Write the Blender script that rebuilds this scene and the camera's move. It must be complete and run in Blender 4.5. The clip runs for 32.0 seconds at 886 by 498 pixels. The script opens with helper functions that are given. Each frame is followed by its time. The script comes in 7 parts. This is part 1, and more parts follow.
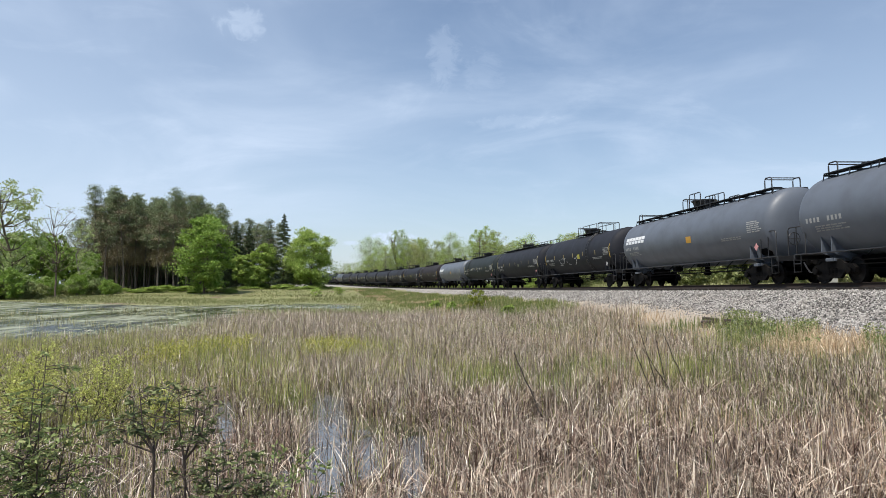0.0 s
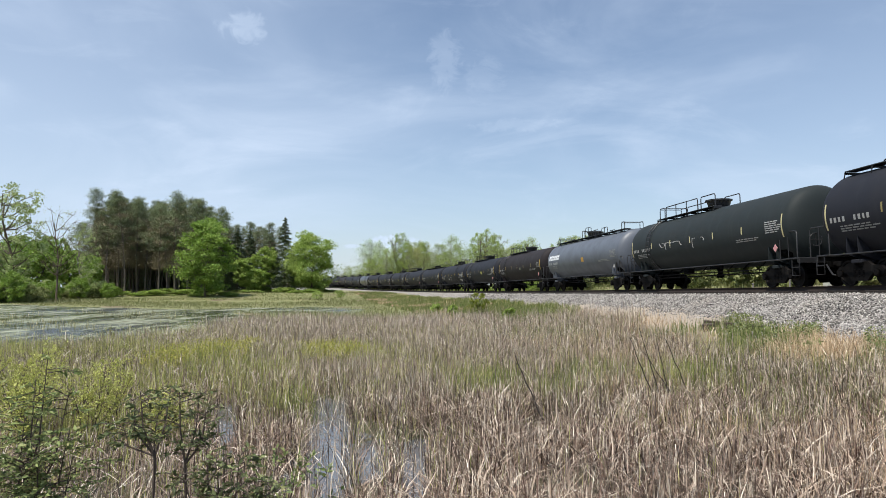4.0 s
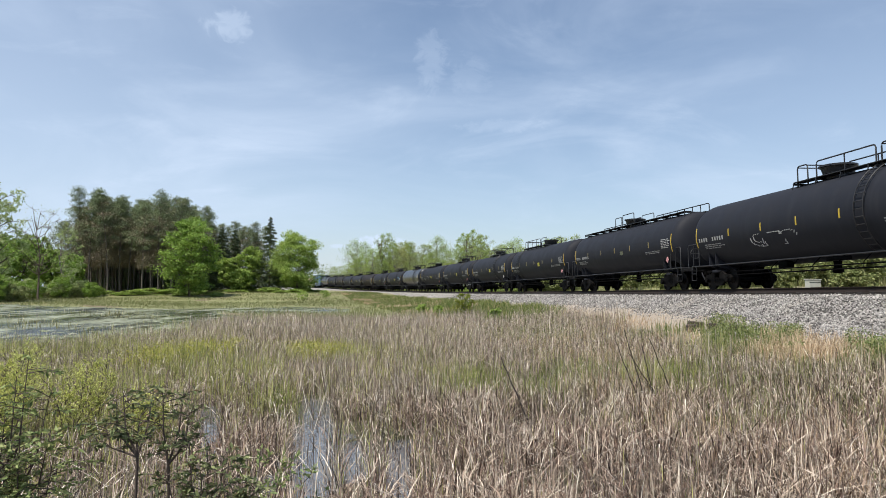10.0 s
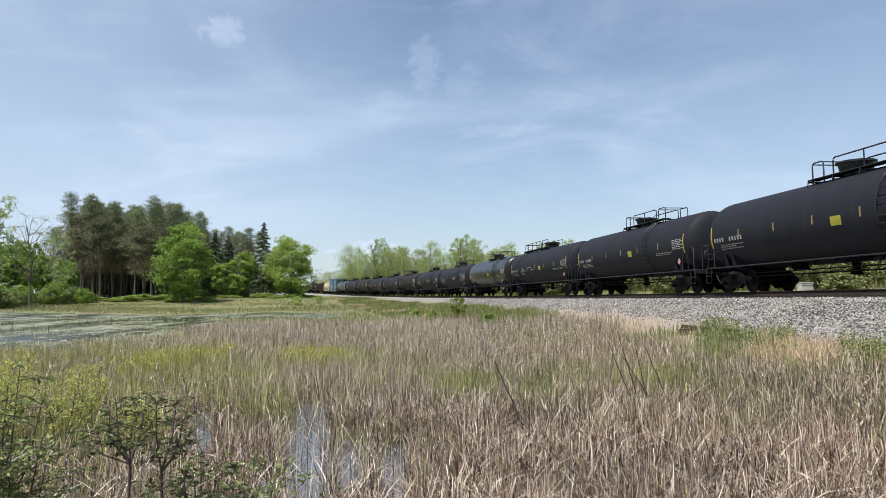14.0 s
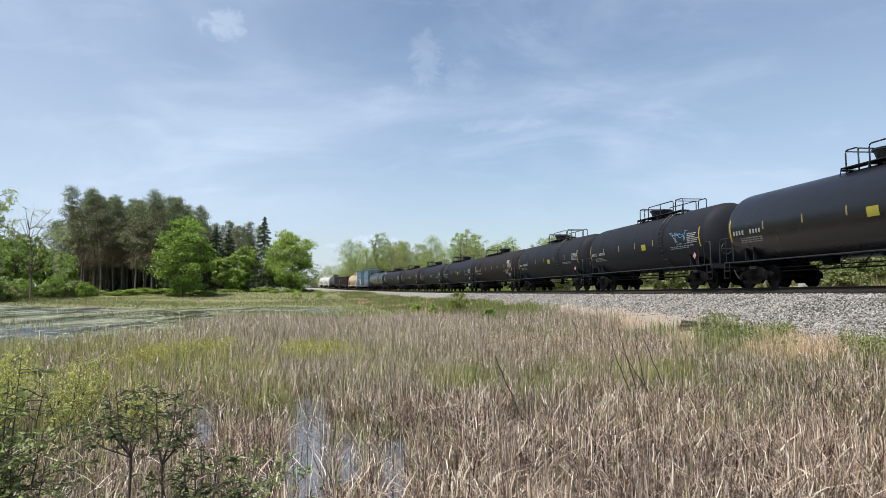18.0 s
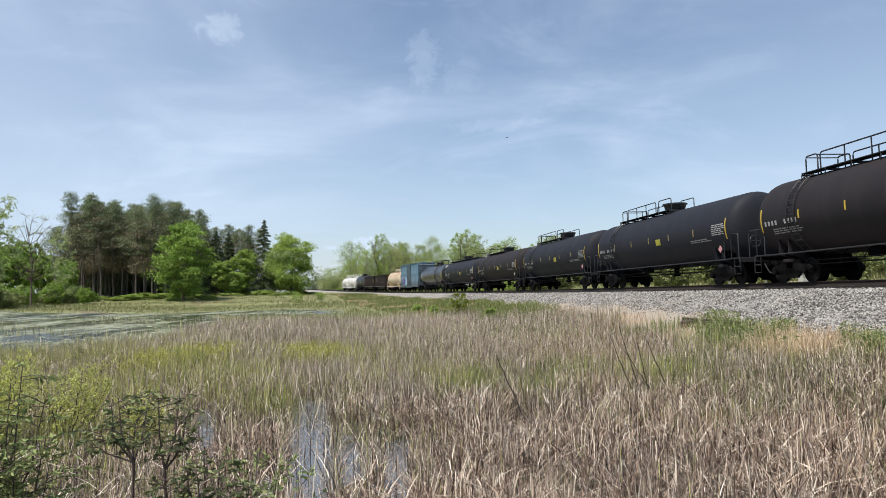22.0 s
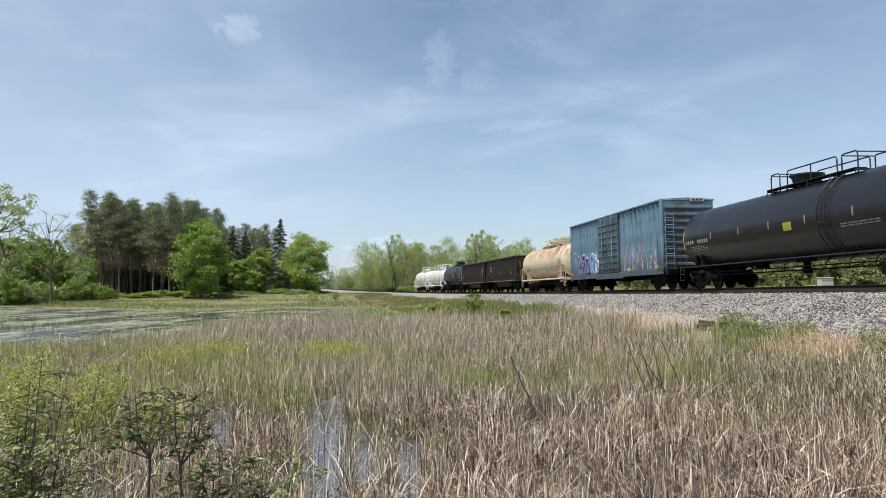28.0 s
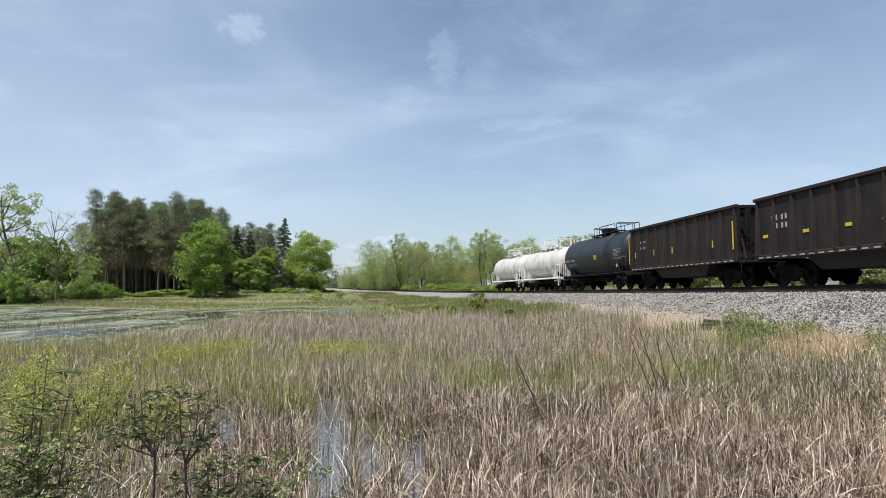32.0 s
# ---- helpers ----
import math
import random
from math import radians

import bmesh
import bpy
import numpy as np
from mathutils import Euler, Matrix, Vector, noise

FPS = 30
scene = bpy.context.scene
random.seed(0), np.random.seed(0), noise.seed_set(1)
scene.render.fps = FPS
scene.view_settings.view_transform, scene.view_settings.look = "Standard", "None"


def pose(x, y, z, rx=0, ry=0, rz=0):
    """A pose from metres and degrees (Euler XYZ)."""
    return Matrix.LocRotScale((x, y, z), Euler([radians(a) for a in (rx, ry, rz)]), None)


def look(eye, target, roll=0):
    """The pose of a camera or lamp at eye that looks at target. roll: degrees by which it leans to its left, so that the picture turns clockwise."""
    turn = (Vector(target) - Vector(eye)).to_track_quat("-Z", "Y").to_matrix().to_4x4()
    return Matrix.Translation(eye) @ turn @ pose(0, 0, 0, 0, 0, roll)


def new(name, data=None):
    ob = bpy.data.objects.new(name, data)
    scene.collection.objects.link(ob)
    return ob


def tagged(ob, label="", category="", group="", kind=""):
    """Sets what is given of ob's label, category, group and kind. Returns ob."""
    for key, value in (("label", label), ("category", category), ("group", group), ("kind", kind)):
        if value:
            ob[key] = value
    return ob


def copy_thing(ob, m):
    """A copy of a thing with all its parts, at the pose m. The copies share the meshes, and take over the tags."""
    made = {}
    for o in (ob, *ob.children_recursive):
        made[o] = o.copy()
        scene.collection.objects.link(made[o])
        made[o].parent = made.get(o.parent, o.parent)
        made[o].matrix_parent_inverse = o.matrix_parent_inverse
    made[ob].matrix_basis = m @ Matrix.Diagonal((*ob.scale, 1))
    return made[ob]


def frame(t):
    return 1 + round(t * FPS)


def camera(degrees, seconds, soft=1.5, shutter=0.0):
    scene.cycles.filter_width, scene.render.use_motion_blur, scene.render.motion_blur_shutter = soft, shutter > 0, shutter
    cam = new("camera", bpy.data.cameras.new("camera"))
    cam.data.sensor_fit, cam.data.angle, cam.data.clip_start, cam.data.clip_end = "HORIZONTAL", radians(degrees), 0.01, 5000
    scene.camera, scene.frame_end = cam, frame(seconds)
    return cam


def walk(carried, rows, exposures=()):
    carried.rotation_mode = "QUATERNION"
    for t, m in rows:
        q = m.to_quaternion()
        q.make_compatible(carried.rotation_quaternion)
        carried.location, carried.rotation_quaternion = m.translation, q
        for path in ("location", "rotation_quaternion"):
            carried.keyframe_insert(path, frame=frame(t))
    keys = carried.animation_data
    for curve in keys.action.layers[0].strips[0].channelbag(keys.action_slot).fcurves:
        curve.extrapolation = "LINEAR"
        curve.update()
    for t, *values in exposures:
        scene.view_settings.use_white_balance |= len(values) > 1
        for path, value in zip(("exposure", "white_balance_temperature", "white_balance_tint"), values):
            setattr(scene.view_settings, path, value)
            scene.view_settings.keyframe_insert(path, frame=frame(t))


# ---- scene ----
EYE = 2.2                       # height of the eye over the water


def aim(yaw, pitch, roll):
    """The held camera's pose: degrees to the right, up, and of roll."""
    y, p = radians(yaw), radians(pitch)
    return look((0, 0, EYE), (math.sin(y) * math.cos(p), math.cos(y) * math.cos(p), EYE + math.sin(p)), roll)


cam = camera(64.07, 32.0, soft=0.82)
walk(cam, [
    (0, aim(-0.001, 3.021, 0.196)), (0.5, aim(-0.051, 3.055, 0.218)), (1, aim(-0.120, 3.112, 0.246)),
    (1.5, aim(-0.212, 3.204, 0.334)), (2, aim(-0.280, 3.271, 0.326)), (2.5, aim(-0.321, 3.291, 0.309)),
    (3, aim(-0.299, 3.277, 0.232)), (3.5, aim(-0.218, 3.267, 0.192)), (5.5, aim(0.475, 3.449, 0.314)),
    (6, aim(0.628, 3.516, 0.342)), (6.5, aim(0.748, 3.571, 0.382)), (7, aim(0.830, 3.598, 0.402)),
    (7.5, aim(0.860, 3.586, 0.373)), (8, aim(0.858, 3.530, 0.411)), (8.5, aim(0.855, 3.426, 0.423)),
    (9, aim(0.903, 3.337, 0.438)), (9.5, aim(0.955, 3.325, 0.396)), (10, aim(1.057, 3.315, 0.356)),
    (10.5, aim(1.129, 3.375, 0.348)), (11, aim(1.139, 3.398, 0.326)), (11.5, aim(1.151, 3.456, 0.346)),
    (12, aim(1.162, 3.456, 0.338)), (12.5, aim(1.214, 3.529, 0.345)), (13, aim(1.315, 3.577, 0.312)),
    (13.5, aim(1.445, 3.665, 0.188)), (14, aim(1.558, 3.697, 0.100)), (14.5, aim(1.663, 3.778, 0.063)),
    (16.5, aim(1.755, 3.701, -0.063)), (17, aim(1.690, 3.612, 0.002)), (17.5, aim(1.603, 3.472, 0.159)),
    (18, aim(1.512, 3.284, 0.308)), (18.5, aim(1.487, 3.106, 0.393)), (19, aim(1.533, 2.943, 0.360)),
    (19.5, aim(1.566, 2.816, 0.217)), (20, aim(1.616, 2.737, 0.073)), (20.5, aim(1.599, 2.702, -0.202)),
    (21, aim(1.585, 2.814, -0.377)), (21.5, aim(1.565, 3.044, -0.532)), (22, aim(1.525, 3.320, -0.541)),
    (22.5, aim(1.483, 3.610, -0.508)), (23, aim(1.346, 3.809, -0.418)), (23.5, aim(1.125, 3.935, -0.369)),
    (24, aim(0.891, 4.017, -0.251)), (24.5, aim(0.698, 4.016, -0.198)), (25, aim(0.591, 3.971, -0.124)),
    (25.5, aim(0.561, 3.910, -0.150)), (27.5, aim(0.361, 3.448, -0.057)), (28, aim(0.297, 3.357, 0.012)),
    (28.5, aim(0.211, 3.313, 0.101)), (29, aim(0.119, 3.289, 0.163)), (29.5, aim(0.047, 3.320, 0.140)),
    (30, aim(0.021, 3.387, 0.107)), (30.5, aim(0.013, 3.417, 0.021)), (31, aim(0.032, 3.396, 0.063)),
    (31.5, aim(0.011, 3.348, 0.022)), (32, aim(-0.051, 3.276, 0.024))],
    exposures=((0, 0.0), (26, 0.0), (29, -0.06), (32, -0.07)))

# ---- world, sun ----
SUN_EL, SUN_FROM = 63.0, (-0.70, -0.71)      # elevation; compass way towards the sun in x, y
world = bpy.data.worlds.new("sky")
scene.world = world
world.use_nodes = True
wn, wl = world.node_tree.nodes, world.node_tree.links
wn.clear()
w_out, w_bg, w_sky = wn.new("ShaderNodeOutputWorld"), wn.new("ShaderNodeBackground"), wn.new("ShaderNodeTexSky")
w_sky.sky_type, w_sky.sun_disc = "NISHITA", False
w_sky.sun_elevation = radians(SUN_EL)
w_sky.sun_rotation = math.atan2(SUN_FROM[0], SUN_FROM[1])
w_sky.air_density, w_sky.dust_density, w_sky.ozone_density = 1.0, 0.7, 2.6
w_bg.inputs["Strength"].default_value = 0.125


def w_math(op, a, b=None):
    n = wn.new("ShaderNodeMath")
    n.operation = op
    for i, v in enumerate((a, b)):
        if v is None:
            continue
        if isinstance(v, (int, float)):
            n.inputs[i].default_value = v
        else:
            wl.new(v, n.inputs[i])
    return n.outputs[0]


def w_noise(vec, scale, detail, rough, stretch, distort=0.0):
    mp = wn.new("ShaderNodeMapping")
    mp.inputs["Scale"].default_value = stretch
    mp.inputs["Rotation"].default_value = (0, radians(14), radians(8))
    wl.new(vec, mp.inputs["Vector"])
    n = wn.new("ShaderNodeTexNoise")
    n.inputs["Scale"].default_value, n.inputs["Detail"].default_value = scale, detail
    n.inputs["Roughness"].default_value, n.inputs["Distortion"].default_value = rough, distort
    wl.new(mp.outputs[0], n.inputs["Vector"])
    return n.outputs["Fac"]


def w_range(v, a, b, lo, hi):
    n = wn.new("ShaderNodeMapRange")
    n.interpolation_type = "SMOOTHSTEP"
    for i, x in zip((1, 2, 3, 4), (a, b, lo, hi)):
        n.inputs[i].default_value = x
    wl.new(v, n.inputs[0])
    return n.outputs[0]


w_tc = wn.new("ShaderNodeTexCoord")
w_dir = w_tc.outputs["Generated"]
veil = w_noise(w_dir, 2.2, 6, 0.55, (1.0, 1.0, 3.2), 0.6)          # thin high veil
wisp = w_noise(w_dir, 4.0, 9, 0.62, (1.0, 1.0, 3.0), 1.0)          # finer streaks
w_sep = wn.new("ShaderNodeSeparateXYZ")
wl.new(w_dir, w_sep.inputs[0])
low = w_range(w_sep.outputs["Z"], 0.02, 0.42, 1.0, 0.0)            # haze thickens to the horizon
cov = w_math("ADD", w_range(veil, 0.40, 0.80, 0.06, 0.42), w_range(wisp, 0.50, 0.78, 0.0, 0.20))
cov = w_math("ADD", cov, w_math("MULTIPLY", low, 0.26))
cov = w_math("ADD", cov, w_range(w_sep.outputs["X"], -0.60, 0.12, 0.30, 0.0))     # brighter veil towards the sun
cov = w_math("ADD", cov, w_range(w_sep.outputs["X"], 0.15, 0.55, 0.0, 0.13))


def cloud_spot(x, y, z, w, h, gain):
    """A small cloud round one direction of the sky; w and h are its half sizes as seen."""
    v = Vector((x, y, z)).normalized()
    side = Vector((v.y, -v.x, 0)).normalized()
    parts = []
    for axis, size in ((side, w), (Vector((0, 0, 1)), h)):
        d = wn.new("ShaderNodeVectorMath")
        d.operation = "DOT_PRODUCT"
        wl.new(w_dir, d.inputs[0])
        d.inputs[1].default_value = axis
        off = w_math("SUBTRACT", d.outputs["Value"], axis.dot(v))
        parts.append(w_math("POWER", w_math("DIVIDE", off, size), 2.0))
    r = w_math("ADD", parts[0], parts[1])
    puff = w_noise(w_dir, 30, 8, 0.68, (1, 1, 1.4), 0.8)
    body = w_range(w_math("SUBTRACT", r, w_math("MULTIPLY", w_math("SUBTRACT", puff, 0.5), 4.0)), 0.0, 1.0, gain, 0.0)
    front = w_range(w_sep.outputs["Y"], 0.0, 0.1, 0.0, 1.0)
    return w_math("MULTIPLY", body, front)


for spot in ((-0.070, 1, 0.066, 0.036, 0.011, 0.95), (-0.128, 1, 0.060, 0.016, 0.004, 0.35), (-0.290, 1, 0.375, 0.034, 0.024, 0.24),
             (0.0, 1, 0.33, 0.026, 0.045, 0.15), (0.055, 1, 0.30, 0.03, 0.035, 0.10), (0.10, 1, 0.235, 0.07, 0.010, 0.12)):
    cov = w_math("ADD", cov, cloud_spot(*spot))
cov = w_math("MINIMUM", cov, 0.96)
w_mix = wn.new("ShaderNodeMix")
w_mix.data_type = "RGBA"
wl.new(cov, w_mix.inputs["Factor"])
wl.new(w_sky.outputs["Color"], w_mix.inputs["A"])
w_mix.inputs["B"].default_value = (5.65, 6.68, 8.25, 1)
wl.new(w_mix.outputs["Result"], w_bg.inputs["Color"])
wl.new(w_bg.outputs[0], w_out.inputs["Surface"])

sun_data = bpy.data.lights.new("sun", "SUN")
sun_data.energy, sun_data.angle, sun_data.color = 5.6, radians(0.6), (1.0, 0.95, 0.87)
sun = new("sun", sun_data)
_h = Vector((*SUN_FROM, 0)).normalized() * math.cos(radians(SUN_EL))
sun.matrix_world = look((_h.x * 90, _h.y * 90, math.sin(radians(SUN_EL)) * 90), (0, 0, 0))

# ---- materials ----
def material(name):
    m = bpy.data.materials.new(name)
    m.use_nodes = True
    nt = m.node_tree
    return m, nt, nt.nodes["Principled BSDF"]


def node(nt, kind, **values):
    n = nt.nodes.new(kind)
    for k, v in values.items():
        n.inputs[k.replace("_", " ")].default_value = v
    return n


def ramp(nt, fac, stops):
    n = nt.nodes.new("ShaderNodeValToRGB")
    el = n.color_ramp.elements
    while len(el) < len(stops):
        el.new(0.5)
    for e, (p, c) in zip(el, stops):
        e.position, e.color = p, (*c, 1)
    nt.links.new(fac, n.inputs["Fac"])
    return n.outputs["Color"]


def mixed(nt, fac, a, b, mode="MIX"):
    n = nt.nodes.new("ShaderNodeMix")
    n.data_type, n.blend_type = "RGBA", mode
    for key, v in (("Factor", fac), ("A", a), ("B", b)):
        if isinstance(v, (int, float)):
            n.inputs[key].default_value = v
        elif isinstance(v, tuple):
            n.inputs[key].default_value = (*v, 1)
        else:
            nt.links.new(v, n.inputs[key])
    return n.outputs["Result"]


def noised(nt, scale, detail=4, rough=0.55, coord="Object", stretch=None):
    tc = nt.nodes.new("ShaderNodeTexCoord")
    n = node(nt, "ShaderNodeTexNoise", Scale=scale, Detail=detail, Roughness=rough)
    if stretch:
        mp = node(nt, "ShaderNodeMapping", Scale=stretch)
        nt.links.new(tc.outputs[coord], mp.inputs["Vector"])
        nt.links.new(mp.outputs[0], n.inputs["Vector"])
    else:
        nt.links.new(tc.outputs[coord], n.inputs["Vector"])
    return n.outputs["Fac"]


def bumped(nt, bsdf, height, strength, distance):
    b = node(nt, "ShaderNodeBump", Strength=strength, Distance=distance)
    nt.links.new(height, b.inputs["Height"])
    nt.links.new(b.outputs[0], bsdf.inputs["Normal"])


def clamp01(nt, v, a, b):
    n = nt.nodes.new("ShaderNodeMapRange")
    n.inputs[1].default_value, n.inputs[2].default_value = a, b
    nt.links.new(v, n.inputs[0])
    return n.outputs[0]


def mul(nt, a, b):
    n = nt.nodes.new("ShaderNodeMath")
    n.operation = "MULTIPLY"
    for i, v in enumerate((a, b)):
        if isinstance(v, (int, float)):
            n.inputs[i].default_value = v
        else:
            nt.links.new(v, n.inputs[i])
    return n.outputs[0]


def paint(name, base, dirt=(0.16, 0.13, 0.10), rough=0.42, dirty=0.35, streak=True, metal=0.0, coat=0.0, scale=1.0, spec=0.5):
    """Railcar paint: dust in large patches, run-down streaks, fine grain."""
    m, nt, b = material(name)
    big = noised(nt, 0.9 * scale, 5, 0.6)
    run = noised(nt, 1.0, 5, 0.65, stretch=(2.6, 1.2, 0.35))
    fine = noised(nt, 26, 3)
    f = mul(nt, clamp01(nt, big, 0.42, 0.75), dirty)
    c = mixed(nt, f, base, dirt)
    if streak:
        c = mixed(nt, mul(nt, clamp01(nt, run, 0.52, 0.80), dirty * 0.9), c, tuple(min(1, 0.5 * x + 0.5 * y + 0.02) for x, y in zip(base, dirt)))
    c = mixed(nt, mul(nt, fine, 0.25), c, tuple(0.6 * x for x in base))
    nt.links.new(c, b.inputs["Base Color"])
    r = nt.nodes.new("ShaderNodeMapRange")
    r.inputs[3].default_value, r.inputs[4].default_value = rough - 0.08, rough + 0.22
    nt.links.new(big, r.inputs[0])
    nt.links.new(r.outputs[0], b.inputs["Roughness"])
    b.inputs["Metallic"].default_value = metal
    b.inputs["Coat Weight"].default_value = coat
    b.inputs["Specular IOR Level"].default_value = spec
    bumped(nt, b, fine, 0.08, 0.004)
    return m


def plain(name, base, rough=0.6, metal=0.0, vary=0.25, scale=8.0):
    m, nt, b = material(name)
    n = noised(nt, scale, 4)
    c = mixed(nt, n, tuple(x * (1 - vary) for x in base), tuple(min(1, x * (1 + vary)) for x in base))
    nt.links.new(c, b.inputs["Base Color"])
    b.inputs["Roughness"].default_value, b.inputs["Metallic"].default_value = rough, metal
    return m


def leafy(name, stops, rough=0.6, patch=0.05, glow=0.25, patch_mix=0.35, spec=0.25):
    """Leaves and blades: colour by piece, patches over the ground, some light through the blade."""
    m, nt, b = material(name)
    geo = nt.nodes.new("ShaderNodeNewGeometry")
    c = ramp(nt, geo.outputs["Random Per Island"], stops)
    big = noised(nt, patch, 3, coord="Object")
    mid = [sum(s[1][i] for s in stops) / len(stops) for i in range(3)]
    c = mixed(nt, mul(nt, clamp01(nt, big, 0.4, 0.65), patch_mix), c, tuple(x * 0.62 for x in mid))
    nt.links.new(c, b.inputs["Base Color"])
    b.inputs["Roughness"].default_value = rough
    b.inputs["Specular IOR Level"].default_value = spec
    tr = nt.nodes.new("ShaderNodeBsdfTranslucent")
    nt.links.new(c, tr.inputs["Color"])
    mx = nt.nodes.new("ShaderNodeMixShader")
    mx.inputs[0].default_value = glow
    nt.links.new(b.outputs[0], mx.inputs[1])
    nt.links.new(tr.outputs[0], mx.inputs[2])
    nt.links.new(mx.outputs[0], nt.nodes["Material Output"].inputs["Surface"])
    return m


TANK_BLACK = paint("tank_black", (0.0185, 0.0200, 0.0260), (0.036, 0.036, 0.039), rough=0.55, dirty=0.35, spec=0.14)
TANK_GLOSS = paint("tank_black_glossy", (0.012, 0.012, 0.015), (0.02, 0.02, 0.02), rough=0.24, dirty=0.15, spec=0.4)
TANK_BROWN = paint("tank_brown_black", (0.0220, 0.0190, 0.0205), (0.046, 0.037, 0.034), rough=0.58, dirty=0.40, spec=0.14)
TANK_GREEN = paint("tank_dark_green", (0.0220, 0.0280, 0.0290), (0.045, 0.048, 0.047), rough=0.56, dirty=0.35, spec=0.14)
TANK_GREY = paint("tank_slate_grey", (0.105, 0.120, 0.145), (0.050, 0.053, 0.060), rough=0.42, dirty=0.45, spec=0.4)
TANK_STEEL = paint("tank_blue_grey", (0.016, 0.021, 0.028), (0.03, 0.032, 0.036), rough=0.42, dirty=0.35, spec=0.35)
TANK_WHITE = paint("tank_white", (0.62, 0.61, 0.58), (0.28, 0.22, 0.17), rough=0.45, dirty=0.70)
# near-black bases for underframe, trucks and wheels
UNDER = paint("underframe_black", (0.0020, 0.0020, 0.0022), (0.008, 0.007, 0.006), rough=0.8, dirty=0.4, spec=0.06)
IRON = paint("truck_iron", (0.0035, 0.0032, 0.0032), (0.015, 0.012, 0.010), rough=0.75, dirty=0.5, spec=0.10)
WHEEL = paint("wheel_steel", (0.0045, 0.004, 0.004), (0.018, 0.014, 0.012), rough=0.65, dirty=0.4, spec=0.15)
RAILBAR = plain("black_handrail", (0.014, 0.014, 0.015), 0.5)
WHITEBAR = plain("white_handrail", (0.70, 0.69, 0.66), 0.5)
YELLOW = plain("yellow_reflector", (0.52, 0.37, 0.035), 0.45, 0, 0.15)
LOGO_WHITE = plain("logo_white", (0.66, 0.67, 0.68), 0.55, 0, 0.12, 6)
PANEL_ORANGE = plain("orange_panel", (0.48, 0.26, 0.035), 0.5, 0, 0.25, 5)
PANEL_PALE = plain("faded_olive_panel", (0.13, 0.14, 0.085), 0.6, 0, 0.35, 9)
# panel yellow dulled, the flank's shade being part of its colour
PANEL_YELLOW = plain("shade_dulled_yellow", (0.36, 0.33, 0.035), 0.5, 0, 0.25, 5)
DULL_YELLOW = plain("worn_yellow_reflector", (0.26, 0.21, 0.075), 0.5, 0, 0.3)
PALE_YELLOW = plain("faded_reflector", (0.50, 0.45, 0.24), 0.5, 0, 0.2)
STENCIL = plain("white_stencil", (0.32, 0.32, 0.31), 0.55, 0, 0.2, 20)
STENCIL_DIM = plain("worn_stencil", (0.22, 0.22, 0.21), 0.6, 0, 0.3, 20)
PLACARD_RED = plain("pink_placard", (0.50, 0.24, 0.24), 0.5)

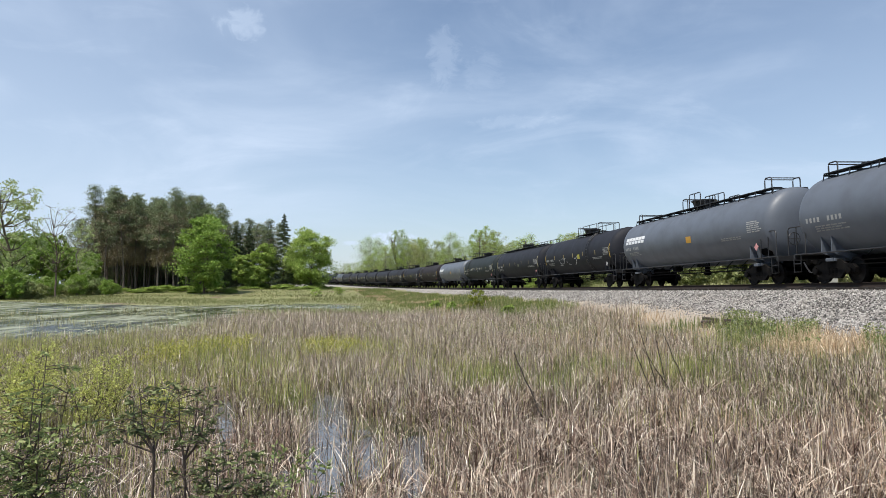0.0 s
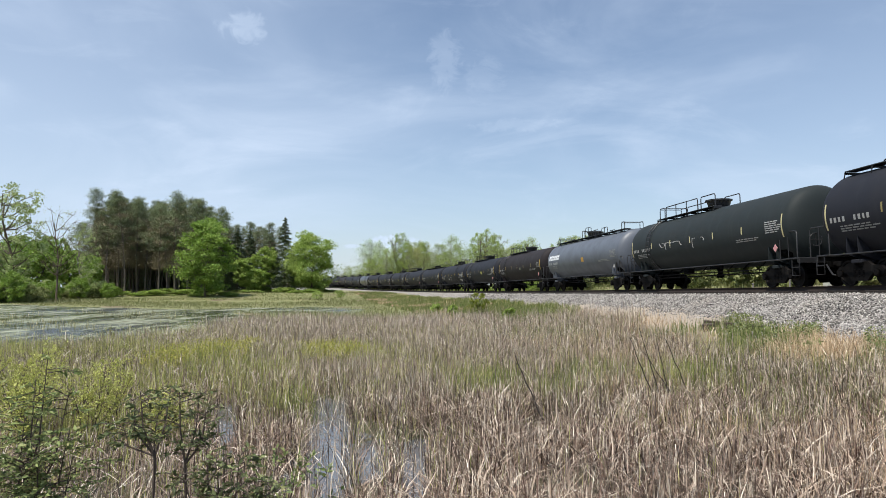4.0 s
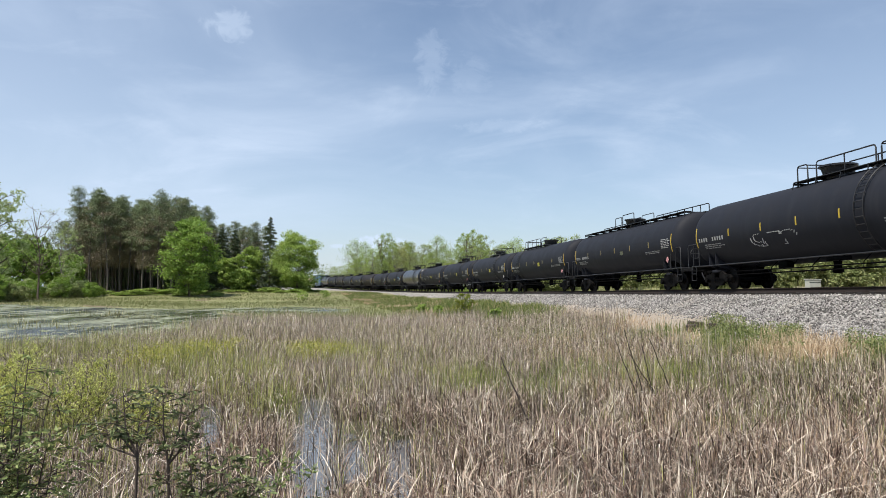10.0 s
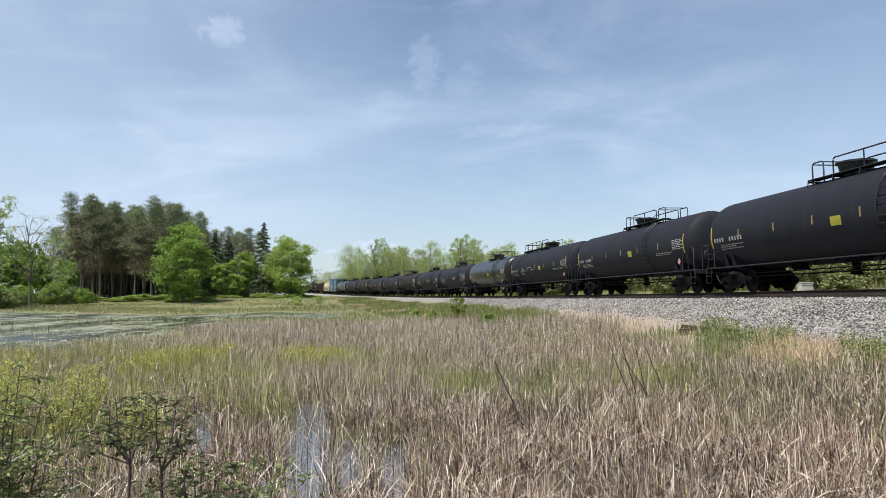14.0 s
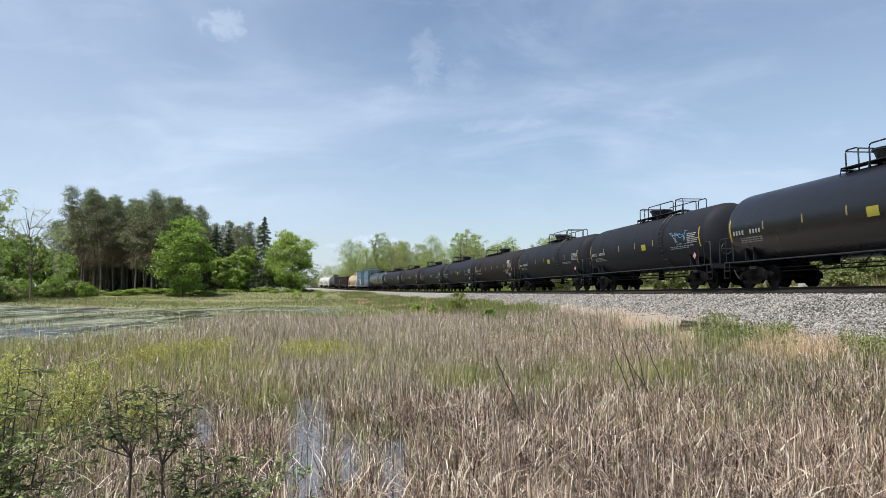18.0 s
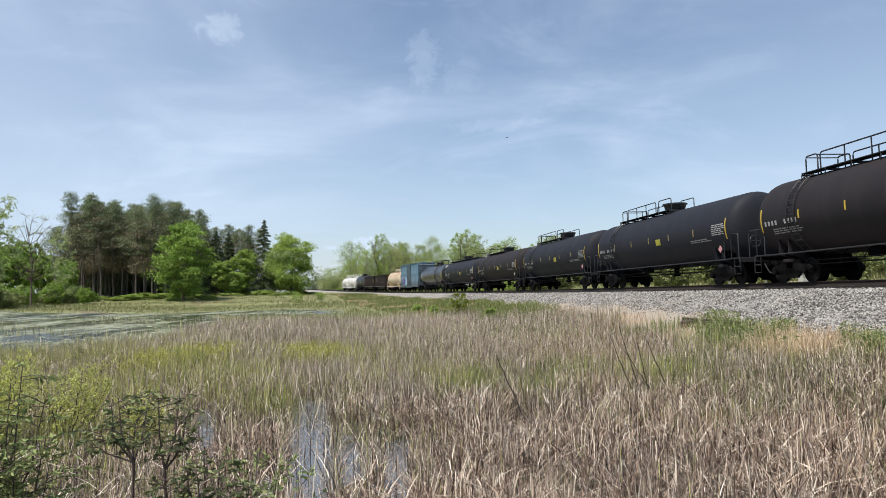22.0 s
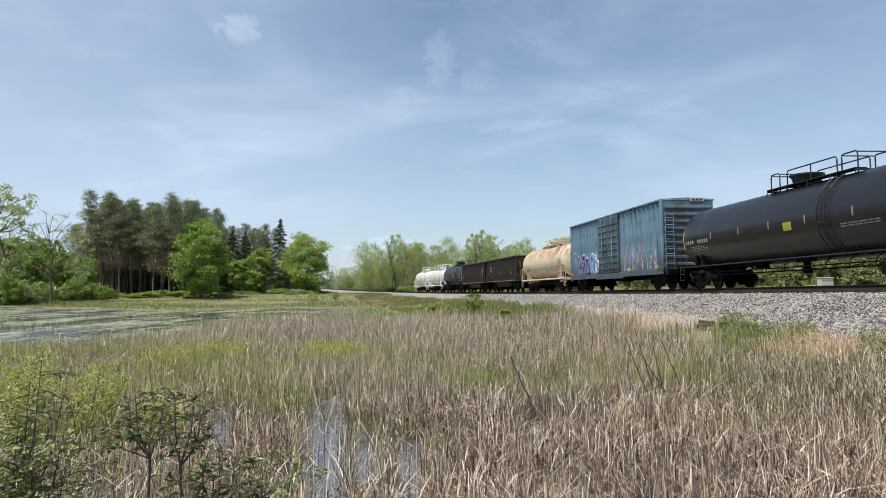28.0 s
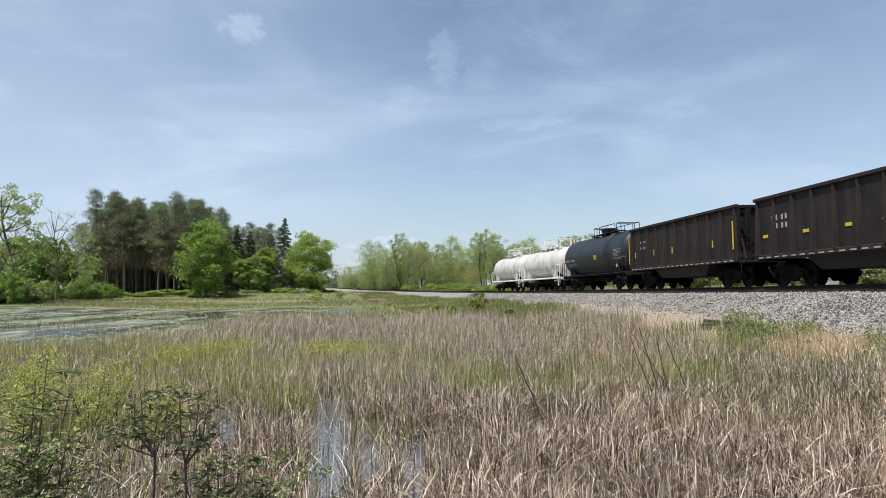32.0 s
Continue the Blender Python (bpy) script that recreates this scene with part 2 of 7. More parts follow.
# ---- mesh helpers ----
class Form:
    """Collects the faces of one mesh."""

    def __init__(self):
        self.v, self.f = [], []

    def add(self, verts, faces):
        k = len(self.v)
        self.v += [tuple(p) for p in verts]
        self.f += [tuple(i + k for i in f) for f in faces]
        return self

    def box(self, x, y, z, sx, sy, sz, bevel=0.0, m=None):
        """A box round (x, y, z); its edges are chamfered by bevel."""
        hx, hy, hz = sx / 2, sy / 2, sz / 2
        b = min(bevel, hx * 0.9, hy * 0.9, hz * 0.9)
        if b <= 0:
            pts = [(i * hx, j * hy, k * hz) for k in (-1, 1) for j in (-1, 1) for i in (-1, 1)]
            fs = [(0, 2, 3, 1), (4, 5, 7, 6), (0, 1, 5, 4), (2, 6, 7, 3), (0, 4, 6, 2), (1, 3, 7, 5)]
        else:
            pts, idx = [], {}
            for i in (-1, 1):
                for j in (-1, 1):
                    for k in (-1, 1):
                        for a in range(3):
                            p = [i * hx, j * hy, k * hz]
                            for c in range(3):
                                if c != a:
                                    p[c] -= (i, j, k)[c] * b
                            idx[i, j, k, a] = len(pts)
                            pts.append(tuple(p))
            fs = []
            for a in range(3):
                o = [c for c in range(3) if c != a]
                for sgn in (-1, 1):
                    q = []
                    for u, w in ((-1, -1), (1, -1), (1, 1), (-1, 1)):
                        key = [0, 0, 0]
                        key[a], key[o[0]], key[o[1]] = sgn, u, w
                        q.append(idx[(*key, a)])
                    fs.append(tuple(q))
            for a in range(3):
                o = [c for c in range(3) if c != a]
                for u in (-1, 1):
                    for w in (-1, 1):
                        k1, k2 = [0, 0, 0], [0, 0, 0]
                        k1[a], k2[a] = -1, 1
                        for kk in (k1, k2):
                            kk[o[0]], kk[o[1]] = u, w
                        fs.append((idx[(*k1, o[0])], idx[(*k2, o[0])], idx[(*k2, o[1])], idx[(*k1, o[1])]))
            for i in (-1, 1):
                for j in (-1, 1):
                    for k in (-1, 1):
                        fs.append(tuple(idx[i, j, k, a] for a in range(3)))
        pts = [Vector(p) for p in pts]
        if m is not None:
            pts = [m @ p for p in pts]
        return self.add([(p.x + x, p.y + y, p.z + z) for p in pts], fs)

    def tube(self, pts, r, n=6, r_end=None, caps=True):
        """A round bar along points."""
        pts = [Vector(p) for p in pts]
        rings, k0 = [], len(self.v)
        for i, p in enumerate(pts):
            d = (pts[min(i + 1, len(pts) - 1)] - pts[max(i - 1, 0)]).normalized()
            a = d.orthogonal().normalized() if abs(d.z) > 0.9 else d.cross(Vector((0, 0, 1))).normalized()
            b = d.cross(a)
            rr = r if r_end is None else r + (r_end - r) * i / (len(pts) - 1)
            rings.append([p + rr * (a * math.cos(2 * math.pi * j / n) + b * math.sin(2 * math.pi * j / n)) for j in range(n)])
        fs = []
        for i in range(len(pts) - 1):
            for j in range(n):
                fs.append((i * n + j, i * n + (j + 1) % n, (i + 1) * n + (j + 1) % n, (i + 1) * n + j))
        if caps:
            fs += [tuple(range(n))[::-1], tuple((len(pts) - 1) * n + j for j in range(n))]
        return self.add([p for ring in rings for p in ring], fs)

    def lathe(self, profile, n, axis="x", at=(0, 0, 0)):
        """Turns (along, radius) pairs round an axis."""
        vs, fs = [], []
        for u, r in profile:
            for j in range(n):
                c, s = r * math.cos(2 * math.pi * j / n), r * math.sin(2 * math.pi * j / n)
                p = {"x": (u, c, s), "y": (c, u, s), "z": (c, s, u)}[axis]
                vs.append((p[0] + at[0], p[1] + at[1], p[2] + at[2]))
        for i in range(len(profile) - 1):
            for j in range(n):
                fs.append((i * n + j, i * n + (j + 1) % n, (i + 1) * n + (j + 1) % n, (i + 1) * n + j))
        fs += [tuple(range(n)), tuple((len(profile) - 1) * n + j for j in range(n))]
        return self.add(vs, fs)

    def mesh(self, name, smooth=False):
        me = bpy.data.meshes.new(name)
        me.from_pydata(self.v, [], self.f)
        bm = bmesh.new()
        bm.from_mesh(me)
        bmesh.ops.recalc_face_normals(bm, faces=bm.faces)
        bm.to_mesh(me)
        bm.free()
        if smooth:
            me.polygons.foreach_set("use_smooth", [True] * len(me.polygons))
            me.set_sharp_from_angle(angle=radians(40))
        return me


COATS = {}


def part(name, form, mat, parent=None, label="", smooth=False, m=None):
    """One mesh object; a child of parent if there is one."""
    me = form if isinstance(form, bpy.types.Mesh) else form.mesh(name, smooth)
    if not me.materials:
        me.materials.append(mat)
    elif me.materials[0] != mat:                 # the same shape in another paint
        key = (me.name, mat.name)
        if key not in COATS:
            COATS[key] = me.copy()
            COATS[key].materials[0] = mat
        me = COATS[key]
    ob = new(name, me)
    if parent is not None:
        ob.parent = parent
    if m is not None:
        ob.matrix_basis = m
    if label:
        ob["label"] = label
    return ob


def quick_mesh(name, verts, quads, mat):
    """A large mesh from arrays of corners and four-cornered faces."""
    me = bpy.data.meshes.new(name)
    verts, quads = np.asarray(verts, np.float32), np.asarray(quads, np.int32)
    me.vertices.add(len(verts))
    me.vertices.foreach_set("co", verts.ravel())
    me.loops.add(quads.size)
    me.loops.foreach_set("vertex_index", quads.ravel())
    me.polygons.add(len(quads))
    me.polygons.foreach_set("loop_start", np.arange(0, quads.size, quads.shape[1], dtype=np.int32))
    me.polygons.foreach_set("loop_total", np.full(len(quads), quads.shape[1], np.int32))
    me.update(calc_edges=True)
    me.materials.append(mat)
    return me


def leaf_cloud(name, centres, spread_r, per, size, mat, seed, flat=0.6, level=0.9):
    """Leaves round many twig ends: small bent faces turned every way, mostly upward."""
    rng = np.random.default_rng(seed)
    c = np.repeat(np.asarray(centres, float), per, 0)
    n = len(c)
    sp = np.repeat(np.broadcast_to(np.asarray(spread_r, float), len(centres)), per)[:, None]
    p = c + np.clip(rng.normal(0, 1, (n, 3)), -1.7, 1.7) * sp * np.array([1, 1, flat])
    nrm = rng.normal(0, 1, (n, 3)) + np.array([0, 0, level])
    nrm /= np.linalg.norm(nrm, axis=1)[:, None]
    a = np.cross(nrm, rng.normal(0, 1, (n, 3)))
    a /= np.linalg.norm(a, axis=1)[:, None]
    b = np.cross(nrm, a)
    s = size * rng.uniform(0.55, 1.35, (n, 1))
    v = np.stack([p - a * s, p - b * s * 0.55 + nrm * s * 0.12, p + a * s, p + b * s * 0.55 + nrm * s * 0.12], 1)
    return quick_mesh(name, v.reshape(-1, 3), np.arange(4 * n).reshape(-1, 4), mat)


# ---- the line of the railway ----
# s runs along the rails from beside the camera into the distance
K_AT = (-30, 20, 60, 110, 170, 250, 380)
K_IS = (-0.00119, -0.00147, -0.000907, -0.001178, 0.000175, -0.001476, -0.001476)
S_ = np.arange(-480, 470, 0.5)
_k = np.interp(S_, K_AT, K_IS)
TH_ = np.concatenate([[0], np.cumsum((_k[1:] + _k[:-1]) * 0.25)])
TH_ += -0.100843 - np.interp(0, S_, TH_)
X_ = np.concatenate([[0], np.cumsum(np.sin((TH_[1:] + TH_[:-1]) / 2) * 0.5)])
Y_ = np.concatenate([[0], np.cumsum(np.cos((TH_[1:] + TH_[:-1]) / 2) * 0.5)])
X_ += 14.0559 - np.interp(0, S_, X_)
Y_ += 29.0123 - np.interp(0, S_, Y_)
_g = np.interp(S_, (-120, -20, 0, 220, 330), (0, -0.0075, -0.00762, 0.0100, 0.0))
Z_ = np.concatenate([[0], np.cumsum((_g[1:] + _g[:-1]) * 0.25)])
Z_ += EYE + 0.147 - np.interp(0, S_, Z_)            # top of the rails


def on_line(s, side=0.0, up=0.0):
    """A point by the way along the line, metres towards the camera's side of it, and up from the rail tops."""
    th = np.interp(s, S_, TH_)
    return Vector((np.interp(s, S_, X_) - side * math.cos(th), np.interp(s, S_, Y_) + side * math.sin(th), np.interp(s, S_, Z_) + up))


def beside(x, y):
    """For arrays of places: how far towards the camera's side of the line they lie, and the way along it."""
    x, y = np.asarray(x, float).ravel(), np.asarray(y, float).ravel()
    side, along = np.empty(len(x)), np.empty(len(x))
    sx, sy, st, ss = X_[::4], Y_[::4], TH_[::4], S_[::4]
    for a in range(0, len(x), 4000):
        dx, dy = x[a:a + 4000, None] - sx, y[a:a + 4000, None] - sy
        i = np.argmin(dx * dx + dy * dy, axis=1)
        r = np.arange(len(i))
        side[a:a + 4000] = -dx[r, i] * np.cos(st[i]) + dy[r, i] * np.sin(st[i])
        along[a:a + 4000] = ss[i] + dx[r, i] * np.sin(st[i]) + dy[r, i] * np.cos(st[i])
    return side, along

# ---- ground, water, track ----
def wobble(x, y, size, seed=0.0):
    """Smooth waves of about that size, between -1 and 1."""
    a, b = x / size + seed, y / size - seed * 1.7
    return (np.sin(a * 2.1 + 1.3 * np.sin(b * 1.7)) + np.sin(b * 2.6 + 1.1 * np.sin(a * 1.9 + 2)) + np.sin((a + b) * 1.4 + seed)) / 3


# open water among the reeds: how far to the side per metre of distance, half of that width, nearest, farthest
POOLS = ((-0.160, 0.026, 6.6, 14.2), (-0.040, 0.012, 6.6, 10.4), (-0.066, 0.014, 11.8, 15.0), (-0.306, 0.014, 9.0, 13.4), (0.160, 0.014, 12.8, 16.5),
         (0.235, 0.020, 11.4, 13.0), (0.13, 0.016, 9.4, 11.2), (-0.105, 0.012, 7.0, 11.0), (-0.22, 0.010, 7.0, 9.0))


def pool(x, y):
    """1 in the open water among the reeds and in the pond, 0 on the land."""
    w = np.zeros_like(x)
    q = x / np.maximum(y, 1.0)
    for mid, half, y0, y1 in POOLS:
        r = np.sqrt(((q - mid) / half) ** 2 + ((y - (y0 + y1) / 2) / ((y1 - y0) / 2)) ** 6)
        w = np.maximum(w, 1.5 - r - 0.35 * wobble(x, y, 0.45))
    edge = reed_limit(q) + 0.6 + 0.8 * wobble(x, y, 5.0)
    far = 82 + 6 * wobble(x, y, 14.0, 1) - 0.45 * (x + 30)
    pond = np.minimum(np.minimum((y - edge) / 1.5, (-0.285 + 0.035 * wobble(x, y, 7.0, 2) - q) / 0.03), (far - y) / 6.0)
    strip = 1 - np.sqrt(((x + 20 + 0.10 * (y - 80)) / 12) ** 2 + ((y - 74) / 13) ** 2) - 0.4 * wobble(x, y, 8.0, 4)
    strip2 = 1 - np.sqrt(((x + 30) / 17) ** 2 + ((y - 112) / 7) ** 2) - 0.5 * wobble(x, y, 9.0, 5)
    return np.clip(np.maximum(np.maximum(w, pond), np.maximum(strip, strip2)), 0, 1)


def reed_limit(q):
    """How far off the reed bed ends, by the way to the side."""
    return np.interp(q, (-0.70, -0.50, -0.38, -0.28, -0.15, 0.05, 0.20, 0.40), (23, 25, 29, 44, 46, 48, 42, 40))


def ground_height(x, y):
    side, along = beside(x, y)
    side, along = side.reshape(x.shape), along.reshape(x.shape)
    rail = np.interp(along, S_, Z_)
    marsh = 0.07 + 0.05 * wobble(x, y, 2.3) + 0.03 * wobble(x, y, 0.7, 3)
    marsh = marsh - 0.34 * pool(x, y)
    shore = np.interp(y + 0.12 * x, (95, 118, 136, 220), (0, 0.35, 1.35, 1.7))
    right_bank = np.interp(side, (3.5, 4.7, 6.4, 8.0, 10.5, 15), (0.98, 0.90, 0.80, 0.55, 0.14, 0.0))
    soil = np.interp(side, (2.9, 3.7, 4.7, 6.2, 8.0), (0.36, 0.34, 0.22, 0.08, 0.0)) * np.interp(along, (-13, -7, -3, 30, 60), (0, 0.15, 1, 1, 0.3))
    right_bank = right_bank + soil * (1 + 0.25 * wobble(x, y, 2.5, 6))
    far_bank = np.interp(-side, (0, 5.5, 9, 16, 40, 80), (1.0, 0.95, 1.3, 2.5, 3.0, 3.2))
    bank = np.where(side > 0, np.minimum(right_bank, np.maximum(rail - 0.95, 0.1)), np.minimum(far_bank, np.where(-side < 6, rail - 1.15, 9.0)))
    bank = bank * np.interp(np.hypot(x, y), (250, 420), (1, 0.6))
    near = np.interp(np.hypot(x, y), (1.5, 4.2), (0.55, 0.0))      # the dry edge on which the camera stands
    return marsh + np.maximum(np.maximum(shore, bank), near)


def spread(lo, hi, n, core, power):
    """Lines from lo to hi that lie close together near 0."""
    u = np.linspace(math.asinh(lo / core) / power, math.asinh(hi / core) / power, n)
    return core * np.sinh(u * power)


gx, gy = spread(-2600, 2600, 420, 9.0, 1.0), spread(-2600, 3600, 440, 9.0, 1.0)
GX, GY = np.meshgrid(gx, gy)
GZ = ground_height(GX, GY)
_nx, _ny = len(gx), len(gy)
_i = (np.arange(_ny - 1)[:, None] * _nx + np.arange(_nx - 1)).ravel()

GROUND, _nt, _b = material("marsh_soil")
_n1, _n2 = noised(_nt, 0.35, 5), noised(_nt, 5, 6, 0.65)
_c = ramp(_nt, _n2, [(0.30, (0.030, 0.022, 0.016)), (0.50, (0.085, 0.062, 0.042)), (0.75, (0.22, 0.175, 0.125))])
_c = mixed(_nt, clamp01(_nt, _n1, 0.45, 0.62), _c, (0.055, 0.068, 0.020))
_sp = _nt.nodes.new("ShaderNodeSeparateXYZ")
_gp = _nt.nodes.new("ShaderNodeNewGeometry")
_nt.links.new(_gp.outputs["Position"], _sp.inputs[0])
_grass = ramp(_nt, _n1, [(0.3, (0.130, 0.140, 0.050)), (0.55, (0.205, 0.205, 0.082)), (0.8, (0.29, 0.245, 0.135))])
_grass = mixed(_nt, clamp01(_nt, noised(_nt, 0.16, 4, 0.6, stretch=(0.6, 1, 1)), 0.56, 0.66), _grass, (0.17, 0.125, 0.075))       # rusty sedge patches
_c = mixed(_nt, clamp01(_nt, _sp.outputs["Y"], 34, 60), _c, _grass)
_sand = ramp(_nt, noised(_nt, 9, 7, 0.75), [(0.3, (0.13, 0.105, 0.08)), (0.5, (0.31, 0.26, 0.20)), (0.7, (0.46, 0.395, 0.32))])
_c = mixed(_nt, mul(_nt, clamp01(_nt, _sp.outputs["Z"], 0.74, 0.92), clamp01(_nt, _sp.outputs["Y"], 62, 50)), _c, _sand)
_nt.links.new(_c, _b.inputs["Base Color"])
_b.inputs["Roughness"].default_value = 0.9
bumped(_nt, _b, _n2, 0.5, 0.03)
ground = tagged(new("ground", quick_mesh("ground", np.stack([GX.ravel(), GY.ravel(), GZ.ravel()], 1),
                                         np.stack([_i, _i + 1, _i + _nx + 1, _i + _nx], 1), GROUND)),
                "boggy brown and green marsh ground under reeds and grass", "ground", kind="structure")
ground.data.polygons.foreach_set("use_smooth", [True] * len(ground.data.polygons))

WATER, _nt, _b = material("pond_water")
_n1 = noised(_nt, 2.2, 4, 0.5, stretch=(1, 0.4, 1))
_n2 = noised(_nt, 0.30, 7, 0.72, stretch=(1.0, 0.30, 1))
_wg = _nt.nodes.new("ShaderNodeNewGeometry")
_ws = _nt.nodes.new("ShaderNodeSeparateXYZ")
_nt.links.new(_wg.outputs["Position"], _ws.inputs[0])
_weed_sky = mul(_nt, clamp01(_nt, _n2, 0.45, 0.56), clamp01(_nt, _ws.outputs["Y"], 20, 24))     # on the pond alone: floating weed, its paleness standing partly for reflected sky
_b.inputs["IOR"].default_value = 1.33
_c = mixed(_nt, clamp01(_nt, _ws.outputs["Y"], 18, 30), (0.13, 0.14, 0.155), (0.030, 0.032, 0.028))      # silty shallows, paled with reflected sky in the colour; dark pond
_c = mixed(_nt, _weed_sky, _c, (0.15, 0.16, 0.10))
_nt.links.new(_c, _b.inputs["Base Color"])
_nt.links.new(mixed(_nt, clamp01(_nt, _ws.outputs["Y"], 18, 30), (0.05, 0.05, 0.05), ramp(_nt, noised(_nt, 0.12, 4, 0.6, stretch=(1.0, 0.4, 1)), [(0.42, (0.06, 0.06, 0.06)), (0.60, (0.26, 0.26, 0.26))])), _b.inputs["Roughness"])
bumped(_nt, _b, _n1, 0.45, 0.10)
# diffuse weed patches with some of the sky's reflection put into their colour
_weed, _mx = _nt.nodes.new("ShaderNodeBsdfDiffuse"), _nt.nodes.new("ShaderNodeMixShader")
_nt.links.new(mixed(_nt, clamp01(_nt, noised(_nt, 1.4, 5, 0.7, stretch=(1.0, 0.4, 1)), 0.35, 0.7), (0.11, 0.12, 0.075), (0.50, 0.53, 0.42)), _weed.inputs["Color"])
_nt.links.new(mul(_nt, _weed_sky, 0.62), _mx.inputs[0])
_nt.links.new(_b.outputs[0], _mx.inputs[1])
_nt.links.new(_weed.outputs[0], _mx.inputs[2])
_nt.links.new(_mx.outputs[0], _nt.nodes["Material Output"].inputs["Surface"])
wx, wy = np.linspace(-130, 40, 60), np.linspace(2.5, 150, 60)
WX, WY = np.meshgrid(wx, wy)
_i = (np.arange(59)[:, None] * 60 + np.arange(59)).ravel()
tagged(new("water", quick_mesh("water", np.stack([WX.ravel(), WY.ravel(), np.zeros(WX.size)], 1),
                               np.stack([_i, _i + 1, _i + 61, _i + 60], 1), WATER)),
       "still shallow marsh water with floating weed and sky-pale patches", "water", kind="structure")

# ballast: a bank along the line
BALLAST, _nt, _b = material("ballast_stone")
_v = node(_nt, "ShaderNodeTexVoronoi", Scale=17.0)
_tc = _nt.nodes.new("ShaderNodeTexCoord")
_nt.links.new(_tc.outputs["Object"], _v.inputs["Vector"])
_n1, _n2 = noised(_nt, 0.5, 5), noised(_nt, 40, 2)
_sp = _nt.nodes.new("ShaderNodeSeparateColor")
_nt.links.new(_v.outputs["Color"], _sp.inputs[0])
_c = ramp(_nt, _sp.outputs[0], [(0.1, (0.12, 0.112, 0.105)), (0.5, (0.235, 0.22, 0.205)), (0.9, (0.40, 0.38, 0.35))])
_c = mixed(_nt, mul(_nt, clamp01(_nt, _n1, 0.45, 0.7), 0.45), _c, (0.20, 0.165, 0.12))
_nt.links.new(_c, _b.inputs["Base Color"])
_b.inputs["Roughness"].default_value = 0.88
bumped(_nt, _b, _v.outputs["Distance"], 0.9, 0.03)
STONES, _nt, _b = material("ballast_stones")
_gi = _nt.nodes.new("ShaderNodeNewGeometry")
_c = ramp(_nt, _gi.outputs["Random Per Island"], [(0.0, (0.035, 0.033, 0.031)), (0.4, (0.15, 0.14, 0.13)), (0.75, (0.33, 0.31, 0.29)), (1.0, (0.54, 0.52, 0.48))])
_nt.links.new(_c, _b.inputs["Base Color"])
_b.inputs["Roughness"].default_value = 0.85
PROFILE = ((-6.2, -1.9), (-4.9, -1.40), (-3.6, -0.85), (-2.35, -0.38), (-1.5, -0.27), (0, -0.25), (1.45, -0.27), (1.75, -0.34), (2.35, -0.42), (3.2, -0.80), (4.1, -1.20), (4.8, -1.46), (5.5, -1.68), (6.4, -2.1))


def sweep(ss, profile, mat, name, jitter=0.0):
    rng = np.random.default_rng(3)
    vs = [on_line(s, a, b + (rng.uniform(-1, 1) * jitter if abs(a) > 1.7 else 0)) for s in ss for a, b in profile]
    n = len(profile)
    q = [(i * n + j, i * n + j + 1, (i + 1) * n + j + 1, (i + 1) * n + j) for i in range(len(ss) - 1) for j in range(n - 1)]
    return quick_mesh(name, [tuple(v) for v in vs], q, mat)


bed_s = [*np.arange(-440, -20, 10), *np.arange(-20, 90, 0.6), *np.arange(90, 460, 4)]
bed = tagged(new("track_bed", sweep(bed_s, PROFILE, BALLAST, "track_bed", 0.02)), "grey crushed-stone railway ballast bank", "railway bed", kind="structure")


def scatter_stones(n, seed):
    """Loose ballast stones, each a squashed eight-sided lump."""
    rng = np.random.default_rng(seed)
    s = -14 + 75 * rng.random(n) ** 1.5
    side = np.where(rng.random(n) < 0.93, rng.uniform(1.45, 6.3, n), 6.0 + rng.exponential(0.8, n))
    prof = np.array(PROFILE)
    up = np.interp(side, prof[:, 0], prof[:, 1]) + 0.01
    th = np.interp(s, S_, TH_)
    cx, cy, cz = np.interp(s, S_, X_) - side * np.cos(th), np.interp(s, S_, Y_) + side * np.sin(th), np.interp(s, S_, Z_) + up
    low = np.interp(cy, (12, 18, 23, 27, 40, 60), (6.8, 6.2, 5.2, 4.0, 4.0, 4.4)) + 0.55 * wobble(cx, cy, 2.0, 3) + rng.exponential(0.35, n)
    ok = side < low
    cx, cy, cz, n = cx[ok], cy[ok], cz[ok], int(ok.sum())
    base = np.array([(1, 0, 0), (0, 1, 0), (-1, 0, 0), (0, -1, 0), (0, 0, 1), (0, 0, -1)], float)
    cz = np.maximum(cz, ground_height(cx, cy) + 0.005)
    size = rng.uniform(0.016, 0.044, (n, 1, 1))
    v = base[None] * size * rng.uniform(0.6, 1.25, (n, 6, 3))
    a = rng.uniform(0, 2 * np.pi, n)
    tilt = rng.uniform(-0.6, 0.6, n)
    c, sn = np.cos(a)[:, None], np.sin(a)[:, None]
    x, y, z = v[..., 0], v[..., 1], v[..., 2]
    y, z = y * np.cos(tilt)[:, None] - z * np.sin(tilt)[:, None], y * np.sin(tilt)[:, None] + z * np.cos(tilt)[:, None]
    v = np.stack([x * c - y * sn + cx[:, None], x * sn + y * c + cy[:, None], z + cz[:, None]], 2)
    f = np.array([(0, 1, 4), (1, 2, 4), (2, 3, 4), (3, 0, 4), (1, 0, 5), (2, 1, 5), (3, 2, 5), (0, 3, 5)])
    q = (f[None] + 6 * np.arange(n)[:, None, None]).reshape(-1, 3)
    return quick_mesh("ballast_stones", v.reshape(-1, 3), q, STONES)


tagged(new("ballast_stones", scatter_stones(75000, 5)), "loose grey and white crushed stones on the railway bank", "gravel", kind="stuff")

